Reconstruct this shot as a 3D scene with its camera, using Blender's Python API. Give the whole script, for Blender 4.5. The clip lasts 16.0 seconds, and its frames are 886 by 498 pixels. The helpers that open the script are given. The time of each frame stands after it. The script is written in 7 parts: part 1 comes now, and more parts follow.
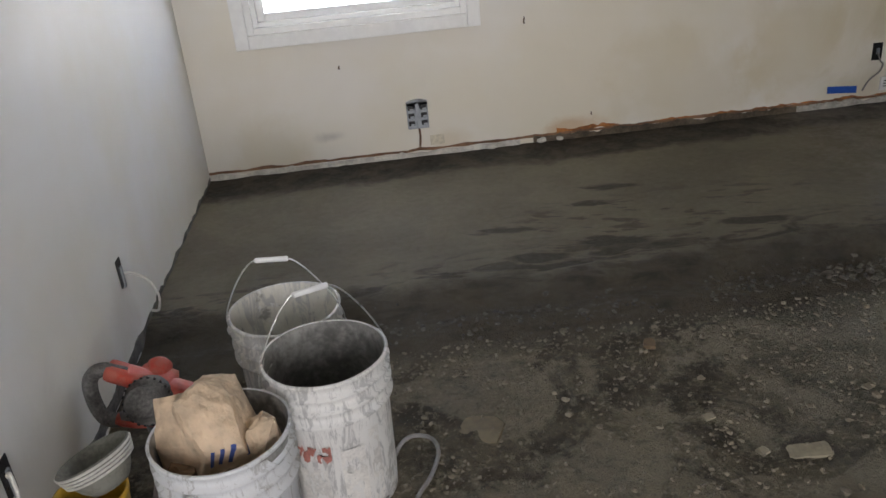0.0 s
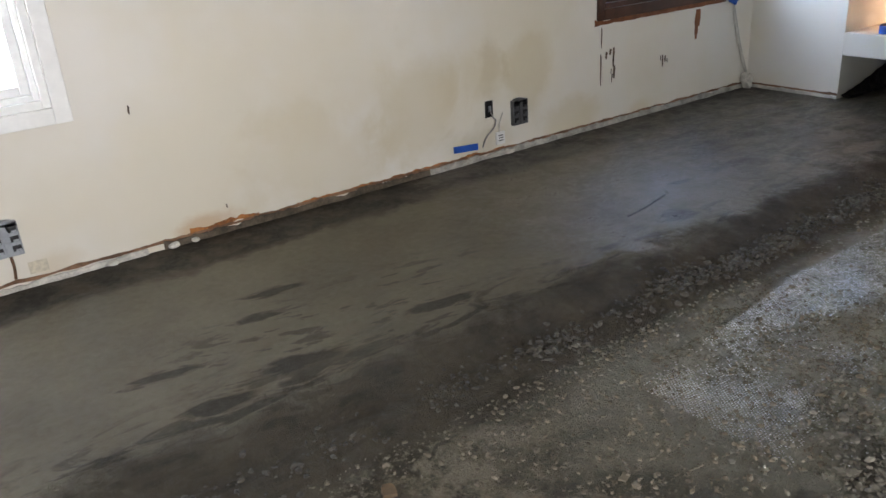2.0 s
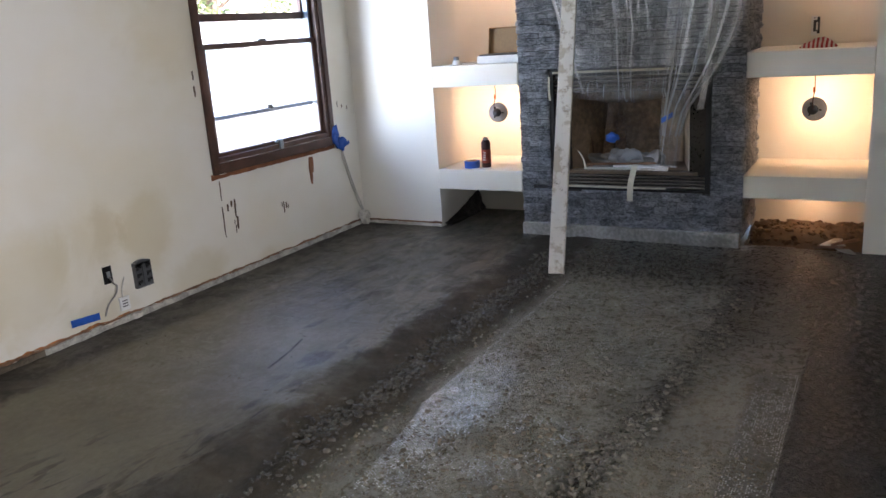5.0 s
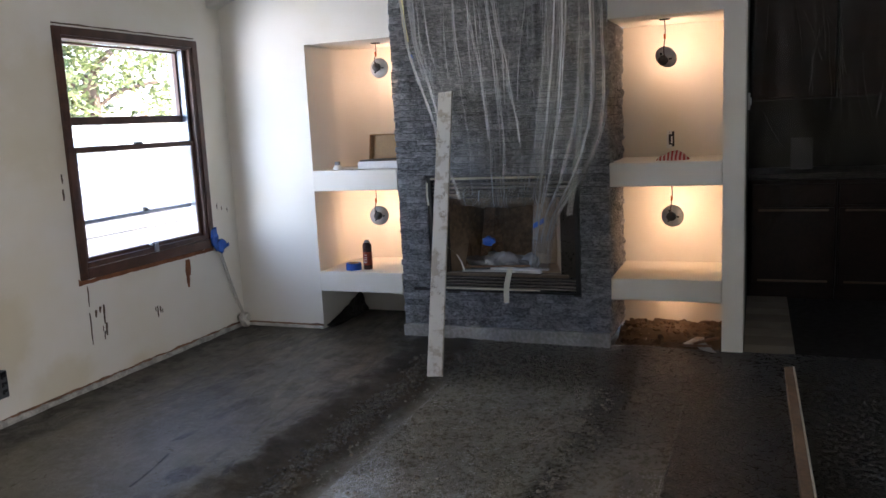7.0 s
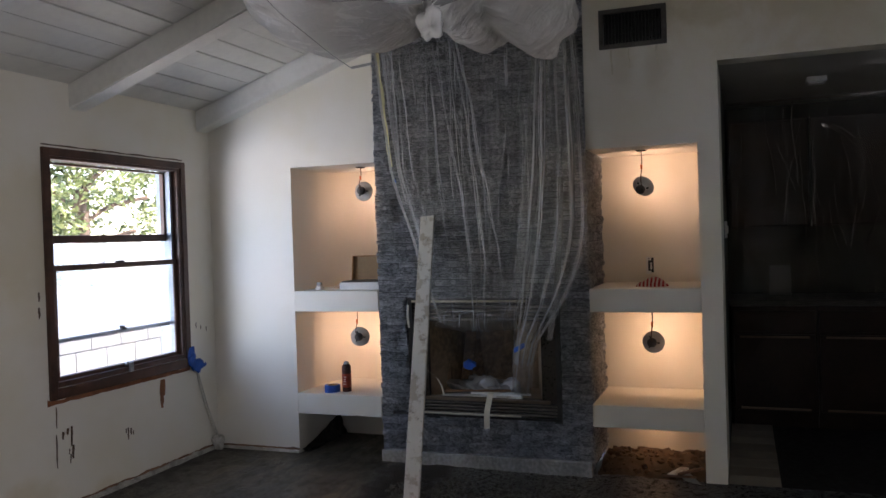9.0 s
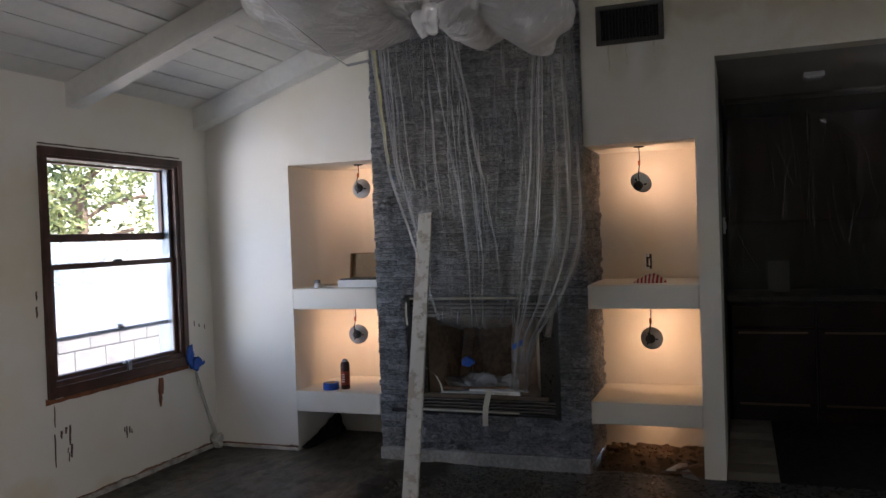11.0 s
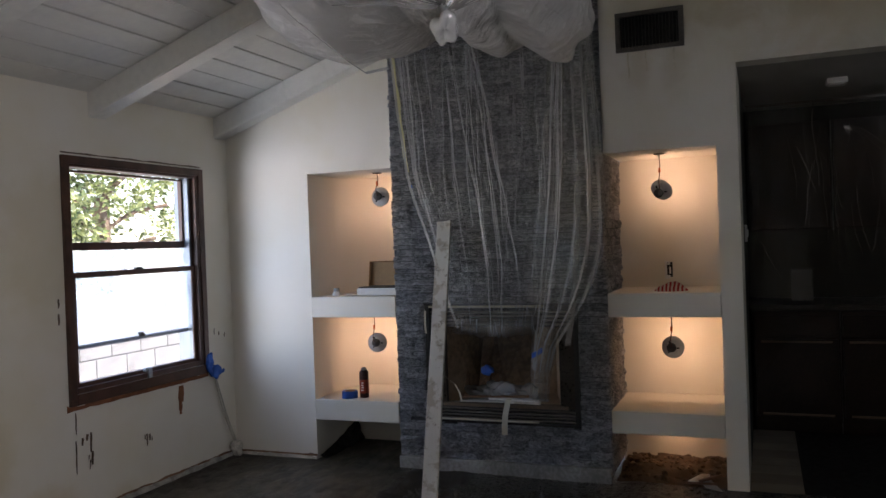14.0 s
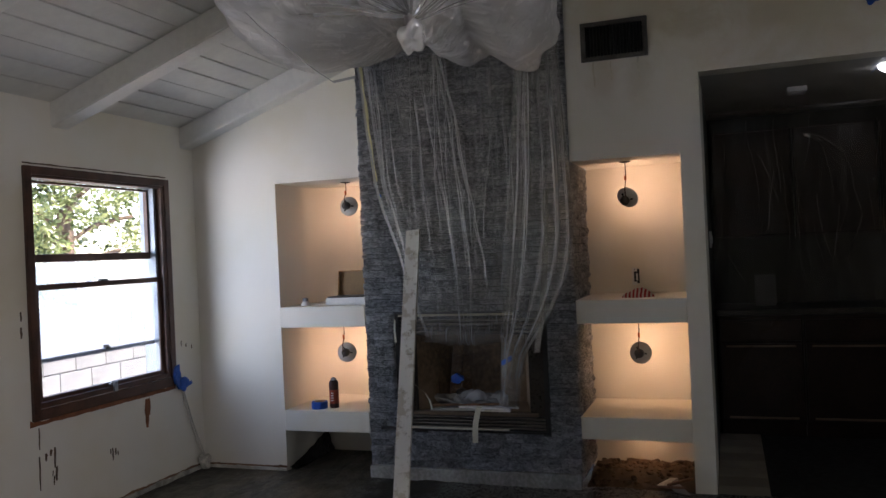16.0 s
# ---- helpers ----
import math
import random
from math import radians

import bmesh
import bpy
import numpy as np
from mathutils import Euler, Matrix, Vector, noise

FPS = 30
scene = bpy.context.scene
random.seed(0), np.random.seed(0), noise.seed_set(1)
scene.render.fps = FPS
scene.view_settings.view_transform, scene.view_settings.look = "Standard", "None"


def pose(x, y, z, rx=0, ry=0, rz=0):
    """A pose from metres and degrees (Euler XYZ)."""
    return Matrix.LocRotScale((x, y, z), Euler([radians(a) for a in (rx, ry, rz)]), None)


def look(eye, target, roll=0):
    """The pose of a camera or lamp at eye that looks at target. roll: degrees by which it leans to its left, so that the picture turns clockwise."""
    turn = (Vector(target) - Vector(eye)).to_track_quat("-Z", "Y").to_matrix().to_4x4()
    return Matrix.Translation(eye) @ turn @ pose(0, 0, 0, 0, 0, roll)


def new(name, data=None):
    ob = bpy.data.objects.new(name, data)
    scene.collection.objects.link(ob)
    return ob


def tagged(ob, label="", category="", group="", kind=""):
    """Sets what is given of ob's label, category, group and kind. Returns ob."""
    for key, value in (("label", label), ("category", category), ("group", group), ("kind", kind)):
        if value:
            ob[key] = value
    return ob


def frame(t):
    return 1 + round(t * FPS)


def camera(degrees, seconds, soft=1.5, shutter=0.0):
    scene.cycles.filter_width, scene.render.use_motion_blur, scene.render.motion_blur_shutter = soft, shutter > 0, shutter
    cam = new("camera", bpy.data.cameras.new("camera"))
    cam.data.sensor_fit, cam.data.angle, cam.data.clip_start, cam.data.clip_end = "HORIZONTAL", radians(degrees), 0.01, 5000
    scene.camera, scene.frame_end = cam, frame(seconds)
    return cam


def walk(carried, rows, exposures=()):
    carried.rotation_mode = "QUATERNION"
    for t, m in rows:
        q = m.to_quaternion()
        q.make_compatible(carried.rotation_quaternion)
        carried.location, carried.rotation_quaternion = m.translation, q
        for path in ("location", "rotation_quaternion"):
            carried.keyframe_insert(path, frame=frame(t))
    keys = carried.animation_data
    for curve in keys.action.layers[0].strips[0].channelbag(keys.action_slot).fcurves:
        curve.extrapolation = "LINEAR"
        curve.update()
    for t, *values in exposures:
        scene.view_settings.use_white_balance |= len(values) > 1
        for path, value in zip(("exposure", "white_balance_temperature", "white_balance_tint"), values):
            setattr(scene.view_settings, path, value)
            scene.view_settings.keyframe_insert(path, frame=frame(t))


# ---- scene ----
cam = camera(57.6, 16.0)
PATH = [
    (0, (0.819, -3.863, 1.259), (0.956, -2.052, 0.422), -5.4),
    (0.5, (0.761, -3.721, 1.264), (1.169, -1.954, 0.422), -3.3),
    (1, (0.778, -3.529, 1.26), (1.3, -1.777, 0.449), -3.0),
    (1.5, (0.806, -3.403, 1.264), (1.529, -1.717, 0.466), -2.7),
    (2, (0.8, -3.309, 1.263), (1.836, -1.786, 0.483), -4.1),
    (2.5, (0.816, -3.287, 1.29), (2.057, -1.909, 0.54), -4.7),
    (3, (0.841, -3.287, 1.299), (2.19, -1.984, 0.605), -5.6),
    (3.5, (0.857, -3.295, 1.301), (2.319, -2.094, 0.653), -5.0),
    (4, (0.869, -3.307, 1.302), (2.423, -2.2, 0.704), -4.8),
    (4.5, (0.868, -3.322, 1.312), (2.492, -2.299, 0.751), -4.4),
    (5, (0.882, -3.347, 1.322), (2.561, -2.395, 0.799), -4.0),
    (5.2, (0.883, -3.354, 1.328), (2.585, -2.436, 0.818), -3.8),
    (7.3, (0.899, -3.45, 1.388), (2.748, -2.738, 1.113), -2.9),
    (7.5, (0.9, -3.456, 1.389), (2.752, -2.743, 1.145), -2.9),
    (8, (0.909, -3.47, 1.4), (2.767, -2.75, 1.231), -2.8),
    (8.5, (0.911, -3.47, 1.416), (2.779, -2.764, 1.322), -2.5),
    (9, (0.924, -3.478, 1.423), (2.8, -2.783, 1.394), -1.8),
    (11.5, (0.931, -3.485, 1.427), (2.807, -2.792, 1.388), -2.1),
    (12, (0.928, -3.472, 1.428), (2.803, -2.777, 1.389), -2.2),
    (12.5, (0.94, -3.488, 1.419), (2.81, -2.781, 1.36), -2.1),
    (13, (0.942, -3.457, 1.409), (2.811, -2.745, 1.368), -1.9),
    (13.5, (0.947, -3.477, 1.416), (2.801, -2.727, 1.396), -2.2),
    (14, (0.942, -3.482, 1.419), (2.801, -2.745, 1.406), -2.1),
    (14.5, (0.937, -3.477, 1.423), (2.801, -2.754, 1.416), -2.2),
    (15, (0.936, -3.476, 1.421), (2.805, -2.765, 1.42), -2.4),
    (15.5, (0.93, -3.481, 1.418), (2.808, -2.792, 1.424), -2.6),
    (16, (0.934, -3.487, 1.412), (2.82, -2.822, 1.42), -2.6),
]
EXPO = [(0.0, 3.53, 6750, 16), (0.5, 3.76, 6700, 15), (1.5, 4.06, 6650, 15), (4.0, 4.34, 6550, 16), (5.0, 4.2, 6450, 18), (7.5, 3.47, 6450, 19), (9.0, 3.0, 6600, 20), (16.0, 2.8, 6700, 20)]
walk(cam, [(t, look(eye, target, roll)) for t, eye, target, roll in PATH], EXPO)
SKY, SUN, WIN1, WIN2, REAR, LAMP = 0.13, 3.6, 2.3, 1.7, 2.6, 0.084

# ---- world, sun, window light and added fill lamps ----
world = bpy.data.worlds.new("sky")
scene.world = world
world.use_nodes = True
wn = world.node_tree.nodes
sky = wn.new("ShaderNodeTexSky")
sky.sky_type, sky.sun_disc = "NISHITA", False
sky.sun_elevation, sky.sun_rotation = radians(66), radians(163)
wn["Background"].inputs[1].default_value = SKY
world.node_tree.links.new(sky.outputs[0], wn["Background"].inputs[0])

sun = new("sun", bpy.data.lights.new("sun", "SUN"))
sun.data.energy, sun.data.angle, sun.data.color = SUN, radians(0.5), (1.0, 0.95, 0.87)
sun.matrix_world = look((3.5, -4, 12), (5, 1, 0))


def area_lamp(name, eye, target, w, h, watts, color):
    ob = new(name, bpy.data.lights.new(name, "AREA"))
    ob.data.shape, ob.data.size, ob.data.size_y = "RECTANGLE", w, h
    ob.data.energy, ob.data.color = watts, color
    ob.matrix_world = look(eye, target)
    return ob


area_lamp("window_daylight", (0.816, 0.16, 1.28), (0.816, -1.0, 1.42), 0.96, 1.12, WIN1, (0.90, 0.95, 1.0)).data.spread = radians(88)
# unseen rear lamp, added to fill the room from the south opening
area_lamp("rear_fill", (1.1, -6.75, 1.3), (1.5, 0.0, 1.3), 0.9, 1.9, REAR, (0.94, 0.97, 1.0)).data.spread = radians(78)
# out-of-view lamp outside the sash window, added to boost its daylight
area_lamp("sash_window_fill", (3.95, 0.62, 1.15), (5.62, -0.6, 1.55), 0.7, 1.0, WIN2, (0.68, 0.83, 1.0)).data.spread = radians(120)

# ---- materials ----


class Mat:
    """A node material with a principled surface and short calls for its nodes."""

    def __init__(self, name, rough=0.6, metal=0.0, spec=0.5):
        self.m = bpy.data.materials.new(name)
        self.m.use_nodes = True
        self.t = self.m.node_tree
        self.b = self.t.nodes["Principled BSDF"]
        self.b.inputs["Roughness"].default_value = rough
        self.b.inputs["Metallic"].default_value = metal
        self.b.inputs["Specular IOR Level"].default_value = spec

    def put(self, socket, v):
        if isinstance(v, bpy.types.NodeSocket):
            self.t.links.new(v, socket)
        elif isinstance(v, tuple) and len(v) == 3 and socket.type == "RGBA":
            socket.default_value = (*v, 1)
        else:
            socket.default_value = v

    def node(self, kind, **ins):
        n = self.t.nodes.new(kind)
        for k, v in ins.items():
            self.put(n.inputs[k.replace("_", " ")], v)
        return n

    def where(self, local=True):
        return self.node("ShaderNodeTexCoord").outputs["Object"] if local else self.node("ShaderNodeNewGeometry").outputs["Position"]

    def scaled(self, v, s):
        n = self.node("ShaderNodeMapping", Vector=v)
        n.inputs["Scale"].default_value = s
        return n.outputs[0]

    def noise(self, v, scale, detail=4.0, rough=0.55, warp=0.0):
        return self.node("ShaderNodeTexNoise", Vector=v, Scale=scale, Detail=detail, Roughness=rough, Distortion=warp).outputs["Fac"]

    def cells(self, v, scale, what="Distance"):
        return self.node("ShaderNodeTexVoronoi", Vector=v, Scale=scale).outputs[what]

    def band(self, v, a, b, lo=0.0, hi=1.0, smooth=True):
        n = self.t.nodes.new("ShaderNodeMapRange")
        n.interpolation_type = "SMOOTHSTEP" if smooth else "LINEAR"
        for k, x in zip(("Value", "From Min", "From Max", "To Min", "To Max"), (v, a, b, lo, hi)):
            self.put(n.inputs[k], x)
        return n.outputs[0]

    def math(self, op, a, b=0.0):
        n = self.t.nodes.new("ShaderNodeMath")
        n.operation = op
        self.put(n.inputs[0], a), self.put(n.inputs[1], b)
        return n.outputs[0]

    def mix(self, f, a, b):
        n = self.t.nodes.new("ShaderNodeMix")
        n.data_type = "RGBA"
        self.put(n.inputs[0], f), self.put(n.inputs[6], a), self.put(n.inputs[7], b)
        return n.outputs[2]

    def xyz(self, v):
        n = self.node("ShaderNodeSeparateXYZ", Vector=v)
        return n.outputs[0], n.outputs[1], n.outputs[2]

    def color(self, v):
        self.put(self.b.inputs["Base Color"], v)
        return self

    def rough(self, v):
        self.put(self.b.inputs["Roughness"], v)
        return self

    def bump(self, h, strength=0.3, dist=0.01):
        n = self.node("ShaderNodeBump", Height=h, Strength=strength, Distance=dist)
        self.t.links.new(n.outputs[0], self.b.inputs["Normal"])
        return self


def plain(name, color, rough=0.6, metal=0.0, vary=0.25, scale=18.0, bump=0.15, dist=0.003):
    """A surface of one colour with grain and grime at two scales."""
    k = Mat(name, rough, metal)
    p = k.where()
    big, fine = k.noise(p, scale * 0.25, 3), k.noise(p, scale * 3, 5)
    f = k.math("ADD", k.math("MULTIPLY", big, 0.6), k.math("MULTIPLY", fine, 0.4))
    dark, light = tuple(c * (1 - vary) for c in color), tuple(min(1, c * (1 + vary)) for c in color)
    k.color(k.mix(k.band(f, 0.35, 0.65), dark, light))
    k.rough(k.band(fine, 0.3, 0.7, max(0.02, rough - 0.1), min(1, rough + 0.1)))
    k.bump(fine, bump, dist)
    return k.m


def wall_paint(name, base, stains):
    """Old flat wall paint with roller texture, scuffs and soft yellowed stains; stains: (x, y, z, radius, strength)."""
    k = Mat(name, 0.62)
    p = k.where(False)
    big, mid, fine = k.noise(p, 0.9, 4, 0.6), k.noise(p, 5, 5, 0.6, 0.6), k.noise(p, 190, 3)
    col = k.mix(k.band(big, 0.38, 0.66), base, tuple(c * f for c, f in zip(base, (0.95, 0.92, 0.83))))
    blot = k.noise(p, 2.6, 6, 0.62, 0.5)
    for x, y, z, r, s, tint, tall in stains:
        d = k.node("ShaderNodeVectorMath", Vector=k.scaled(p, (1, 1, tall)))
        d.operation = "DISTANCE"
        d.inputs[1].default_value = (x, y, z * tall)
        e = k.math("ADD", d.outputs["Value"], k.math("MULTIPLY", k.math("SUBTRACT", k.math("ADD", k.math("MULTIPLY", blot, 0.75), k.math("MULTIPLY", mid, 0.25)), 0.5), r * 2.6))
        col = k.mix(k.math("MULTIPLY", k.band(e, r, r * 0.3), s), col, tint)
    spots = k.band(k.noise(p, 22, 4, 0.75), 0.70, 0.78)
    col = k.mix(k.math("MULTIPLY", spots, 0.18), col, (0.33, 0.28, 0.2))
    k.color(col)
    k.rough(k.band(mid, 0.3, 0.7, 0.5, 0.72))
    k.bump(k.math("ADD", k.math("MULTIPLY", fine, 0.5), k.math("MULTIPLY", mid, 1.5)), 0.25, 0.004)
    return k.m


YEL = (0.56, 0.47, 0.27)
north_paint = wall_paint("aged_cream_wall_paint", (0.76, 0.73, 0.66), [
    (3.0, 0, 0.36, 0.42, 0.36, YEL, 1.2), (3.3, 0, 0.45, 0.25, 0.3, YEL, 0.9), (3.70, 0, 0.42, 0.2, 0.42, YEL, 0.6), (3.42, 0, 0.5, 0.12, 0.35, (0.5, 0.42, 0.26), 0.5), (2.4, 0, 0.2, 0.5, 0.3, YEL, 1.2), (3.3, 0, 0.1, 0.3, 0.5, (0.5, 0.44, 0.3), 1.6),
    (1.2, 0, 0.06, 0.16, 0.5, (0.62, 0.52, 0.36), 1.5), (0.62, 0, 0.15, 0.13, 0.6, (0.42, 0.4, 0.37), 2.6), (1.8, 0, 0.05, 0.2, 0.6, (0.52, 0.33, 0.16), 2.5), (0.35, 0, 0.1, 0.25, 0.3, YEL, 1.0),
    (4.15, 0, 1.5, 0.5, 0.3, YEL, 1.0), (4.6, 0, 0.05, 0.2, 0.4, YEL, 2.0), (4.0, 0, 0.1, 0.3, 0.35, YEL, 2.0)])
west_paint = wall_paint("white_wall_paint", (0.74, 0.735, 0.72), [(0, -1.6, 0.12, 0.16, 0.4, (0.5, 0.46, 0.4), 1.0), (0, -2.3, 0.1, 0.25, 0.4, (0.5, 0.47, 0.42), 1.0)])
east_paint = wall_paint("off_white_wall_paint", (0.78, 0.75, 0.685), [
    (5.655, -2.85, 2.38, 0.13, 0.35, (0.5, 0.42, 0.28), 0.6), (5.655, -3.05, 2.36, 0.13, 0.35, (0.5, 0.42, 0.28), 0.6),
    # broad yellow stains by the vent also darken this end of the wall
    (5.655, -3.0, 2.75, 0.6, 0.4, YEL, 1.2), (5.655, -3.9, 2.7, 0.8, 0.42, YEL, 1.4), (5.655, -3.35, 2.62, 0.25, 0.35, (0.5, 0.42, 0.28), 2.0), (5.655, -3.75, 2.62, 0.25, 0.25, (0.5, 0.42, 0.28), 2.5)])
ceiling_paint = plain("white_painted_ceiling_boards", (0.66, 0.65, 0.61), 0.6, vary=0.08, scale=6)
beam_paint = plain("white_painted_beam", (0.72, 0.71, 0.67), 0.55, vary=0.07, scale=8)
trim_paint = plain("cream_gloss_trim_paint", (0.82, 0.82, 0.79), 0.4, vary=0.05, scale=10)
brown_wood = plain("dark_brown_stained_wood", (0.068, 0.029, 0.017), 0.42, vary=0.4, scale=30)
worn_wood = plain("raw_reddish_wood_edge", (0.22, 0.085, 0.035), 0.7, vary=0.35, scale=40)
stain_brown = plain("dried_brown_wood_stain", (0.09, 0.055, 0.03), 0.5, vary=0.4, scale=60)
plaster_chip = plain("broken_white_plaster", (0.58, 0.56, 0.5), 0.85, vary=0.3, scale=40, bump=0.5, dist=0.006)
sill_wood = plain("dirty_brown_sill_plate", (0.2, 0.11, 0.06), 0.8, vary=0.45, scale=30)
black_metal = plain("black_painted_metal", (0.018, 0.018, 0.018), 0.4, 0.3, vary=0.3, scale=30)
brown_metal = plain("dark_bronze_metal", (0.035, 0.028, 0.022), 0.35, 0.6, vary=0.3, scale=20)
grey_metal = plain("galvanised_grey_metal", (0.33, 0.35, 0.37), 0.45, 0.6, vary=0.2, scale=30)
vent_metal = plain("grimy_vent_metal", (0.12, 0.11, 0.10), 0.45, 0.5, vary=0.3, scale=30)
alu = plain("dull_aluminium", (0.2, 0.22, 0.25), 0.4, 0.7, vary=0.15, scale=30)
white_plastic = plain("white_plastic", (0.74, 0.74, 0.72), 0.4, vary=0.06, scale=20)
grey_plastic = plain("pale_grey_plastic", (0.5, 0.5, 0.49), 0.45, vary=0.1, scale=30)
black_plastic = plain("black_plastic", (0.012, 0.012, 0.013), 0.35, vary=0.3, scale=40)
black_sheet = plain("black_polythene", (0.008, 0.008, 0.009), 0.25, vary=0.3, scale=20, bump=0.5, dist=0.01)
blue_tape = plain("blue_masking_tape", (0.012, 0.09, 0.42), 0.55, vary=0.2, scale=40)
yellow_tape = plain("yellow_tape", (0.44, 0.39, 0.2), 0.55, vary=0.2, scale=40)
paper_strip = plain("cream_masking_paper", (0.62, 0.58, 0.46), 0.7, vary=0.1, scale=40)


def dusted(name, color, dust):
    k = Mat(name, 0.6)
    p = k.where()
    f = k.band(k.math("ADD", k.math("MULTIPLY", k.noise(p, 16, 6, 0.7), 0.7), k.math("MULTIPLY", k.noise(p, 70, 4), 0.3)), 0.44, 0.62)
    k.color(k.mix(k.math("MULTIPLY", f, 0.45), color, dust))
    k.rough(k.band(f, 0.0, 1.0, 0.45, 0.85))
    k.bump(f, 0.4, 0.002)
    return k.m


red_plastic = dusted("dusty_red_plastic", (0.50, 0.055, 0.028), (0.36, 0.20, 0.16))
dusty_rubber = plain("cement_dusted_dark_rubber", (0.12, 0.115, 0.108), 0.85, vary=0.6, scale=40, bump=0.4)
cement_skin = plain("dried_cement_skin", (0.22, 0.215, 0.185), 0.85, vary=0.35, scale=30, bump=0.5, dist=0.005)
cord_white = plain("dirty_white_cable", (0.6, 0.58, 0.53), 0.5, vary=0.15, scale=40)
cord_grey = plain("cement_grey_cord", (0.25, 0.24, 0.23), 0.7, vary=0.25, scale=40)
wire_steel = plain("bail_wire_steel", (0.6, 0.6, 0.58), 0.35, 0.9, vary=0.15, scale=40)
cardboard = plain("brown_cardboard", (0.33, 0.21, 0.11), 0.8, vary=0.12, scale=20)
can_dark = plain("dark_printed_can", (0.05, 0.02, 0.018), 0.35, 0.3, vary=0.3, scale=30)
can_red = plain("dull_red_print", (0.28, 0.04, 0.02), 0.4, vary=0.3, scale=60)
block_mat = plain("grey_concrete_block", (0.155, 0.152, 0.146), 0.9, vary=0.12, scale=20, bump=0.3)
mortar = plain("block_mortar", (0.05, 0.049, 0.047), 0.95, vary=0.15, scale=30)
# outdoor ground is never in view; its pale colour bounces light indoors
bounce_ground = plain("pale_bounce_ground", (0.62, 0.60, 0.55), 0.95, vary=0.35, scale=6)
bark = plain("tree_bark", (0.12, 0.085, 0.06), 0.95, vary=0.35, scale=20, bump=0.6)
roof_mat = plain("grey_roof_shingle_felt", (0.12, 0.115, 0.11), 0.9, vary=0.3, scale=8)
mdf = plain("pale_mineral_board", (0.42, 0.41, 0.38), 0.8, vary=0.15, scale=20)
# the kitchen's shade is put into near-black wall, floor and cabinet colours
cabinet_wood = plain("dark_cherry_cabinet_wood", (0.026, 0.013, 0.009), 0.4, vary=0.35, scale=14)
kitchen_dark = plain("dark_kitchen_floor", (0.018, 0.016, 0.014), 0.75, vary=0.35, scale=8)
kitchen_dim_paint = plain("kitchen_dim_wall", (0.045, 0.040, 0.033), 0.6, vary=0.1, scale=6)
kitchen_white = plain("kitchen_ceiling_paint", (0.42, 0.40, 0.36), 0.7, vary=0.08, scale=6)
# specular lowered so the shaded kitchen stays dark
for dull in (cabinet_wood, kitchen_dark, kitchen_dim_paint):
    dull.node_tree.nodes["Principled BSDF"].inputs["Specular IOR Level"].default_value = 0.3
fire_brick = plain("sooty_firebox_panel", (0.29, 0.21, 0.14), 0.6, vary=0.5, scale=10)
rock_mat = plain("pale_limestone_rubble", (0.29, 0.255, 0.18), 0.9, vary=0.2, scale=30, bump=0.5)


def leaf_material():
    k = Mat("green_leaves", 0.45)
    r = k.node("ShaderNodeNewGeometry").outputs["Random Per Island"]
    k.color(k.mix(r, (0.06, 0.09, 0.025), (0.20, 0.23, 0.08)))
    k.b.inputs["Transmission Weight"].default_value = 0.0
    return k.m


leaves = leaf_material()


def island_material(name, a, b, rough, bump=0.4):
    k = Mat(name, rough)
    r = k.node("ShaderNodeNewGeometry").outputs["Random Per Island"]
    p = k.where(False)
    f = k.math("ADD", k.math("MULTIPLY", r, 0.75), k.math("MULTIPLY", k.noise(p, 90, 4), 0.4))
    k.color(k.mix(f, a, b))
    k.bump(k.noise(p, 160, 4), bump, 0.003)
    return k.m


gravel_mat = island_material("damp_grey_rubble", (0.022, 0.019, 0.013), (0.128, 0.113, 0.085), 0.5, 0.7)
ridge_mat = island_material("broken_grey_concrete_lumps", (0.060, 0.055, 0.042), (0.270, 0.250, 0.200), 0.5, 0.8)
set_mat = island_material("pebbles_set_in_grey_cement", (0.205, 0.192, 0.148), (0.325, 0.305, 0.240), 0.45, 0.6)
grit_mat = island_material("dry_pale_grit", (0.085, 0.071, 0.050), (0.29, 0.25, 0.18), 0.9, 0.7)
dirt_mat = island_material("brown_dirt_clods", (0.05, 0.033, 0.02), (0.17, 0.115, 0.068), 0.95)
grout = plain("dark_stone_joint", (0.07, 0.073, 0.079), 0.95, vary=0.3, scale=30)


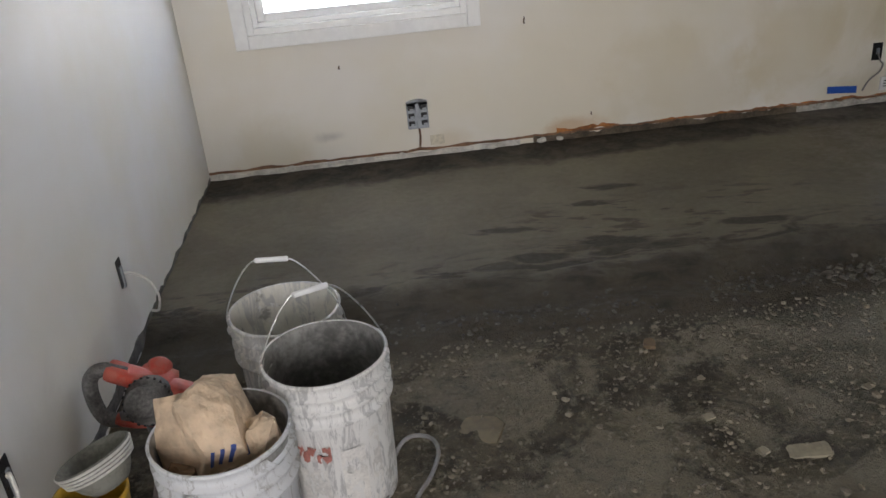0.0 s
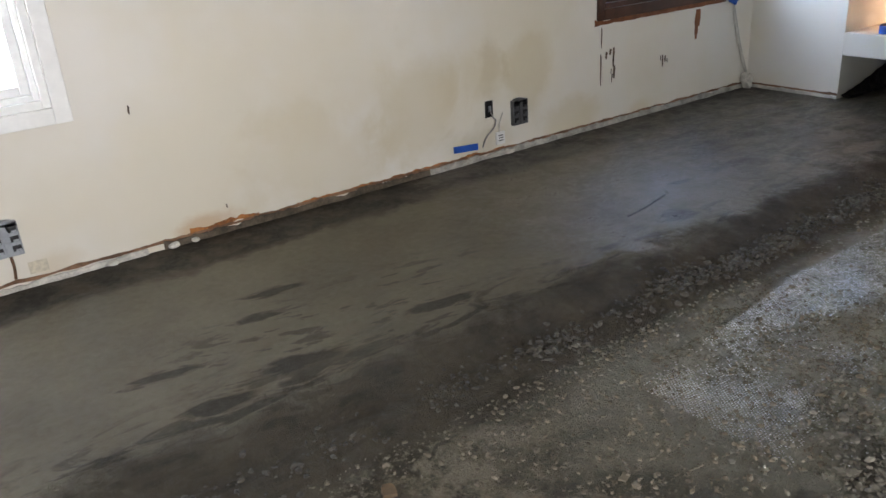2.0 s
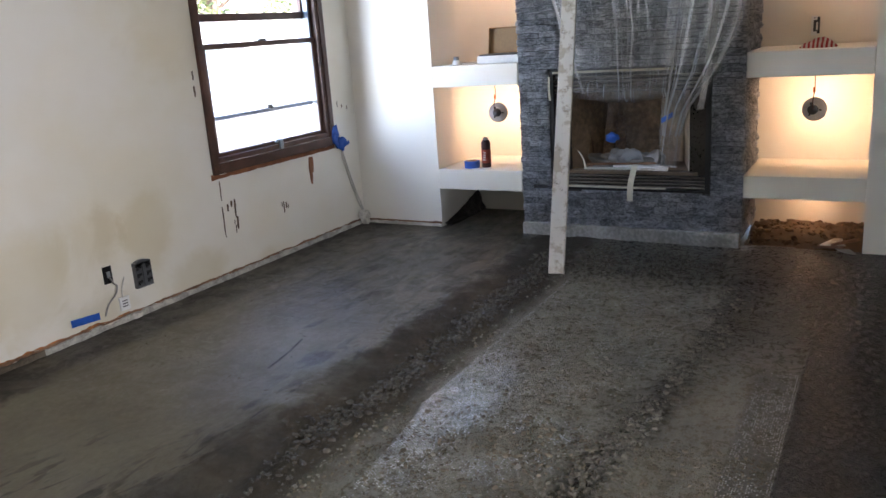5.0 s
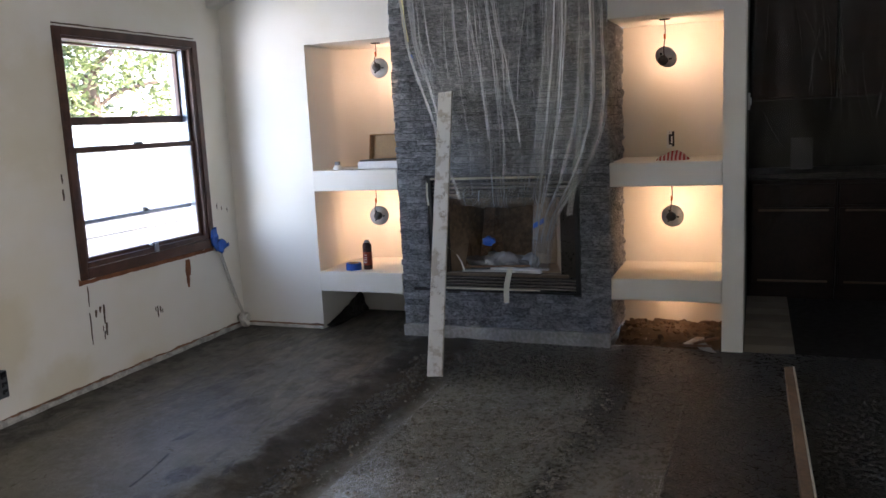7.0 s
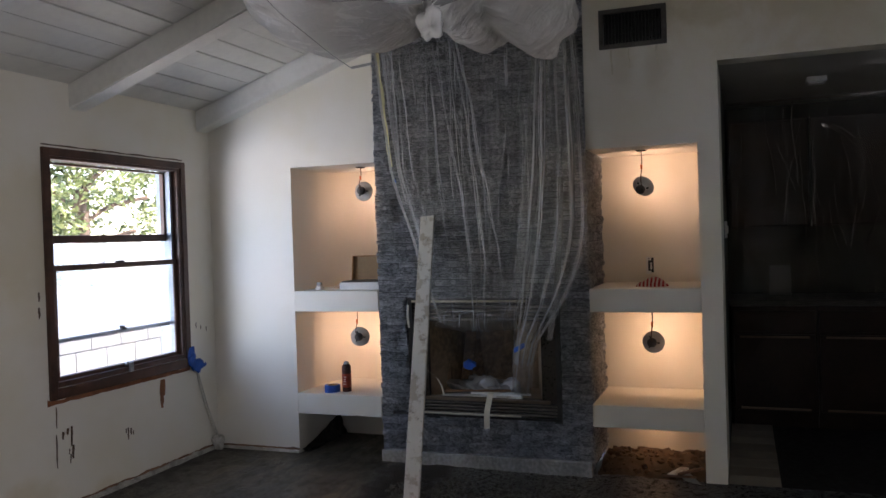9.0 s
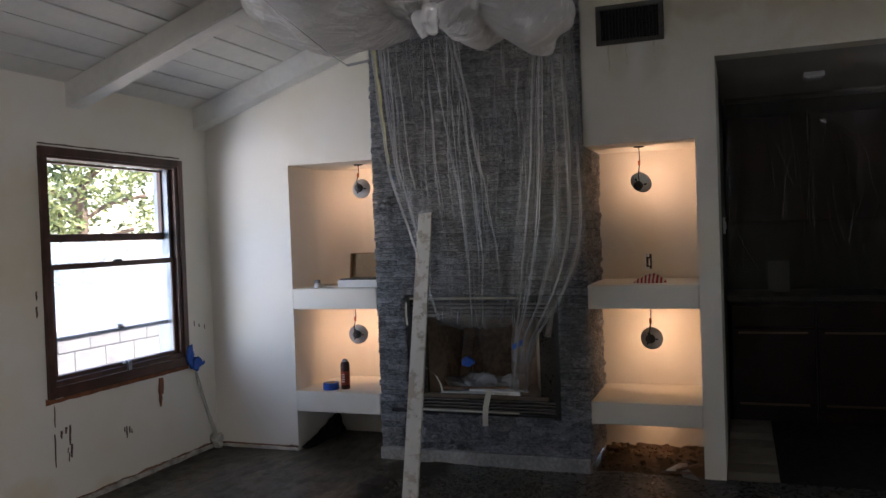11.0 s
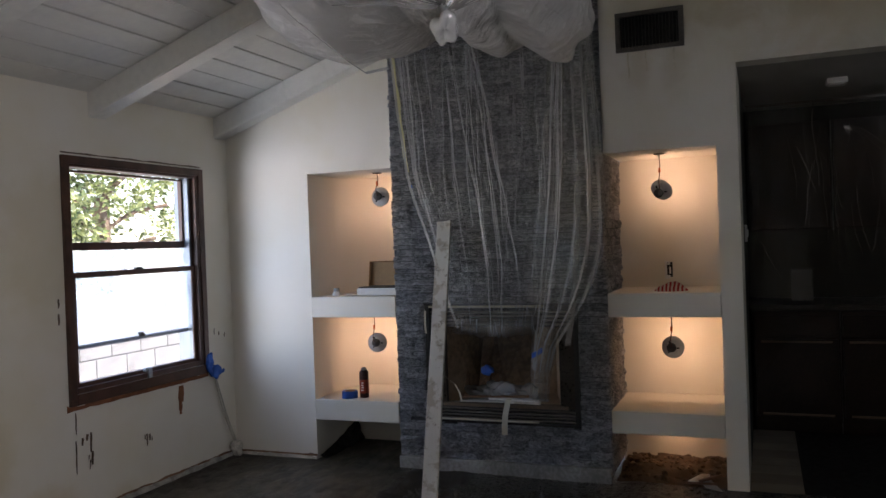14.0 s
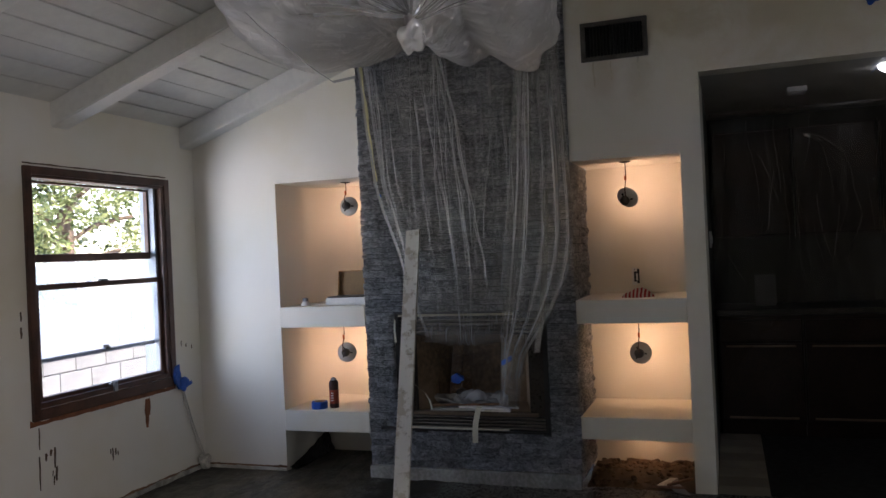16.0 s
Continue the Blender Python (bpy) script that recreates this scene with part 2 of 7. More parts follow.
def stone_material():
    """Split-face slate-grey ledger stone; each piece takes its own tone."""
    k = Mat("split_grey_ledger_stone", 0.72)
    p = k.where(False)
    r = k.node("ShaderNodeObjectInfo").outputs["Random"]
    r2 = k.node("ShaderNodeNewGeometry").outputs["Random Per Island"]
    tone = k.math("FRACT", k.math("ADD", k.math("MULTIPLY", r, 7.0), k.math("MULTIPLY", r2, 3.7)))
    streak = k.noise(k.scaled(p, (1.0, 1.0, 2.2)), 24, 6, 0.7, 1.0)
    chip = k.noise(p, 55, 5, 0.8, 0.5)
    dark = k.mix(tone, (0.150, 0.156, 0.168), (0.340, 0.349, 0.365))
    light = k.mix(tone, (0.50, 0.513, 0.535), (0.82, 0.83, 0.85))
    # streak and chip tones also carry the split faces' relief shading in colour
    col = k.mix(k.band(streak, 0.38, 0.64), dark, light)
    col = k.mix(k.math("MULTIPLY", k.band(chip, 0.44, 0.36), 0.7), col, (0.030, 0.032, 0.037))
    col = k.mix(k.math("MULTIPLY", k.band(chip, 0.57, 0.66), 0.6), col, (0.80, 0.81, 0.82))
    k.color(col)
    k.rough(k.band(streak, 0.3, 0.7, 0.55, 0.85))
    k.bump(k.math("ADD", k.math("MULTIPLY", streak, 0.8), k.math("MULTIPLY", chip, 1.3)), 1.0, 0.06)
    return k.m


stone = stone_material()


def board_material():
    k = Mat("paint_splashed_timber", 0.7)
    p = k.where()
    grain = k.noise(k.scaled(p, (40, 40, 1.5)), 3, 6, 0.65, 0.4)
    col = k.mix(grain, (0.36, 0.30, 0.22), (0.56, 0.51, 0.42))
    col = k.mix(k.band(k.noise(p, 11, 5, 0.65), 0.42, 0.5), col, (0.66, 0.63, 0.56))
    col = k.mix(k.math("MULTIPLY", k.band(k.noise(p, 17, 5, 0.75), 0.6, 0.66), 0.7), col, (0.2, 0.17, 0.13))
    k.color(col)
    k.bump(grain, 0.3, 0.003)
    return k.m


timber = board_material()


def bucket_material(name, clean, cover, wash):
    """White pail plastic under dried cement, thin runs and scraped patches."""
    k = Mat(name, 0.5)
    p = k.where()
    run = k.noise(k.scaled(p, (11, 11, 2.4)), 3.2, 8, 0.75, 0.9)
    blot = k.noise(p, 7, 6, 0.7, 0.5)
    col = k.mix(k.band(run, cover, cover + 0.1), clean, (0.47, 0.465, 0.45))
    col = k.mix(k.band(blot, 0.55, 0.63), col, wash)
    col = k.mix(k.math("MULTIPLY", k.band(k.noise(p, 46, 4, 0.7), 0.6, 0.68), 0.8), col, (0.72, 0.72, 0.7))
    k.color(col)
    k.rough(k.band(run, 0.35, 0.65, 0.38, 0.85))
    k.bump(k.math("ADD", run, k.noise(p, 60, 5)), 0.5, 0.004)
    return k.m


pail_a = bucket_material("grey_caked_pail", (0.76, 0.75, 0.72), 0.49, (0.46, 0.45, 0.42))
pail_b = bucket_material("pale_caked_pail", (0.70, 0.68, 0.63), 0.44, (0.52, 0.50, 0.45))
pail_c = bucket_material("blue_grey_pail", (0.72, 0.73, 0.74), 0.52, (0.46, 0.47, 0.48))
pail_in = bucket_material("cement_lined_pail_inside", (0.66, 0.64, 0.57), 0.5, (0.30, 0.29, 0.27))
pail_dark = plain("wet_cement_pail_inside", (0.23, 0.225, 0.21), 0.7, vary=0.5, scale=22, bump=0.6, dist=0.006)
label_white = plain("torn_white_label", (0.68, 0.66, 0.62), 0.6, vary=0.2, scale=40)
label_red = plain("faded_red_label", (0.5, 0.2, 0.16), 0.6, vary=0.4, scale=50)
paper_tan = plain("crumpled_tan_paper", (0.62, 0.47, 0.325), 0.8, vary=0.28, scale=11, bump=0.9, dist=0.012)
paper_dark = plain("brown_paper_shreds", (0.26, 0.16, 0.09), 0.85, vary=0.3, scale=20)
ink_blue = plain("blue_print_ink", (0.06, 0.10, 0.32), 0.7, vary=0.25, scale=60)


def film_material(name, clear, milk, gloss_rough, streaks, along, shine=0.07, tint=(0.93, 0.94, 0.95)):
    """Thin polythene: clear, milky where it folds, with a plastic shine."""
    k = Mat(name)
    k.t.nodes.remove(k.b)
    uv = k.node("ShaderNodeTexCoord").outputs["UV"]
    fold = k.noise(k.scaled(uv, (streaks, along, 1)), 1.0, 6, 0.62, 0.9)
    thin = k.noise(k.scaled(uv, (streaks * 2.3, along * 0.5, 1)), 1.0, 3, 0.5, 0.3)
    line = k.math("ADD", k.band(fold, 0.54, 0.72, 0, 0.7), k.band(thin, 0.60, 0.66, 0, 0.9))
    bump = k.node("ShaderNodeBump", Height=k.math("ADD", fold, thin), Strength=0.9, Distance=0.02).outputs[0]
    see = k.node("ShaderNodeBsdfTransparent", Color=tint)
    dif = k.node("ShaderNodeBsdfDiffuse", Color=(0.92, 0.92, 0.92), Normal=bump)
    tra = k.node("ShaderNodeBsdfTranslucent", Color=(0.93, 0.93, 0.92), Normal=bump)
    glo = k.node("ShaderNodeBsdfGlossy", Color=(0.9, 0.9, 0.9), Roughness=gloss_rough, Normal=bump)

    def blend(f, a, b):
        n = k.t.nodes.new("ShaderNodeMixShader")
        k.put(n.inputs[0], f), k.put(n.inputs[1], a.outputs[0]), k.put(n.inputs[2], b.outputs[0])
        return n

    milky = blend(0.5, dif, tra)
    f = k.math("MINIMUM", k.math("ADD", milk, k.math("MULTIPLY", line, clear)), 0.95)
    body = blend(f, see, milky)
    body = blend(shine, body, glo)
    k.t.links.new(body.outputs[0], k.t.nodes["Material Output"].inputs[0])
    return k.m


poly = film_material("clear_polythene_sheet", 0.36, 0.045, 0.16, 26, 1.6, 0.05, (0.86, 0.84, 0.80))
# duller copy of the polythene, toned down for the shaded kitchen and firebox
poly_dark = film_material("dim_polythene", 0.09, 0.010, 0.25, 16, 1.6, 0.022, (0.86, 0.83, 0.79))
poly_crease = film_material("polythene_crease", 0.4, 0.30, 0.18, 3, 9, 0.16)
poly_dense = film_material("gathered_polythene", 0.38, 0.21, 0.14, 10, 1.6, 0.09, (0.93, 0.92, 0.88))
poly_bag = film_material("cloudy_polythene_wrap", 0.45, 0.80, 0.12, 34, 22, 0.20)
window_film = film_material("white_window_film", 0.1, 0.62, 0.4, 8, 8)


def glass_material(name, haze):
    k = Mat(name)
    k.t.nodes.remove(k.b)
    see = k.node("ShaderNodeBsdfTransparent", Color=(0.95, 0.96, 0.97))
    glo = k.node("ShaderNodeBsdfGlossy", Color=(1, 1, 1), Roughness=0.03)
    dif = k.node("ShaderNodeBsdfTranslucent", Color=(0.85, 0.9, 0.95))
    a = k.t.nodes.new("ShaderNodeMixShader")
    k.put(a.inputs[0], haze), k.put(a.inputs[1], see.outputs[0]), k.put(a.inputs[2], dif.outputs[0])
    b = k.t.nodes.new("ShaderNodeMixShader")
    k.put(b.inputs[0], 0.06), k.put(b.inputs[1], a.outputs[0]), k.put(b.inputs[2], glo.outputs[0])
    k.t.links.new(b.outputs[0], k.t.nodes["Material Output"].inputs[0])
    return k.m


clear_glass = glass_material("clear_window_glass", 0.02)
dusty_glass = glass_material("dusty_window_glass", 0.19)


def glow(name, color, strength):
    k = Mat(name)
    k.put(k.b.inputs["Emission Color"], color)
    k.b.inputs["Emission Strength"].default_value = strength
    return k.m


def floor_material():
    """Fresh screeded strip, damp margins, rubble slope and old slab, side by side across the room."""
    k = Mat("fresh_and_old_concrete_floor", 0.5)
    p = k.where(False)
    x, y, z = k.xyz(p)
    wide, mid, fine, grit = k.noise(p, 1.6, 4, 0.6), k.noise(p, 7, 6, 0.65), k.noise(p, 34, 7, 0.8), k.noise(p, 190, 3, 0.7)
    drag = k.noise(k.scaled(p, (2.4, 8.0, 1)), 1.7, 6, 0.6, 0.7)
    turned = k.node("ShaderNodeMapping", Vector=p)
    turned.inputs["Rotation"].default_value = (0, 0, 0.22)
    pits = k.math("MAXIMUM", k.noise(k.scaled(turned.outputs[0], (3.0, 8.0, 1)), 1.3, 5, 0.6, 0.4), k.math("SUBTRACT", k.noise(k.scaled(turned.outputs[0], (5.0, 22.0, 1)), 1.3, 4, 0.6, 0.3), 0.02))
    warp = k.math("ADD", y, k.math("ADD", k.math("MULTIPLY", k.math("SUBTRACT", wide, 0.5), 0.22), k.math("MULTIPLY", k.math("SUBTRACT", mid, 0.5), 0.30)))
    # smooth strip
    smooth = k.mix(k.band(wide, 0.35, 0.65), (0.1010, 0.0860, 0.0570), (0.1360, 0.1180, 0.0800))
    smooth = k.mix(k.math("MULTIPLY", k.band(fine, 0.54, 0.66), 0.16), smooth, (0.0760, 0.0640, 0.0440))
    # dragged smears near its open edge
    zone = k.math("MULTIPLY", k.math("MULTIPLY", k.band(x, 1.15, 1.5), k.band(x, 3.0, 2.2)), k.band(y, -0.72, -0.95))
    smear = k.math("MULTIPLY", k.math("MULTIPLY", zone, k.band(pits, 0.565, 0.62)), 0.7)

    def blot(cx, cy, rx, ry, tilt=-0.1):
        """A dragged patch with a torn outline."""
        dx, dy = k.math("SUBTRACT", x, cx), k.math("SUBTRACT", y, cy)
        dy = k.math("DIVIDE", k.math("SUBTRACT", dy, k.math("MULTIPLY", dx, tilt)), ry)
        dx = k.math("DIVIDE", dx, rx)
        d = k.math("SQRT", k.math("ADD", k.math("MULTIPLY", dx, dx), k.math("MULTIPLY", dy, dy)))
        d = k.math("ADD", d, k.math("MULTIPLY", k.math("SUBTRACT", k.math("ADD", pits, k.math("MULTIPLY", drag, 0.6)), 0.8), 3.2))
        return k.band(d, 1.35, 0.75)

    for spot in ((1.80, -0.72, 0.10, 0.035), (1.67, -0.88, 0.09, 0.025), (1.29, -1.04, 0.13, 0.03), (1.64, -1.26, 0.15, 0.05), (1.80, -1.33, 0.12, 0.04), (1.36, -1.31, 0.10, 0.035),
                 (2.18, -1.23, 0.12, 0.03), (3.41, -1.24, 0.09, 0.06), (3.74, -0.98, 0.08, 0.025), (4.2, -1.0, 0.2, 0.04), (4.5, -0.7, 0.25, 0.05)):
        smear = k.math("MAXIMUM", smear, blot(*spot))
    edge = k.math("MULTIPLY", k.band(warp, -1.10, -1.40), k.band(drag, 0.50, 0.60))
    smooth = k.mix(k.math("MULTIPLY", k.math("MAXIMUM", smear, edge), 0.88), smooth, (0.0220, 0.0175, 0.0112))
    # strip colour gets darker towards the hearth end
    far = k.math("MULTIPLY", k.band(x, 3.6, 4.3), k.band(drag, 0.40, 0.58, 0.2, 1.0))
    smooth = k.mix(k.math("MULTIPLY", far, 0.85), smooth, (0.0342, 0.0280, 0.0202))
    # damp margin along the wall and rubble slope
    damp = k.mix(k.band(mid, 0.42, 0.62), (0.018, 0.0142, 0.0088), (0.056, 0.0445, 0.0295))
    col = k.mix(k.band(warp, -0.34, -0.24), smooth, damp)
    slope = k.mix(k.band(mid, 0.3, 0.7), (0.0440, 0.0350, 0.0215), (0.1150, 0.0930, 0.0585))
    slope = k.mix(k.band(fine, 0.53, 0.62), slope, (0.0910, 0.0760, 0.0528))
    slope = k.mix(k.math("MULTIPLY", k.math("MULTIPLY", k.band(x, 2.6, 1.5), k.band(drag, 0.42, 0.56)), 0.8), slope, (0.098, 0.080, 0.050))
    into = k.band(warp, -1.35, -1.50)
    col = k.mix(into, col, slope)
    # old slab
    slab = k.mix(k.band(mid, 0.42, 0.58), (0.0540, 0.0425, 0.0235), (0.1330, 0.1070, 0.0640))
    slab = k.mix(k.math("MULTIPLY", k.band(k.noise(p, 3.4, 6, 0.7, 0.8), 0.47, 0.57), k.band(x, 0.8, 1.8, 0.45, 0.75)), slab, (0.345, 0.300, 0.210))
    slab = k.mix(k.math("MULTIPLY", k.band(fine, 0.53, 0.60), 0.6), slab, (0.320, 0.275, 0.190))
    slab = k.mix(k.math("MULTIPLY", k.band(fine, 0.46, 0.40), 0.45), slab, (0.0260, 0.0200, 0.0105))
    grey = k.mix(k.band(mid, 0.36, 0.64), (0.225, 0.212, 0.162), (0.335, 0.315, 0.248))
    grey = k.mix(k.math("MULTIPLY", k.band(fine, 0.54, 0.64), 0.35), grey, (0.300, 0.278, 0.222))
    grey = k.mix(k.math("MULTIPLY", k.band(fine, 0.47, 0.41), 0.18), grey, (0.0500, 0.0440, 0.0330))
    # ground along the ridge darkened to stand for shadow between the lumps
    ridge = k.math("ABSOLUTE", k.math("ADD", warp, k.band(x, 2.9, 4.4, 2.62, 2.76)))
    grey = k.mix(k.math("MULTIPLY", k.band(ridge, 0.10, 0.02), 0.85), grey, (0.048, 0.041, 0.029))
    slab = k.mix(k.band(x, 1.5, 2.6), slab, grey)
    old = k.band(warp, -1.74, -1.90)
    col = k.mix(old, col, slab)
    # pale floated band, strip of sunken lath and dark floated field with a straight edge
    wob = k.math("ADD", y, k.math("MULTIPLY", k.math("SUBTRACT", mid, 0.5), k.band(x, 3.9, 4.5, 0.012, 0.16)))
    pale = k.math("MULTIPLY", k.math("MULTIPLY", k.band(warp, -2.68, -2.76), k.band(x, 2.2, 2.6)), k.band(x, 4.6, 3.6))
    col = k.mix(k.math("MULTIPLY", pale, 0.85), col, k.mix(k.band(drag, 0.35, 0.65), (0.290, 0.260, 0.198), (0.400, 0.362, 0.280)))
    net = k.math("MULTIPLY", k.math("MULTIPLY", k.band(wob, -2.94, -2.98), k.band(x, 2.4, 2.7)), k.band(x, 4.1, 3.9))
    col = k.mix(k.math("MULTIPLY", net, k.band(fine, 0.4, 0.6, 0.5, 0.9)), col, (0.130, 0.126, 0.108))
    field = k.math("MULTIPLY", k.band(wob, -3.112, -3.120), k.band(x, 1.8, 2.4))
    darkf = k.mix(k.band(drag, 0.3, 0.7), (0.0140, 0.0118, 0.0090), (0.0400, 0.0345, 0.0262))
    darkf = k.mix(k.math("MULTIPLY", k.band(fine, 0.62, 0.70), 0.25), darkf, (0.085, 0.075, 0.058))
    col = k.mix(field, col, darkf)
    # floor colour turns darker brown before the right niche
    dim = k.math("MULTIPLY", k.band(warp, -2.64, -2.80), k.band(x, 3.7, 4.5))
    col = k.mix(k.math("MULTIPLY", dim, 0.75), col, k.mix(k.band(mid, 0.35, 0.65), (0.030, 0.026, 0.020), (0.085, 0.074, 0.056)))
    # darker rubble colour before the hearth
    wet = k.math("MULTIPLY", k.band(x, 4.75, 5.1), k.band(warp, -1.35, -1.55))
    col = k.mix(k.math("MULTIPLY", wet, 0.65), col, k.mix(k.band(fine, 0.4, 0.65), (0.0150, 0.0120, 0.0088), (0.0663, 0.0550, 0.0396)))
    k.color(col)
    strip = k.math("SUBTRACT", 1.0, into)
    shiny = k.math("MULTIPLY", k.math("MULTIPLY", k.band(x, 2.5, 3.1), strip), k.band(mid, 0.32, 0.62, 0.55, 1.0))
    r = k.band(fine, 0.3, 0.7, 0.62, 0.88)
    r = k.math("SUBTRACT", r, k.math("MULTIPLY", k.math("MULTIPLY", old, k.band(x, 1.9, 2.6)), 0.46))
    k.rough(k.math("SUBTRACT", r, k.math("MULTIPLY", shiny, 0.42)))
    k.b.inputs["Specular IOR Level"].default_value = 0.42
    rough_h = k.math("MULTIPLY", k.math("ADD", k.math("MULTIPLY", fine, 1.6), k.math("MULTIPLY", grit, 1.1)), k.math("ADD", k.math("MULTIPLY", into, 1.25), 0.08))
    k.bump(k.math("ADD", rough_h, k.math("MULTIPLY", drag, 0.12)), 0.9, 0.02)
    return k.m


floor_mat = floor_material()

# ---- building helpers ----


def mesh_of(bm, name, mats, smooth=False):
    me = bpy.data.meshes.new(name)
    bmesh.ops.recalc_face_normals(bm, faces=bm.faces)
    if smooth:
        for f in bm.faces:
            f.smooth = True
    bm.to_mesh(me)
    bm.free()
    for m in mats if isinstance(mats, (list, tuple)) else [mats]:
        me.materials.append(m)
    return me


def part(name, bm, material, parent=None, label="", smooth=False, at=None):
    ob = new(name, mesh_of(bm, name, material, smooth))
    ob.parent = parent
    if at is not None:
        ob.matrix_basis = at
    return tagged(ob, label)


def thing(name, place, label, category, group="", kind="", rz=0.0):
    ob = new(name)
    ob.empty_display_size = 0.1
    ob.matrix_basis = pose(*place, 0, 0, rz)
    return tagged(ob, label, category, group, kind)


def solid(name, bm, material, label, category="", kind="structure", smooth=False, group=""):
    return tagged(part(name, bm, material, None, "", smooth), label, category, group, kind)


def box(bm, x0, x1, y0, y1, z0, z1, bevel=0.0, m=None, mat=0):
    vs = [bm.verts.new((x, y, z)) for x in (x0, x1) for y in (y0, y1) for z in (z0, z1)]
    fs = [bm.faces.new([vs[i] for i in q]) for q in ((0, 1, 3, 2), (4, 6, 7, 5), (0, 4, 5, 1), (2, 3, 7, 6), (0, 2, 6, 4), (1, 5, 7, 3))]
    for f in fs:
        f.material_index = mat
    if bevel:
        r = bmesh.ops.bevel(bm, geom=list({e for f in fs for e in f.edges}), offset=bevel, segments=2, affect="EDGES", profile=0.6)
        vs = list({v for f in r["faces"] for v in f.verts} | {v for v in vs if v.is_valid})
    if m is not None:
        bmesh.ops.transform(bm, matrix=m, verts=[v for v in vs if v.is_valid])
    return bm


def boxes(*rows, bevel=0.0):
    bm = bmesh.new()
    for r in rows:
        box(bm, *r, bevel=bevel)
    return bm


def lathe(profile, n=40, close=False):
    """Turn (radius, height) pairs about z."""
    bm = bmesh.new()
    rings = [[bm.verts.new((r * math.cos(2 * math.pi * i / n), r * math.sin(2 * math.pi * i / n), z)) for i in range(n)] for r, z in profile]
    for a, b in zip(rings, rings[1:]):
        for i in range(n):
            bm.faces.new((a[i], a[(i + 1) % n], b[(i + 1) % n], b[i]))
    if close:
        bm.faces.new(rings[0]), bm.faces.new(rings[-1])
    return bm


def tube(points, r, n=8, bm=None, squash=1.0):
    """A round bar along points, with rounded corners from a Catmull-Rom line."""
    bm = bm or bmesh.new()
    pts = [Vector(p) for p in points]
    line = []
    for i in range(len(pts) - 1):
        a, b, c, d = pts[max(i - 1, 0)], pts[i], pts[i + 1], pts[min(i + 2, len(pts) - 1)]
        for k in range(6):
            t = k / 6
            line.append(0.5 * (2 * b + (c - a) * t + (2 * a - 5 * b + 4 * c - d) * t * t + (3 * b - a - 3 * c + d) * t ** 3))
    line.append(pts[-1])
    rings, side = [], None
    for i, p in enumerate(line):
        way = (line[min(i + 1, len(line) - 1)] - line[max(i - 1, 0)]).normalized()
        if side is None:
            side = way.orthogonal().normalized()
        side = (side - way * side.dot(way)).normalized()
        up = way.cross(side)
        rings.append([bm.verts.new(p + r * (side * math.cos(2 * math.pi * j / n) + up * squash * math.sin(2 * math.pi * j / n))) for j in range(n)])
    for a, b in zip(rings, rings[1:]):
        for j in range(n):
            bm.faces.new((a[j], a[(j + 1) % n], b[(j + 1) % n], b[j]))
    bm.faces.new(rings[0][::-1]), bm.faces.new(rings[-1])
    return bm


def strip(points, width, thick=0.0008, across=(0, 0, 1)):
    """A thin ribbon along points."""
    bm, acr = bmesh.new(), Vector(across).normalized()
    rows = []
    for i, p in enumerate(points):
        p = Vector(p)
        way = Vector(points[min(i + 1, len(points) - 1)]) - Vector(points[max(i - 1, 0)])
        out = way.cross(acr).normalized() * thick
        rows.append([bm.verts.new(p + acr * width / 2 * s + out * o) for s, o in ((-1, 0), (1, 0), (1, 1), (-1, 1))])
    for a, b in zip(rows, rows[1:]):
        for j in range(4):
            bm.faces.new((a[j], a[(j + 1) % 4], b[(j + 1) % 4], b[j]))
    bm.faces.new(rows[0][::-1]), bm.faces.new(rows[-1])
    return bm


def surface(nu, nv, f, uv=True):
    """A sheet from f(u, v), u and v from 0 to 1."""
    bm = bmesh.new()
    lay = bm.loops.layers.uv.new("UVMap") if uv else None
    vs = [[bm.verts.new(f(i / nu, j / nv)) for j in range(nv + 1)] for i in range(nu + 1)]
    for i in range(nu):
        for j in range(nv):
            face = bm.faces.new((vs[i][j], vs[i + 1][j], vs[i + 1][j + 1], vs[i][j + 1]))
            if uv:
                for loop, (a, b) in zip(face.loops, ((i, j), (i + 1, j), (i + 1, j + 1), (i, j + 1))):
                    loop[lay].uv = (a / nu, b / nv)
    return bm


def n3(x, y, z=0.0):
    return noise.noise((x, y, z))


def lump(bm, place, size, seed, sub=1, rough=0.35, flat=1.0):
    """An irregular stone or clod."""
    ret = bmesh.ops.create_icosphere(bm, subdivisions=sub, radius=1.0)
    turn = Euler((seed * 1.7, seed * 2.3, seed * 3.1)).to_matrix()
    for v in ret["verts"]:
        d = 1 + rough * n3(v.co.x * 1.3 + seed * 9.1, v.co.y * 1.3, v.co.z * 1.3 + seed)
        c = turn @ (v.co * d)
        v.co = Vector(place) + Vector((c.x * size[0], c.y * size[1], c.z * size[2] * flat))


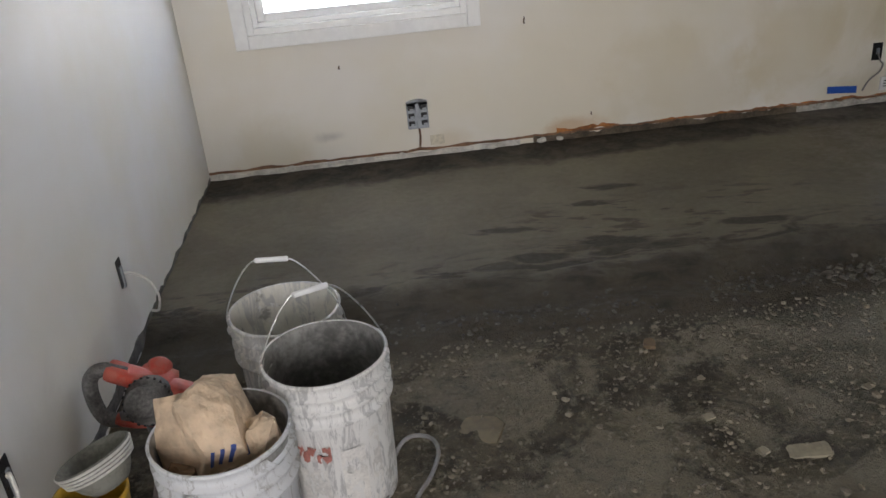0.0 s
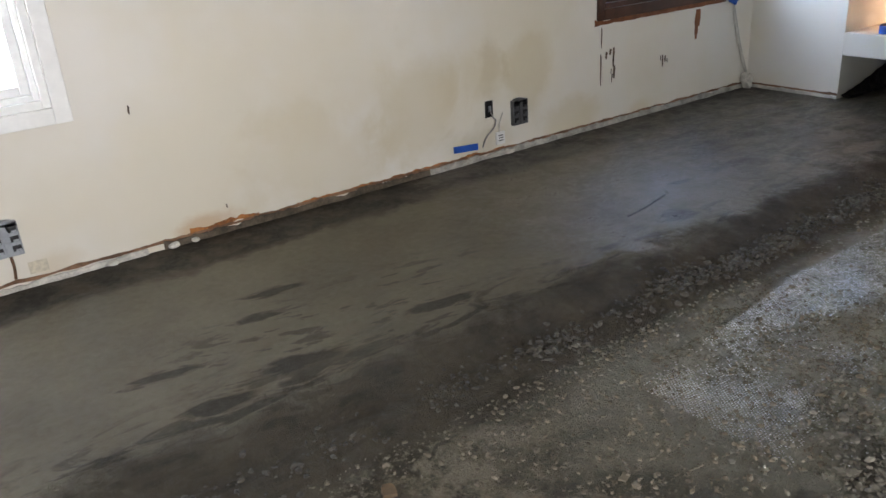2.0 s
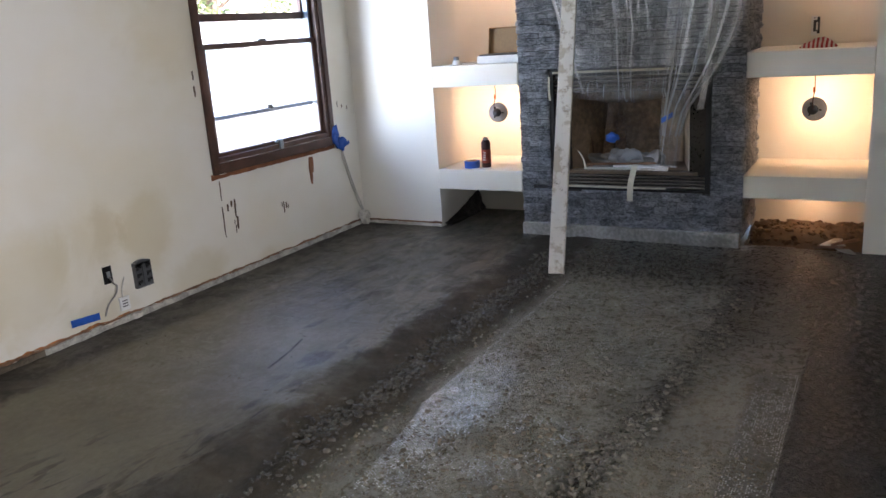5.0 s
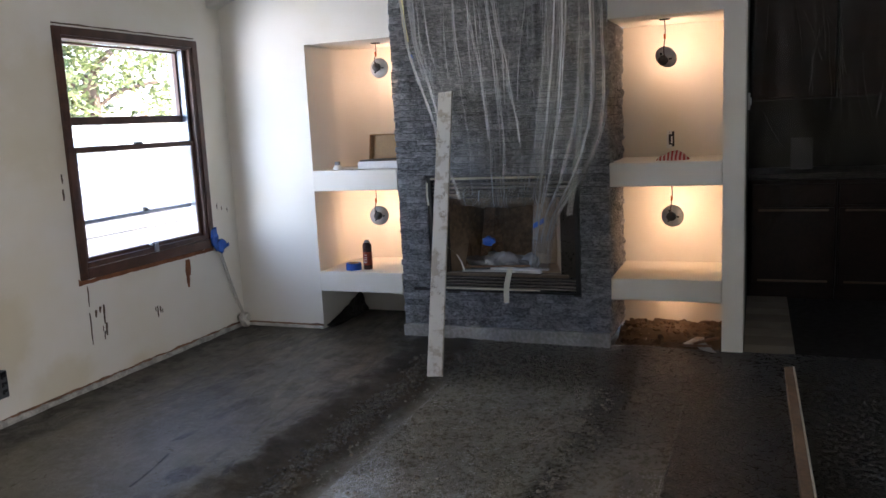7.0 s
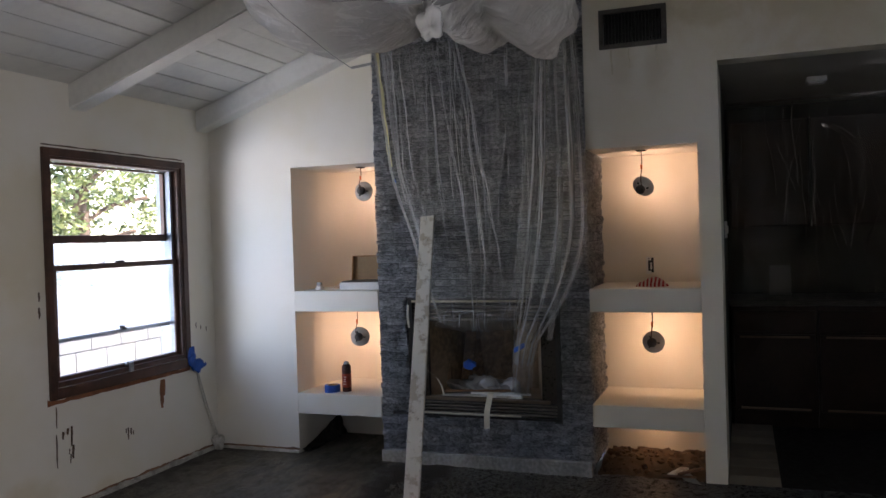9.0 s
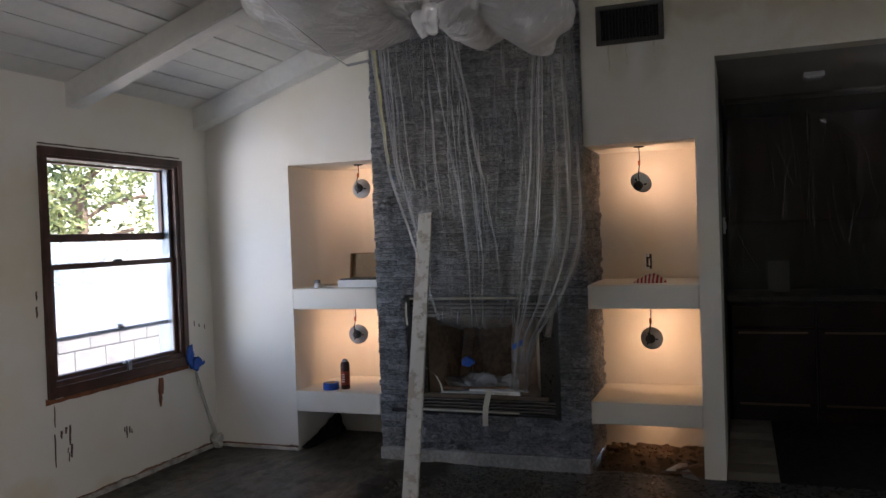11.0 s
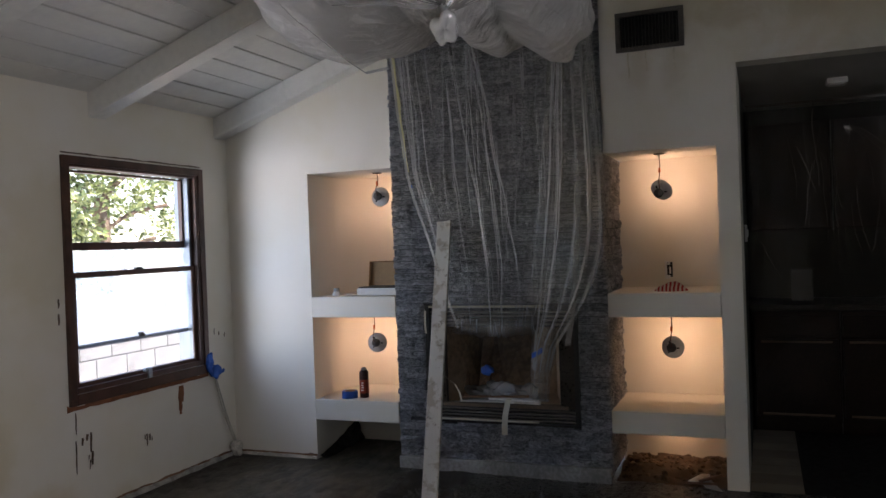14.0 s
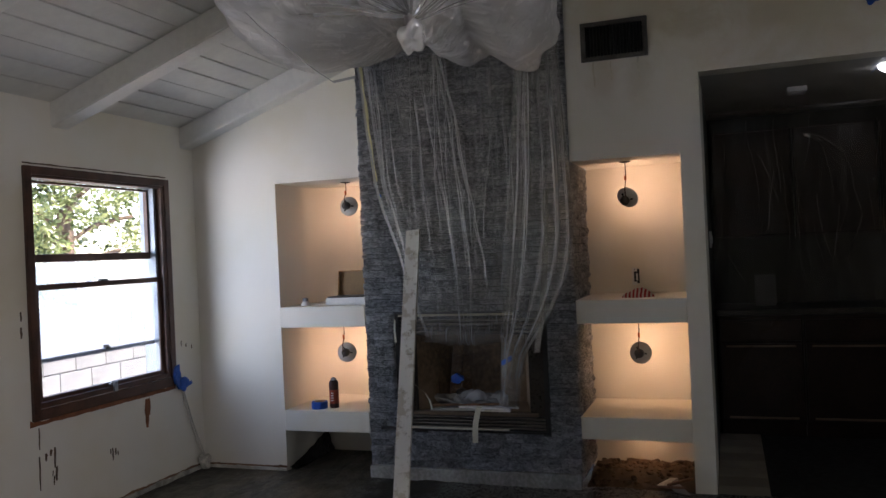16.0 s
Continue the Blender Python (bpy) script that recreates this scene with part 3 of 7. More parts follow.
def rubble(name, material, stones, parent=None):
    """Many small stones as one mesh: rows of place, radius, seed."""
    ico = bmesh.new()
    bmesh.ops.create_icosphere(ico, subdivisions=1, radius=1.0)
    base = np.array([v.co[:] for v in ico.verts])
    faces = np.array([[v.index for v in f.verts] for f in ico.faces])
    ico.free()
    rng = np.random.RandomState(5)
    vs, fs = [], []
    for k, (x, y, z, r) in enumerate(stones):
        c = np.clip(base * rng.uniform(0.5, 1.35, (len(base), 1)), -0.8, 0.8) * rng.uniform(0.55, 1.5, 3) * r
        a = rng.uniform(0, 6.28)
        c[:, 2] *= 0.82
        c = np.stack([c[:, 0] * np.cos(a) - c[:, 1] * np.sin(a), c[:, 0] * np.sin(a) + c[:, 1] * np.cos(a), c[:, 2]], 1)
        vs.append(c + (x, y, z + 0.12 * r))
        fs.append(faces + k * len(base))
    me = bpy.data.meshes.new(name)
    me.from_pydata(np.concatenate(vs).tolist(), [], np.concatenate(fs).tolist())
    me.materials.append(material)
    ob = new(name, me)
    ob.parent = parent
    return ob


# ---- setting: walls, ceiling, floor ----
EAST, BACK, SOUTH = 5.655, 6.25, -6.6
RIDGE, PITCH, PLATE = -3.9, 0.34, 2.34


def ceil_z(y):
    return PLATE + PITCH * (-y if y > RIDGE else -RIDGE - (RIDGE - y))


def gable(bm, x0, x1, y0, y1, z0):
    """A piece of wall whose top follows the roof."""
    cuts = [y1, y0] if not y0 < RIDGE < y1 else [y1, RIDGE, y0]
    for a, b in zip(cuts, cuts[1:]):
        vs = [bm.verts.new((x, y, z)) for x in (x0, x1) for y, t in ((b, ceil_z(b)), (a, ceil_z(a))) for z in (z0, t + 0.04)]
        for q in ((0, 1, 3, 2), (4, 6, 7, 5), (0, 4, 5, 1), (2, 3, 7, 6), (0, 2, 6, 4), (1, 5, 7, 3)):
            bm.faces.new([vs[i] for i in q])


# north wall with its two windows
W1 = (0.305, 1.327, 0.668, 1.90)
W2 = (4.225, 5.325, 0.63, 1.945)
solid("wall_north", boxes(
    (-0.15, W1[0], 0, 0.15, -0.1, 2.42), (W1[0], W1[1], 0, 0.15, -0.1, W1[2]), (W1[0], W1[1], 0, 0.15, W1[3], 2.42),
    (W1[1], W2[0], 0, 0.15, -0.1, 2.42), (W2[0], W2[1], 0, 0.15, -0.1, W2[2]), (W2[0], W2[1], 0, 0.15, W2[3], 2.42),
    (W2[1], EAST, 0, 0.15, -0.1, 2.42)), north_paint, "cream painted plaster wall with yellowed stains", "wall")

bm = bmesh.new()
gable(bm, -0.15, 0.0, SOUTH, 0.0, -0.1)
solid("wall_west", bm, west_paint, "white painted plaster wall", "wall")

bm = bmesh.new()
gable(bm, EAST, BACK + 0.1, -0.65, 0.15, -0.15)
gable(bm, EAST, BACK + 0.1, -1.275, -0.65, 1.92)
gable(bm, EAST, BACK + 0.1, -3.26, -2.635, 1.91)
gable(bm, EAST, BACK + 0.1, -3.375, -3.26, -0.15)
gable(bm, EAST, EAST + 0.15, -4.5, -3.375, 2.355)
gable(bm, EAST, EAST + 0.15, SOUTH, -4.5, -0.1)
box(bm, BACK, BACK + 0.1, -1.31, -0.65, -0.15, 1.92)
box(bm, BACK, BACK + 0.1, -3.26, -2.60, -0.15, 1.91)
solid("wall_east", bm, east_paint, "off-white wall with recessed niches beside a chimney", "wall")

# opening out of view, added so that fill light can enter
S1 = (0.6, 1.6, 0.3, 2.25)
solid("wall_south", boxes((-0.15, S1[0], SOUTH - 0.15, SOUTH, -0.1, 3.0), (S1[0], S1[1], SOUTH - 0.15, SOUTH, -0.1, S1[2]),
                          (S1[0], S1[1], SOUTH - 0.15, SOUTH, S1[3], 3.0), (S1[1], EAST + 0.15, SOUTH - 0.15, SOUTH, -0.1, 3.0)),
      west_paint, "unseen white wall with an opening added for fill light", "wall")

# out of view; added to keep horizon sky out of the south opening
solid("wall_rear_yard", boxes((-1.5, 4.0, -8.3, -8.1, -0.16, 2.9)), west_paint, "unseen plain wall added to block sky from the rear opening", "wall")

# boarded ceiling on both slopes
bm = bmesh.new()
for sgn in (0, 1):
    n = 27 if sgn == 0 else 19
    for i in range(n):
        w = 0.1445
        a = -i * w if sgn == 0 else RIDGE - i * w
        b = a - w + 0.010
        vs = []
        for x in (-0.14, EAST + 0.6):
            for y in (a, b):
                z = ceil_z(max(y, SOUTH - 0.2)) + 0.002 * ((i * 7) % 3)
                vs += [bm.verts.new((x, y, z)), bm.verts.new((x, y, z + 0.02))]
        for q in ((0, 1, 3, 2), (4, 6, 7, 5), (0, 4, 5, 1), (2, 3, 7, 6), (0, 2, 6, 4), (1, 5, 7, 3)):
            bm.faces.new([vs[k] for k in q])
solid("ceiling", bm, ceiling_paint, "white painted tongue and groove ceiling boards", "ceiling")

# rear eave is lengthened, out of view, to keep sun out of the opening
bm = bmesh.new()
for y0, y1 in ((0.16, RIDGE), (RIDGE, SOUTH - 1.6)):
    vs = [bm.verts.new((x, y, (PLATE + PITCH * -y if y >= RIDGE else ceil_z(y)) + dz)) for x in (-0.4, 8.6) for y in (y0, y1) for dz in (0.03, 0.16)]
    for q in ((0, 1, 3, 2), (4, 6, 7, 5), (0, 4, 5, 1), (2, 3, 7, 6), (0, 2, 6, 4), (1, 5, 7, 3)):
        bm.faces.new([vs[k] for k in q])
solid("roof", bm, roof_mat, "low pitched grey felt roof deck with an unseen sun-blocking rear eave", "roof")


def beam(x0, x1):
    bm = bmesh.new()
    for y0, y1 in ((0.0, RIDGE), (RIDGE, SOUTH)):
        vs = [bm.verts.new((x, y, ceil_z(y) + dz)) for x in (x0, x1) for y in (y0, y1) for dz in (-0.14, 0.001)]
        fs = [bm.faces.new([vs[k] for k in q]) for q in ((0, 1, 3, 2), (4, 6, 7, 5), (0, 4, 5, 1), (2, 3, 7, 6), (0, 2, 6, 4), (1, 5, 7, 3))]
        bmesh.ops.bevel(bm, geom=[e for e in {e for f in fs for e in f.edges} if abs(e.verts[0].co.x - e.verts[1].co.x) < 1e-4 and abs(e.verts[0].co.y - e.verts[1].co.y) > 1],
                        offset=0.006, segments=2, affect="EDGES")
    solid("beam", bm, beam_paint, "white painted sloping ceiling beam", "beam", group="ceiling beams")


for x0 in (4.415, 3.305, 2.195, 1.085):
    beam(x0, x0 + 0.125)
beam(5.525, EAST - 0.002)

# floor: fresh strip, rubble slope, old slab and floated field, in one uneven sheet


def ease(a, b, v):
    t = min(1, max(0, (v - a) / (b - a)))
    return t * t * (3 - 2 * t)


STEP = 0.0125


def floor_z(x, y):
    w = y + 0.06 * n3(x * 1.3, y * 1.3, 3.1) + 0.035 * n3(x * 6, y * 6, 1.7)
    s = ease(-1.62, -1.42, w)
    f = ease(-3.124, -3.112, y) if x > 2.2 else 1.0
    low = -0.042 + 0.006 * n3(x * 3, y * 3, 5) + 0.005 * n3(x * 14, y * 14, 2) + 0.003 * n3(x * 40, y * 40, 8)
    low += 0.0022 * abs(n3(x * 75, y * 75, 12)) + 0.006 * max(0.0, n3(x * 22, y * 22, 3) - 0.12)
    low += 0.036 * ease(4.7, 5.25, x)
    low += 0.020 * math.exp(-((y + 1.67 + 0.04 * n3(x * 2.2, 0, 4)) / 0.07) ** 2) * (0.6 + 0.8 * n3(x * 3.3, 7, 1)) + 0.012 * math.exp(-((y + 2.66 + 0.06 * n3(x * 1.8, 2, 4)) / 0.06) ** 2) * ease(2.3, 2.8, x) * ease(5.2, 4.4, x)
    low = min(low, 0.004)
    top = 0.0012 * n3(x * 5, y * 5, 1) + 0.0008 * n3(x * 22, y * 22, 4)
    top += -0.006 * ease(0.12, 0.35, n3(x * 2.2, y * 9, 6.5)) * ease(-0.75, -1.3, y) * ease(3.0, 2.2, x) * ease(0.9, 1.4, x)
    top += 0.004 * n3(x * 7, y * 7, 9) * ease(-0.32, -0.1, y)
    fld = -0.028 + 0.022 * ease(4.9, 5.4, x) + 0.003 * n3(x * 3, y * 7, 5)
    z = low * (1 - s) + top * s
    return z * f + fld * (1 - f)


def sheet_z(x, y):
    """Height of the floor mesh itself between its corners."""
    i, j = math.floor(x / STEP), math.floor(-y / STEP)
    u, v = x / STEP - i, -y / STEP - j
    z = lambda a, b: floor_z(a * STEP, -b * STEP)
    return (z(i, j) * (1 - u) + z(i + 1, j) * u) * (1 - v) + (z(i, j + 1) * (1 - u) + z(i + 1, j + 1) * u) * v


def floor_sheet():
    xs, ys = np.arange(0, 455) * STEP, -np.arange(0, 529) * STEP
    xs[-1] = EAST + 0.02
    verts = [(float(x), float(y), floor_z(float(x), float(y))) for x in xs for y in ys]
    n = len(ys)
    faces = [(i * n + j, i * n + j + 1, (i + 1) * n + j + 1, (i + 1) * n + j) for i in range(len(xs) - 1) for j in range(n - 1)]
    me = bpy.data.meshes.new("floor")
    me.from_pydata(verts, [], faces)
    for p in me.polygons:
        p.use_smooth = True
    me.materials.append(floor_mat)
    return tagged(new("floor", me), "grey floor of fresh screed, rubble slope and old slab", "floor", "", "structure")


floor_sheet()
solid("ground", boxes((-30, 45, -30, 45, -0.5, -0.16)), bounce_ground, "unseen pale ground outside, there to bounce light indoors", "ground")

# ---- chimney, hearth and firebox ----
FACE = 5.628
CY0, CY1 = -2.63, -1.28
FY0, FY1, FZ0, FZ1 = -2.455, -1.477, 0.30, 1.04

chimney = thing("chimney", (6.0, -1.955, 0.0), "chimney breast clad in split grey ledger stone", "chimney")
INV = Matrix.Translation((-6.0, 1.955, 0.0))


def at_chimney(bm):
    bmesh.ops.transform(bm, matrix=INV, verts=bm.verts)
    return bm


part("core", at_chimney(boxes((FACE + 0.03, BACK - 0.001, CY0 + 0.02, FY0, 0.0, 3.2), (FACE + 0.03, BACK - 0.001, FY1, CY1 - 0.02, 0.0, 3.2),
                              (FACE + 0.03, BACK + 0.1, FY0, FY1, FZ1, 3.0), (FACE + 0.03, BACK + 0.1, FY0, FY1, 0.0, FZ0),
                              (BACK - 0.05, BACK + 0.1, FY0, FY1, FZ0, FZ1))), grout, chimney)
part("hearth_base", at_chimney(boxes((FACE - 0.022, FACE + 0.029, CY0, CY1, -0.05, 0.075), bevel=0.008)), plain("damp_hearth_concrete", (0.30, 0.29, 0.27), 0.85, vary=0.4, scale=16, bump=0.5), chimney, "bare concrete footing under the stone")


def stone_mesh(seed):
    """One split ledger stone, a unit block with a broken face to -x."""
    bm = bmesh.new()
    rng = random.Random(seed)
    nu, nv = 4, 2
    g = [[bm.verts.new((rng.uniform(0.05, 0.55) if i in (0, nu) or j in (0, nv) else rng.uniform(-0.45, 0.35),
                        i / nu + (rng.uniform(-0.06, 0.06) if 0 < i < nu else 0), j / nv + (rng.uniform(-0.14, 0.14) if 0 < j < nv else 0))) for j in range(nv + 1)] for i in range(nu + 1)]
    for i in range(nu):
        for j in range(nv):
            q = (g[i][j], g[i][j + 1], g[i + 1][j + 1], g[i + 1][j])
            a = (i + j + seed) % 2
            bm.faces.new((q[a], q[a + 1], q[a + 2])), bm.faces.new((q[a], q[a + 2], q[(a + 3) % 4]))
    rim = [g[i][0] for i in range(nu + 1)] + [g[nu][1]] + [g[i][nv] for i in range(nu, -1, -1)] + [g[0][1]]
    back = [bm.verts.new((1.6, v.co.y, v.co.z)) for v in rim]
    for i in range(len(rim)):
        k = (i + 1) % len(rim)
        bm.faces.new((rim[i], rim[k], back[k], back[i]))
    return mesh_of(bm, "ledger_stone", stone)


STONES = [stone_mesh(40 + i) for i in range(16)]
rng = random.Random(11)
singles, rest = [], []
z = 0.076
while z < 2.92:
    h = rng.choice((0.060, 0.068, 0.078, 0.088))
    y = CY0 - 0.004
    while y < CY1 - 0.01:
        w = min(rng.uniform(0.05, 0.14), CY1 + 0.004 - y)
        if CY1 - (y + w) < 0.05:
            w = CY1 + 0.004 - y
        # each cell holds two or three thin courses
        cut = sorted(rng.uniform(0.35, 0.65) for _ in range(rng.choice((1, 1, 1, 2))))
        if len(cut) == 2 and cut[1] - cut[0] < 0.22:
            cut = cut[:1]
        for t0, t1 in zip([0.0] + cut, cut + [1.0]):
            z0, z1 = z + h * t0, z + h * t1
            spans = [(y, y + w)]
            if z1 > FZ0 and z0 < FZ1:
                if z0 < FZ0 - 0.012 and y < FY1 and y + w > FY0:
                    z1 = min(z1, FZ0)
                elif z1 > FZ1 + 0.012 and y < FY1 and y + w > FY0:
                    z0 = max(z0, FZ1)
                else:
                    spans = [(a, b) for a, b in ((y, min(y + w, FY0)), (max(y, FY1), y + w)) if b - a > 0.012]
            for a, b in spans:
                (singles if z0 < 1.18 else rest).append((a, b - 0.003, z0, z1 - z0 - 0.004, rng.uniform(0.010, 0.040)))
        y += w
    z += h
singles.sort(key=lambda s: s[2])
rest += singles[300:]
for a, b, zz, hh, d in singles[:300]:
    ob = new("ledger_stone", rng.choice(STONES))
    ob.parent = chimney
    ob.matrix_basis = INV @ Matrix.Translation((FACE + 0.030 - d, a, zz)) @ Matrix.Diagonal((d * 0.8, b - a, hh, 1))


def joined_stones(name, rows, turn=None):
    vs, fs, n = [], [], 0
    data = [(np.array([v.co[:] for v in me.vertices]), [list(p.vertices) for p in me.polygons]) for me in STONES]
    for a, b, zz, hh, d in rows:
        co, po = rng.choice(data)
        c = co * (d * 0.8, b - a, hh) + (FACE + 0.030 - d, a, zz)
        if turn:
            c = np.array([turn(*r) for r in c])
        vs.append(c)
        fs += [[i + n for i in q] for q in po]
        n += len(co)
    me = bpy.data.meshes.new(name)
    me.from_pydata((np.concatenate(vs) - (6.0, -1.955, 0.0)).tolist(), [], fs)
    me.materials.append(stone)
    ob = new(name, me)
    ob.parent = chimney
    return tagged(ob, kind="stuff")


joined_stones("upper_stonework", rest)
# returns of the stone into the niches
for side, y_at, sg in (("right_stone_return", CY0 + 0.02, 1), ("left_stone_return", CY1 - 0.02, -1)):
    rows, z = [], 0.02
    while z < 1.93:
        h = rng.choice((0.032, 0.04, 0.048, 0.055))
        s = 0.0
        while s < 0.6:
            w = rng.uniform(0.07, 0.2)
            rows.append((s, min(s + w, 0.62) - 0.003, z, h - 0.003, rng.uniform(0.008, 0.026)))
            s += w
        z += h
    joined_stones(side, rows, lambda x, y, zz, y_at=y_at, sg=sg: (FACE + 0.035 + y, y_at + sg * (x - FACE - 0.03), zz))

# firebox insert
FB = Matrix.Translation((-5.66, 1.966, -FZ0))
fire = thing("fireplace_insert", (5.66, -1.966, FZ0), "dark metal fireplace insert with louvred grilles", "fireplace")


def fb(bm):
    bmesh.ops.transform(bm, matrix=FB, verts=bm.verts)
    return bm


IY0, IY1, IZ0, IZ1 = -2.33, -1.60, 0.405, 0.895
part("surround", fb(boxes((5.640, 5.70, FY0 + 0.002, FY0 + 0.03, FZ0, FZ1 - 0.002), (5.640, 5.70, FY1 - 0.03, FY1 - 0.002, FZ0, FZ1 - 0.002),
                          (5.640, 5.70, FY0 + 0.03, FY1 - 0.03, FZ1 - 0.022, FZ1 - 0.002), (5.640, 5.70, FY0 + 0.03, FY1 - 0.03, FZ0, FZ0 + 0.014))), black_metal, fire)
part("side_panel", fb(boxes((5.665, 5.70, FY0 + 0.03, IY0, IZ0, IZ1))), brown_metal, fire)
part("side_panel", fb(boxes((5.665, 5.70, IY1, FY1 - 0.03, IZ0, IZ1))), brown_metal, fire)
part("louvre_backing", fb(boxes((5.69, 5.70, FY0 + 0.03, FY1 - 0.03, FZ0 + 0.014, IZ0))), black_plastic, fire)
part("louvre_backing", fb(boxes((5.69, 5.70, FY0 + 0.03, FY1 - 0.03, IZ1, FZ1 - 0.022))), black_plastic, fire)
rail_tape = plain("dusty_cream_tape", (0.34, 0.31, 0.22), 0.7, vary=0.2, scale=30)
# slats coloured paler, with the grille's highlight lines put into the metal
slat_metal = plain("pale_bronze_slat", (0.17, 0.15, 0.125), 0.45, 0.4, vary=0.3, scale=20)
for k in range(4):
    for z0 in (FZ0 + 0.022 + k * 0.020, IZ1 + 0.018 + k * 0.024):
        bm = bmesh.new()
        box(bm, -0.018, 0.018, FY0 + 0.032, FY1 - 0.032, -0.002, 0.004, 0.001, pose(5.668, 0, z0, 0, 24, 0))
        part("louvre_slat", fb(bm), slat_metal, fire)
bm = bmesh.new()
pts = [(5.70, IY0, IZ0), (5.70, IY1, IZ0), (6.12, IY1 - 0.13, IZ0), (6.12, IY0 + 0.13, IZ0)]
lo = [bm.verts.new(p) for p in pts]
hi = [bm.verts.new((p[0], p[1], IZ1)) for p in pts]
for q in ((lo[0], lo[1], lo[2], lo[3]), (hi[3], hi[2], hi[1], hi[0]), (lo[1], hi[1], hi[2], lo[2]), (lo[2], hi[2], hi[3], lo[3]), (lo[3], hi[3], hi[0], lo[0])):
    bm.faces.new(q)
part("firebox", fb(bm), fire_brick, fire, "sooty firebox lining")
part("top_rail", fb(boxes((5.633, 5.639, FY0 + 0.20, FY1 - 0.03, FZ1 - 0.024, FZ1 - 0.010), bevel=0.002)), rail_tape, fire, "pale taped upper rail")
part("lower_trim", fb(boxes((5.640, 5.647, -2.20, -1.56, FZ0 + 0.016, FZ0 + 0.026), bevel=0.002)), paper_strip, fire, "pale strip along the lower grille")
part("hearth_lip", fb(boxes((5.645, 5.72, IY0 - 0.05, IY1 + 0.02, IZ0 - 0.004, IZ0 + 0.016), bevel=0.004)), plain("dusty_wood_lip", (0.12, 0.085, 0.055), 0.7), fire)

# niche shelves
for name, y0, y1, z0, z1 in (("niche_shelf", -1.268, -0.651, 0.268, 0.406), ("niche_shelf", -1.268, -0.651, 0.955, 1.092),
                             ("niche_shelf", -3.259, -2.632, 0.278, 0.410), ("niche_shelf", -3.259, -2.632, 0.955, 1.094)):
    solid(name, boxes((EAST - 0.002, BACK, y0, y1, z0, z1), bevel=0.006), east_paint, "thick off-white plastered niche shelf", "shelf", group="niche shelves")

# rounded plaster corners at the back of the niches beside the window wall
for z0, z1 in ((0.407, 0.954), (1.093, 1.919)):
    bm, r, rows = bmesh.new(), 0.24, []
    for i in range(13):
        a = math.pi / 2 * i / 12
        rows.append([bm.verts.new((BACK - r + r * math.sin(a), -0.651 - r + r * math.cos(a), z)) for z in (z0, z1)])
    for p, q in zip(rows, rows[1:]):
        bm.faces.new((p[0], q[0], q[1], p[1])).smooth = True
    solid("niche_cove", bm, east_paint, "rounded off-white plaster corner of a niche", "wall")

# ---- windows of the north wall ----


def ring(bm, x0, x1, z0, z1, y0, y1, w, bevel=0.004, foot=None):
    """Four mitred-looking bars round an opening, in the plane of the north wall."""
    f = foot or w
    box(bm, x0, x0 + w, y0, y1, z0, z1, bevel), box(bm, x1 - w, x1, y0, y1, z0, z1, bevel)
    box(bm, x0 + w, x1 - w, y0, y1, z1 - w, z1, bevel), box(bm, x0 + w, x1 - w, y0, y1, z0, z0 + f, bevel)
    return bm


win1 = tagged(thing("window_1", (0.816, 0.0, 0.608), "white framed window covered with milky film", "window"), kind="structure")
M1 = Matrix.Translation((-0.816, 0, -0.608))


def put_in(bm, m):
    bmesh.ops.transform(bm, matrix=m, verts=bm.verts)
    return bm


part("window_frame", put_in(ring(bmesh.new(), 0.245, 1.387, 0.608, 1.96, -0.022, 0.0, 0.062), M1), trim_paint, win1)
part("inner_frame", put_in(ring(bmesh.new(), 0.307, 1.325, 0.67, 1.898, -0.010, 0.06, 0.03), M1), trim_paint, win1)
part("stop_bead", put_in(ring(bmesh.new(), 0.337, 1.295, 0.70, 1.868, 0.012, 0.07, 0.022), M1), trim_paint, win1)
part("sash", put_in(ring(bmesh.new(), 0.359, 1.273, 0.722, 1.846, 0.035, 0.07, 0.035), M1), white_plastic, win1)
ob = part("pane", put_in(boxes((0.394, 1.238, 0.05, 0.054, 0.757, 1.811)), M1), clear_glass, win1)
ob.visible_shadow = False


def film1(u, v):
    e = 0.010 * n3(u * 9, v * 9, 2)
    return (0.392 + 0.842 * u + 0.012 * n3(v * 7, 1, 1), 0.043 + e * 0.3, 0.765 + 1.045 * v + (0.02 * n3(u * 8, 5, 2) if v < 0.02 else 0))


part("film", put_in(surface(40, 40, film1), M1), window_film, win1, "milky protective film", smooth=True)

win2 = tagged(thing("window_2", (4.775, 0.0, 0.6), "dark brown wooden sash window, partly open", "window"), kind="structure")
M2 = Matrix.Translation((-4.775, 0, -0.6))
bm = ring(bmesh.new(), 4.203, 5.365, 0.615, 1.972, -0.022, 0.0, 0.045, foot=0.06)
part("window_frame", put_in(bm, M2), brown_wood, win2)
part("inner_casing", put_in(ring(bmesh.new(), 4.230, 5.320, 0.676, 1.94, -0.012, 0.09, 0.03), M2), brown_wood, win2)
part("jamb_liner", put_in(boxes((5.255, 5.275, 0.02, 0.13, 0.71, 1.91), (5.279, 5.289, 0.03, 0.13, 0.71, 1.91), bevel=0.002), M2), alu, win2)
bm = ring(bmesh.new(), 4.262, 5.288, 0.690, 1.335, 0.010, 0.045, 0.032, foot=0.038)
part("lower_sash", put_in(bm, M2), brown_wood, win2)
part("upper_sash", put_in(ring(bmesh.new(), 4.262, 5.254, 1.455, 1.905, 0.06, 0.09, 0.014, foot=0.045), M2), brown_wood, win2)
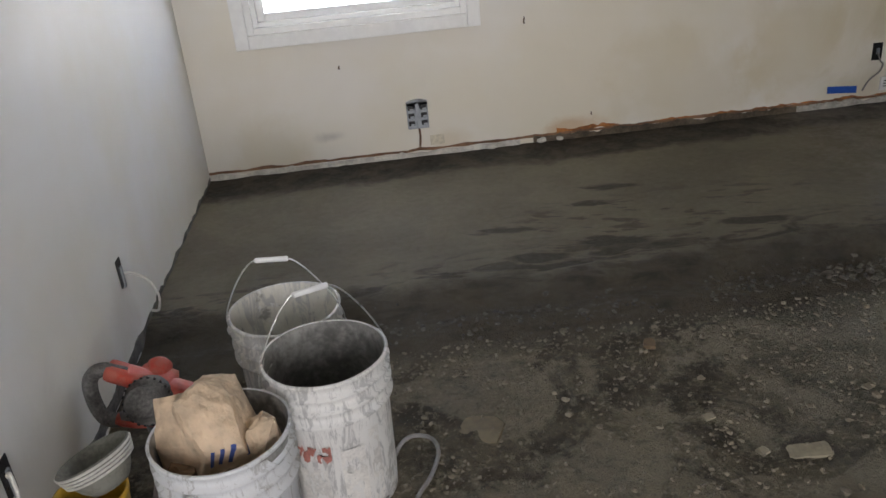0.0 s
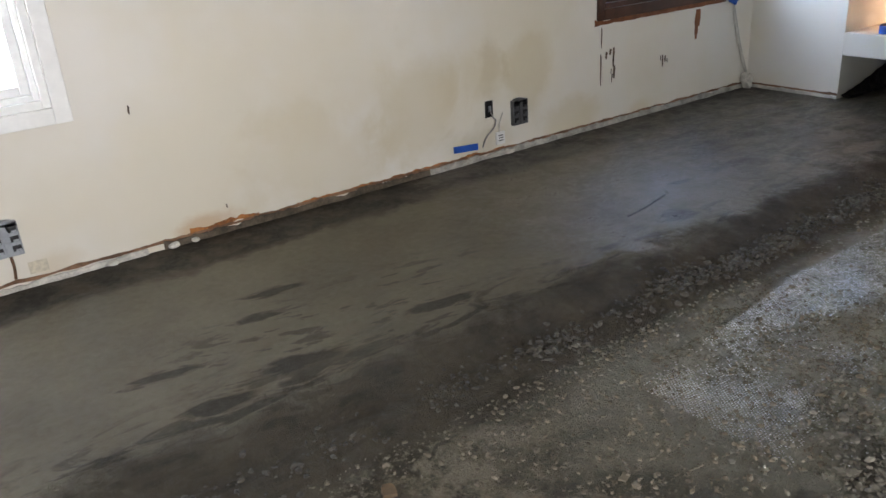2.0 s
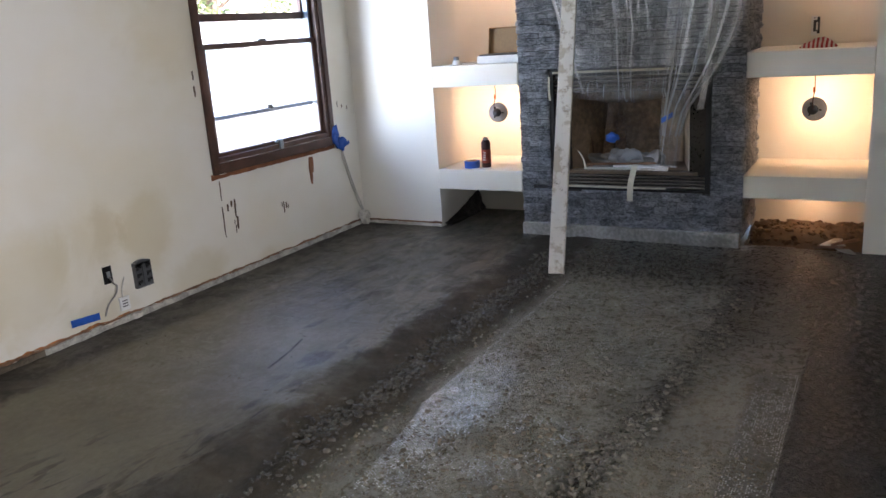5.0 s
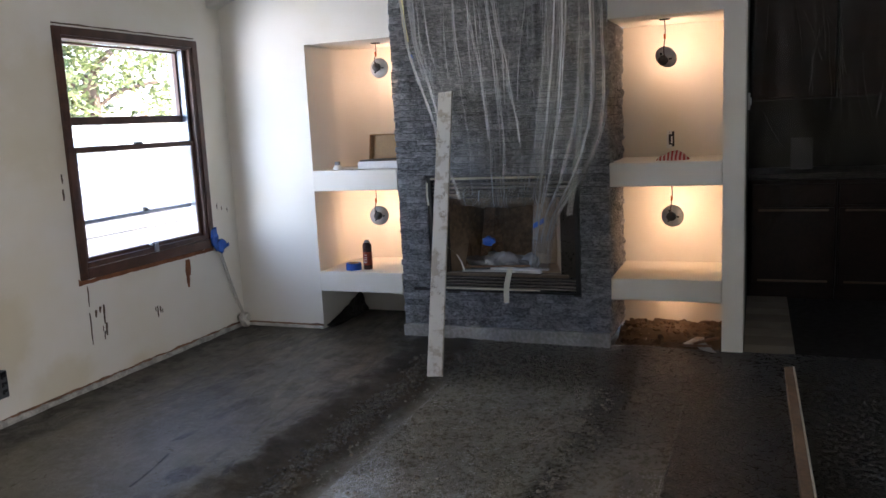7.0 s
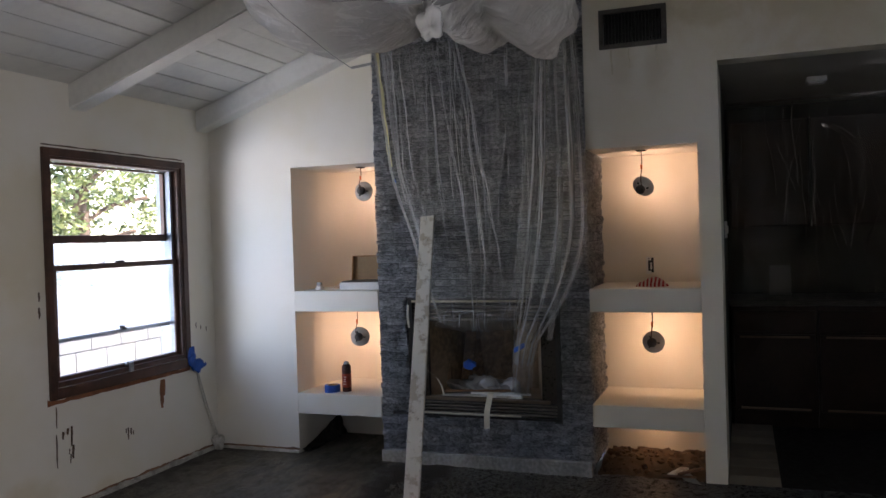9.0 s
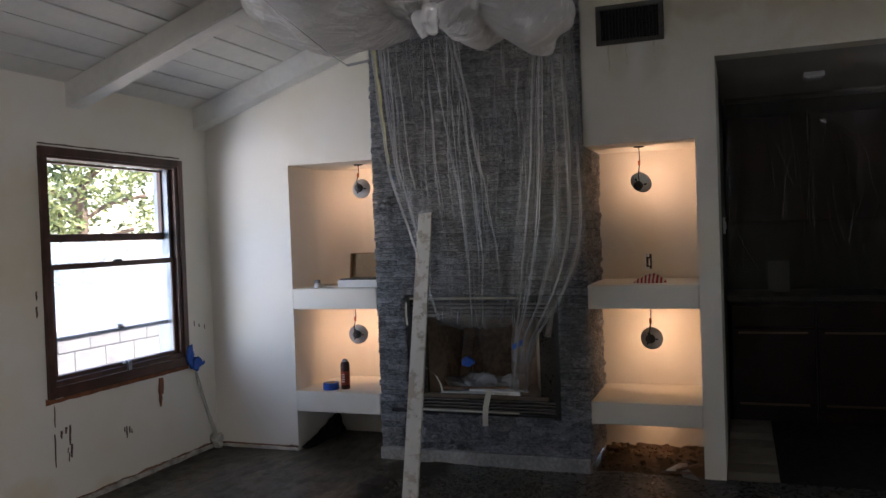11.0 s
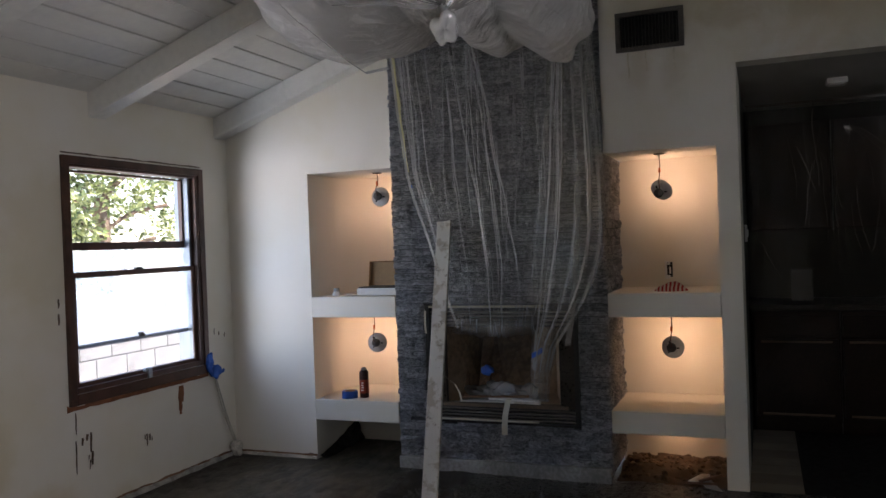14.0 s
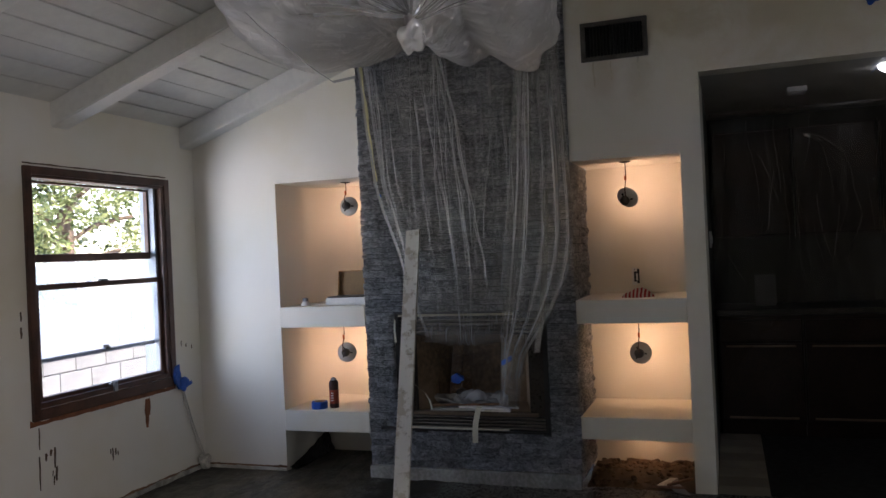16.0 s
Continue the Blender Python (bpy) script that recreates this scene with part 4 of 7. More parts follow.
part("screen_bar", put_in(boxes((4.30, 5.25, 0.050, 0.062, 0.905, 0.930), bevel=0.003), M2), alu, win2)
part("sash_latch", put_in(boxes((4.76, 4.80, 0.0, 0.02, 0.93, 0.942), (4.77, 4.785, 0.0, 0.03, 0.94, 0.955), bevel=0.002), M2), black_metal, win2)
part("sash_lock", put_in(boxes((4.775, 4.835, -0.01, 0.012, 0.715, 0.735), (4.79, 4.82, -0.024, -0.01, 0.675, 0.73), bevel=0.003), M2), grey_metal, win2)
part("meeting_latch", put_in(boxes((4.74, 4.80, -0.002, 0.02, 1.335, 1.347), bevel=0.003), M2), black_metal, win2)
for z0, z1, y, g in ((0.93, 1.30, 0.055, dusty_glass), (1.335, 1.456, 0.075, dusty_glass), (0.727, 1.305, 0.028, clear_glass)):
    ob = part("pane", put_in(boxes((4.29, 5.26, y, y + 0.003, z0, z1)), M2), g, win2)
    ob.visible_shadow = False

# ---- kitchen beyond the opening ----
KX = 7.75
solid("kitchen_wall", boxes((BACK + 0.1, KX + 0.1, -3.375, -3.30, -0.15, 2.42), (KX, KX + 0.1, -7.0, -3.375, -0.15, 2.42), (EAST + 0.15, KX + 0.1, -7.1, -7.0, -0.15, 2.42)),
      kitchen_dim_paint, "plain kitchen walls, coloured near black for shade", "wall")
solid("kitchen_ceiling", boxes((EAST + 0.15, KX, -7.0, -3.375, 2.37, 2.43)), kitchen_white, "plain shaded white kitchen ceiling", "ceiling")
solid("kitchen_floor", boxes((EAST + 0.02, KX, -7.0, -3.66, -0.15, -0.028)), kitchen_dark, "dark kitchen floor", "floor")
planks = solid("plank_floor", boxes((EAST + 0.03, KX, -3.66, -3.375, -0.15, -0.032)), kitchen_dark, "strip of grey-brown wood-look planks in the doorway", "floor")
plank_mats = [plain("grey_oak_plank", (0.27 * s, 0.23 * s, 0.18 * s), 0.5, vary=0.25, scale=12) for s in (1.0, 0.8, 1.15)]
for i in range(8):
    a = EAST + 0.034 + i * 0.19
    part("plank", boxes((a, a + 0.186, -3.655, -3.379, -0.031, -0.014), bevel=0.002), plank_mats[i % 3], planks)


cabinet_edge = plain("pale_cabinet_edge", (0.17, 0.11, 0.07), 0.5)


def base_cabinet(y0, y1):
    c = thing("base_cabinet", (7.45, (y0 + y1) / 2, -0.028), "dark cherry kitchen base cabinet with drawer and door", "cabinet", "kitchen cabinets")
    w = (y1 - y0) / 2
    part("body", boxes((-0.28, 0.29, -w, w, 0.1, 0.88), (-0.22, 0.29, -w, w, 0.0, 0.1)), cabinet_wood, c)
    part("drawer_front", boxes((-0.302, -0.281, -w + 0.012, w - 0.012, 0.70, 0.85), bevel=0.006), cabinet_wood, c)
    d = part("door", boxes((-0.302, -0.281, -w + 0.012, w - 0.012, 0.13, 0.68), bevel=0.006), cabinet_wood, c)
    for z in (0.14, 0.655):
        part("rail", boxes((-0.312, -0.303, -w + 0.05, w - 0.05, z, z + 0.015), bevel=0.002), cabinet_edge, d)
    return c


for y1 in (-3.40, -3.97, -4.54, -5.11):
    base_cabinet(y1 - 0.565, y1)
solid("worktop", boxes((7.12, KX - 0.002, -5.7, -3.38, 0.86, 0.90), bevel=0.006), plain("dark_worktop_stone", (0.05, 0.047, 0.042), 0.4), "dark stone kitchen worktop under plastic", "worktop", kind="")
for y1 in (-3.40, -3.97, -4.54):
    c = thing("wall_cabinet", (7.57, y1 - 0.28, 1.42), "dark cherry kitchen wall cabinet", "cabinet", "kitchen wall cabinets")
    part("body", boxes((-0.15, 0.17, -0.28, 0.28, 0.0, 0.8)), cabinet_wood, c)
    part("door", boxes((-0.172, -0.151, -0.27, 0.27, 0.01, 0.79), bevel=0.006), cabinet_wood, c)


def pl(v, table):
    """A value on a bent line of (v, value) pairs."""
    for (a, p), (b, q) in zip(table, table[1:]):
        if v <= b:
            return p + (q - p) * (v - a) / (b - a)
    return table[-1][1]


HEM = ((0.0, 0.31), (0.10, 0.58), (0.19, 0.75), (0.29, 0.87), (0.6, 0.88), (1.0, 0.86))


def drape(u, v):
    y = -3.40 - 1.7 * u
    z = 2.295 - (2.295 - pl(u, HEM)) * v + 0.012 * n3(u * 30, 3, v * 2) * v
    fold = 0.045 * math.sin(u * 40 + 5 * n3(u * 5, v * 2)) * (0.15 + v * 0.85) + 0.05 * n3(u * 7, v * 3, 4) + 0.02 * n3(u * 19, v * 5, 8)
    return (7.02 + fold + 0.03 * ease(0.15, 0.3, v), y + 0.035 * n3(u * 9, v * 5, 2), z)


cover = thing("kitchen_dust_sheet", (7.02, -4.2, 0.3), "clear plastic sheet hung over kitchen cabinets", "plastic sheet")
MK = Matrix.Translation((-7.02, 4.2, -0.3))


def hung(bm):
    bmesh.ops.transform(bm, matrix=MK, verts=bm.verts)
    return bm


part("sheet", hung(surface(110, 50, drape)), poly_dark, cover, "", True)
part("taped_hem", hung(strip([(6.985, -3.40 - 1.7 * i / 24, 2.296 + 0.004 * n3(i, 4, 2)) for i in range(25)], 0.018, 0.001)), poly_dark, cover, "taped upper hem")
rng = random.Random(29)
for k in range(24):
    u0, v0 = rng.uniform(0.03, 0.75), rng.uniform(0.0, 0.55)
    u1, v1 = u0 + rng.uniform(-0.07, 0.07), v0 + rng.uniform(0.15, 0.42)
    pts = [Vector(drape(u0 + (u1 - u0) * t / 9, v0 + (v1 - v0) * t / 9)) - Vector((0.008, 0, 0)) for t in range(10)]
    part("crease", hung(strip(pts, rng.uniform(0.003, 0.010), 0.0006, (0, 1, 0))), poly_dark, cover)
for k in range(3):
    pts = [Vector(drape(0.36 + 0.16 * t / 9, 0.13 + 0.05 * k * t / 9 + 0.10 * (t / 9) ** 2)) - Vector((0.012, 0, 0)) for t in range(10)]
    part("bunched_fold", hung(strip(pts, 0.03 - 0.008 * k, 0.0008, (0, 0.5, 1))), poly_dark, cover)
# white paper coloured dark grey to look shaded
solid("paper_notice", boxes((7.095, 7.10, -3.80, -3.66, 0.93, 1.15)), plain("paper_greyed_for_shade", (0.09, 0.09, 0.085), 0.8), "white sheet of paper behind the kitchen plastic", "paper", kind="")
lamp = thing("ceiling_downlight", (6.61, -3.95, 2.37), "small square white kitchen ceiling fixture, unlit", "light fixture")
part("housing", boxes((-0.06, 0.06, -0.06, 0.06, -0.035, 0.0), bevel=0.008), grey_plastic, lamp)
part("lens", boxes((-0.045, 0.045, -0.045, 0.045, -0.042, -0.036), bevel=0.003), white_plastic, lamp)
switch = thing("light_switch", (6.60, -3.377, 1.36), "white wall switch plate on the kitchen wall", "switch")
part("plate", boxes((-0.06, 0.06, -0.014, 0.0, 0.0, 0.11), bevel=0.003), white_plastic, switch)
part("rocker", boxes((-0.016, 0.016, -0.022, -0.014, 0.03, 0.08), bevel=0.003), white_plastic, switch)

# ---- niches: hanging lamps and things on the shelves ----
warm = glow("warm_lamp_face", (1.0, 0.65, 0.40), 2.5)


def niche_lamp(y, z, top, turn, tip, watts):
    c = thing("hanging_downlight", (5.93, y, z), "round grey recessed downlight hanging loose by its wire", "lamp", "niche lamps")
    m = pose(0, 0, 0, 0, 90 + tip, turn)
    part("trim_ring", lathe([(0.0, -0.030), (0.022, -0.030), (0.024, -0.012), (0.036, -0.010), (0.050, 0.0), (0.066, 0.008), (0.067, 0.012), (0.052, 0.012)], 36), grey_plastic, c, "grey cone-shaped trim", True, m)
    part("driver_cap", lathe([(0.0, -0.052), (0.006, -0.052), (0.007, -0.048), (0.024, -0.048), (0.027, -0.044), (0.028, -0.026)], 28), cap_grey, c, "dark driver cap", True, m)
    part("diffuser", lathe([(0.0, 0.010), (0.052, 0.010), (0.052, 0.0115)], 30), warm, c, "lit warm diffuser", False, m)
    for a in (0.6, 2.7, 4.8):
        part("spring_clip", boxes((0.028, 0.042, -0.004, 0.004, -0.016, -0.004), bevel=0.001), black_metal, c, "", False, m @ pose(0, 0, 0, 0, 0, math.degrees(a)))
    part("wire", tube([(-0.045, 0, 0.0), (-0.05, 0.004, 0.05), (-0.03, -0.002, (top - z) * 0.6), (-0.03, 0.0, top - z)], 0.0028, 6), wire_dark, c, "thin supply wire")
    part("wire_nut", lathe([(0.0, -0.016), (0.006, -0.014), (0.007, 0.012), (0.0, 0.016)], 12), wire_nut, c, "orange wire nut", True, Matrix.Translation((-0.035, 0, (top - z) * 0.55)))
    part("ceiling_collar", lathe([(0.03, -0.004), (0.034, 0.0), (0.0, 0.0)], 20), black_metal, c, "", False, Matrix.Translation((-0.03, 0, top - z - 0.0005)))
    lit = new("niche_light", bpy.data.lights.new("niche_light", "AREA"))
    lit.data.shape, lit.data.size = "DISK", 0.09
    lit.data.energy, lit.data.color = watts, (1.0, 0.65, 0.44)
    lit.matrix_world = Matrix.Translation((5.93, y, z)) @ m @ Matrix.Translation((0, 0, 0.02)) @ pose(0, 0, 0, 180, 0, 0)


cap_grey = plain("dark_grey_driver_plastic", (0.075, 0.072, 0.068), 0.5, vary=0.25, scale=40)
wire_dark = plain("brown_lamp_wire", (0.12, 0.06, 0.04), 0.5, vary=0.2)
wire_nut = plain("orange_wire_nut", (0.6, 0.14, 0.03), 0.4, vary=0.1)
niche_lamp(-1.052, 1.757, 1.919, 0, 4, LAMP)
niche_lamp(-0.990, 0.755, 0.954, 14, 4, LAMP)
niche_lamp(-2.925, 1.690, 1.909, -20, -28, LAMP)
niche_lamp(-2.962, 0.748, 0.954, -6, 2, LAMP)

# no fixture shows here; lamp added for the warm glow on the dirt
puck = thing("unseen_puck", (6.12, -2.95, 0.277), "unseen small round lamp added under the niche shelf", "lamp")
part("rim", lathe([(0.0, 0.0), (0.04, 0.0), (0.042, -0.010), (0.034, -0.012)], 24), grey_plastic, puck, "", True)
part("diffuser", lathe([(0.0, -0.011), (0.034, -0.011)], 24), warm, puck)
lit = new("unseen_puck_glow", bpy.data.lights.new("unseen_puck_glow", "AREA"))
lit.data.shape, lit.data.size, lit.data.energy, lit.data.color = "DISK", 0.06, LAMP * 0.27, (1.0, 0.55, 0.26)
lit.matrix_world = pose(6.12, -2.95, 0.262)

SH2, SH1 = 1.0925, 0.4065
# upper left: open carton and a lamp holder
carton = thing("carton", (5.86, -1.09, SH2), "open white carton with a brown cardboard lid", "box", rz=2)
part("tray", boxes((-0.11, 0.11, -0.16, 0.15, 0.0, 0.048), bevel=0.003), white_plastic, carton)
part("insert", boxes((-0.10, 0.10, -0.15, 0.14, 0.048, 0.056), bevel=0.002), black_plastic, carton, "dark packed contents")
bm = bmesh.new()
box(bm, 0.0, 0.004, -0.16, 0.15, 0.0, 0.17, 0.001)
box(bm, -0.03, 0.0, 0.146, 0.15, 0.0, 0.17, 0.001)
box(bm, -0.03, 0.0, -0.16, 0.146, 0.166, 0.17, 0.001)
part("lid", bm, cardboard, carton, "brown cardboard lid folded up", False, pose(0.112, 0, 0.05, 0, 10, 0))
holder = thing("lamp_holder", (5.75, -0.79, SH2), "small white and silver lamp holder", "lamp holder")
part("cone", lathe([(0.034, 0.0), (0.034, 0.006), (0.02, 0.03), (0.0, 0.03)], 28, False), white_plastic, holder, "", True)
part("cap", lathe([(0.019, 0.03), (0.019, 0.052), (0.0, 0.054)], 24), grey_metal, holder, "ribbed silver cap", True)
part("lead", tube([(0.02, -0.02, 0.012), (0.03, -0.06, 0.006), (0.03, -0.11, 0.004), (0.06, -0.14, 0.003)], 0.003), cord_white, holder)

# lower left: tape roll and spray can
roll = thing("tape_roll", (5.74, -0.868, SH1), "roll of bright blue masking tape", "tape")
part("tape", lathe([(0.036, 0.0), (0.052, 0.0), (0.053, 0.002), (0.053, 0.044), (0.052, 0.046), (0.036, 0.046)], 40), blue_tape, roll, "", True)
part("paper_core", lathe([(0.036, 0.0), (0.034, 0.0), (0.034, 0.046), (0.036, 0.046)], 40), cardboard, roll, "brown card core", True)
can = thing("spray_can", (5.77, -0.962, SH1), "dark red and black foam spray can", "spray can")
part("body", lathe([(0.0, 0.0), (0.029, 0.0), (0.031, 0.004), (0.031, 0.165), (0.028, 0.175), (0.020, 0.184)], 32), can_dark, can, "", True)
part("printed_band", lathe([(0.0314, 0.03), (0.0316, 0.032), (0.0316, 0.12), (0.0314, 0.122)], 32), can_red, can, "dull red printed wrap", True)
part("dome", lathe([(0.020, 0.184), (0.018, 0.196), (0.010, 0.202), (0.0, 0.203)], 24), grey_metal, can, "grey valve dome", True)
for k in range(4):
    part("print_bar", boxes((-0.0325, -0.0318, -0.012, 0.012 - 0.003 * k, 0.05 + k * 0.016, 0.056 + k * 0.016)), label_white, can)

# upper right: outlet box in the back wall and a striped cloth
sock = thing("outlet_box", (BACK - 0.004, -2.922, 1.145), "open white outlet bracket on the niche wall", "outlet")
part("recess", boxes((-0.003, 0.002, -0.024, 0.016, 0.010, 0.105), bevel=0.001), black_plastic, sock, "dark box opening")
part("bracket", boxes((-0.012, -0.0032, -0.010, 0.022, 0.0, 0.022), (-0.012, -0.0032, -0.010, 0.022, 0.088, 0.112), (-0.012, -0.0032, 0.010, 0.022, 0.022, 0.088), (-0.012, -0.0032, -0.014, -0.004, 0.030, 0.075), bevel=0.003), white_plastic, sock)
part("screw", lathe([(0.0, -0.004), (0.005, -0.004), (0.005, 0.0)], 12), grey_metal, sock, "", True, pose(-0.013, 0.004, 0.1, 0, 90, 0))
cloth = thing("striped_cloth", (5.83, -2.975, SH2), "small crumpled red and white striped cloth", "cloth")


def striped():
    k = Mat("red_white_stripe", 0.9)
    w = k.node("ShaderNodeTexWave", Vector=k.scaled(k.where(), (1, 1, 0.3)), Scale=14.0, Distortion=1.5)
    w.bands_direction = "Y"
    k.color(k.mix(k.band(w.outputs["Fac"], 0.45, 0.55), (0.32, 0.02, 0.02), (0.55, 0.45, 0.4)))
    return k.m


def cloth_form(u, v):
    a = u * 2 * math.pi
    r = 0.35 + 0.65 * v
    h = 0.05 * (1 - v) ** 0.5 + 0.018 * n3(math.cos(a) * 3, math.sin(a) * 3, v * 3) * (1 - v * v)
    return (0.05 * r * v * 1.4 * math.cos(a), 0.10 * v * (1 + 0.2 * n3(a, 3, 1)) * math.sin(a) - 0.02 * (1 - v), max(0.001, h))


part("cloth", surface(36, 12, cloth_form, False), striped(), cloth, "", True)

# nook floors under the shelves
solid("niche_base", boxes((EAST + 0.02, BACK + 0.1, -3.30, -1.275, -0.2, -0.051)), cement_skin, "rough base under the niche and chimney", "floor")
solid("niche_floor", boxes((EAST + 0.02, BACK, -1.27, -0.651, -0.15, -0.001)), floor_mat, "grey concrete floor of the wall nook", "floor")
bm = surface(30, 30, lambda u, v: (EAST - 0.02 + 0.64 * u, -3.258 + 0.625 * v, -0.035 + 0.045 * ease(0.2, 0.6, u) + 0.035 * n3(u * 6, v * 6, 3) + 0.02 * n3(u * 19, v * 19, 1)), False)
solid("dirt_bed", bm, dirt_mat, "bare brown dirt dug out under the niche", "dirt", kind="stuff", smooth=True)
rng = random.Random(4)
clods = [(EAST + 0.58 * a, -3.25 + 0.6 * rng.random(), -0.035 + 0.045 * ease(0.2, 0.6, a) + 0.008, rng.uniform(0.006, 0.024)) for a in (rng.random() for _ in range(220))]
tagged(rubble("dirt_clods", dirt_mat, clods), "loose brown dirt clods under the niche", "dirt", "", "stuff")
for k, (x, y, z, rz, tilt, l) in enumerate(((5.72, -3.11, -0.005, 58, 14, 0.19), (5.68, -3.18, -0.015, 25, -8, 0.20), (5.77, -3.17, 0.015, 115, 14, 0.15), (5.80, -3.10, 0.0, 150, 8, 0.13))):
    bm = bmesh.new()
    box(bm, -l / 2, l / 2, -0.028, 0.028, 0.0, 0.014, 0.003, pose(0, 0, 0, tilt, tilt * 0.7, 0))
    for v in bm.verts:
        v.co += Vector((0.006 * n3(v.co.x * 40, k, 1), 0.006 * n3(v.co.y * 40, k, 5), 0))
    tagged(part("broken_board", bm, (sill_wood, mdf, sill_wood, timber)[k], None, "", False, pose(x, y, z, 0, 0, rz)), "broken piece of pale board on the dirt", "debris", "broken boards")


def black_form(u, v):
    x = EAST + 0.01 + 0.55 * u
    return (x, -0.665 - 0.05 * v - 0.03 * n3(u * 7, v * 4, 2) * v, 0.003 + (0.02 + 0.14 * u ** 1.3 + 0.02 * n3(u * 9, 2, 2)) * (1 - v))


solid("black_sheet_scrap", surface(30, 8, black_form), black_sheet, "crumpled scrap of black plastic sheet", "plastic sheet", kind="", smooth=True)

# ---- chimney: draped plastic, board, tape and rubbish ----


LEFT = ((0.0, -1.34), (0.45, -1.43), (0.8, -1.62), (1.0, -1.73))
RIGHT = ((0.0, -2.45), (0.5, -2.42), (0.8, -2.33), (1.0, -2.24))


def front_sheet(u, v):
    y = pl(v, LEFT) * (1 - u) + pl(v, RIGHT) * u
    belly = 0.03 + 0.05 * ease(0.75, 0.95, v)
    fold = 0.012 * math.sin(u * 70 + 5 * n3(u * 4, v * 1.2)) * (0.3 + 0.7 * n3(u * 3, v * 2, 7)) + 0.03 * n3(u * 6, v * 1.5, 3)
    z = 2.62 - 1.72 * v - 0.03 * math.sin(math.pi * u) * v + 0.01 * n3(u * 12, 1, v * 3)
    return (FACE - belly - 0.02 + fold - 0.02 * ease(0.93, 1.0, v), y + 0.01 * n3(u * 10, v * 6, 2), z)


dust = thing("plastic_dust_sheet", (5.56, -1.95, 0.9), "clear plastic dust sheet draped over the stone chimney", "plastic sheet")
MD = Matrix.Translation((-5.56, 1.95, -0.9))
part("front_sheet", put_in(surface(150, 90, front_sheet), MD), poly, dust, "", True)


def rolled_edge(u, v):
    a = v * 2 * math.pi
    y = -1.70 - 0.55 * u
    r = 0.055 + 0.018 * n3(u * 8, math.cos(a) * 2, math.sin(a) * 2)
    return (FACE - 0.075 + r * 0.9 * math.cos(a), y, 0.93 - 0.03 * math.sin(math.pi * u) + r * math.sin(a))


part("rolled_hem", put_in(surface(50, 16, rolled_edge), MD), poly, dust, "bunched lower hem", True)
G_IN = ((0.0, -2.36), (0.38, -2.30), (0.66, -2.21), (0.8, -2.20), (1.0, -2.17))
G_OUT = ((0.0, -2.61), (0.3, -2.64), (0.52, -2.655), (0.63, -2.625), (0.76, -2.50), (0.84, -2.36), (0.92, -2.31), (1.0, -2.29))


def gathered(u, v):
    y = pl(v, G_IN) * (1 - u) + pl(v, G_OUT) * u
    w = u + 0.05 * n3(u * 3, v * 1.6, 5)
    pleat = (0.026 * math.sin(w * 13 + 9 * n3(w * 2.5, v * 1.5)) + 0.006 * math.sin(w * 41 + 16 * n3(w * 4, v * 2.4, 3)) + 0.012 * n3(w * 6, v * 7, 11)) * (1 - 0.4 * ease(0.7, 1.0, v)) + 0.03 * n3(u * 5, v * 2.4, 6)
    return (FACE - 0.08 + pleat - 0.05 * math.sin(math.pi * u) + 0.02 * v, y, 2.62 - 2.14 * v + 0.015 * n3(u * 8, v, 3))


part("gathered_fold", put_in(surface(120, 80, gathered), MD), poly_dense, dust, "pleated bunch of plastic hanging to the hearth", True)
part("crease", put_in(strip([(5.555, -2.50 + 0.09 * t * t, 1.75 - 0.95 * t + 0.0) for t in (0, 0.15, 0.3, 0.45, 0.6, 0.75, 0.9, 1.0)], 0.035, 0.001, (0, 1, 0)), MD), poly_dense, dust)
part("blue_patch", put_in(strip([(5.53, -2.20, 0.74), (5.528, -2.23, 0.755), (5.53, -2.265, 0.775)], 0.03, 0.001), MD), blue_tape, dust, "scrap of blue tape")
part("blue_tab", put_in(strip([(5.57, -1.445, 1.795), (5.568, -1.455, 1.775)], 0.016, 0.001, (0, 1, 0.2)), MD), blue_tape, dust, "scrap of blue tape")
part("sheet_edge", put_in(strip([(FACE - 0.075, pl(i / 16, LEFT) - 0.004 * math.sin(i * 1.3), 2.62 - 1.72 * i / 16) for i in range(17)], 0.016, 0.001, (0, 1, 0.15)), MD), poly_crease, dust)
rng = random.Random(3)
# creases fan out from where the sheet is gathered at the top
for k in range(46):
    top = (0.06, 0.10, 0.36, 0.46, 0.50, 0.85)[k % 6] + rng.uniform(-0.04, 0.04)
    u1 = min(0.97, max(0.03, top + rng.gauss(0.05, 0.2)))
    v0 = rng.uniform(0.0, 0.5) if k % 3 else 0.0
    v1 = min(0.97, v0 + rng.uniform(0.18, 0.8))
    pts = []
    for i in range(13):
        v = v0 + (v1 - v0) * i / 12
        q = Vector(front_sheet(top + (u1 - top) * v, v))
        pts.append((q[0] - 0.010 - 0.010 * math.sin(math.pi * i / 12), q[1] + 0.004 * math.sin(i * 0.6 + k), q[2]))
    part("crease", put_in(strip(pts, rng.uniform(0.0015, 0.0055) * (1.6 if k % 9 == 0 else 1), 0.0006, (0, 1, rng.uniform(-0.1, 0.1))), MD), poly_crease, dust)
# short milky flecks stand for glints on the sheet
for k in range(34):
    u, v, a = rng.uniform(0.05, 0.95), rng.uniform(0.04, 0.98), rng.uniform(-0.5, 0.5)
    q, l = Vector(front_sheet(u, v)), rng.uniform(0.012, 0.05)
    part("glint_fleck", put_in(strip([(q[0] - 0.014, q[1] + a * l * t, q[2] - l * t) for t in (0, 0.4, 0.7, 1)], rng.uniform(0.003, 0.008), 0.0006, (0, 1, 0.1)), MD), poly_crease, dust)
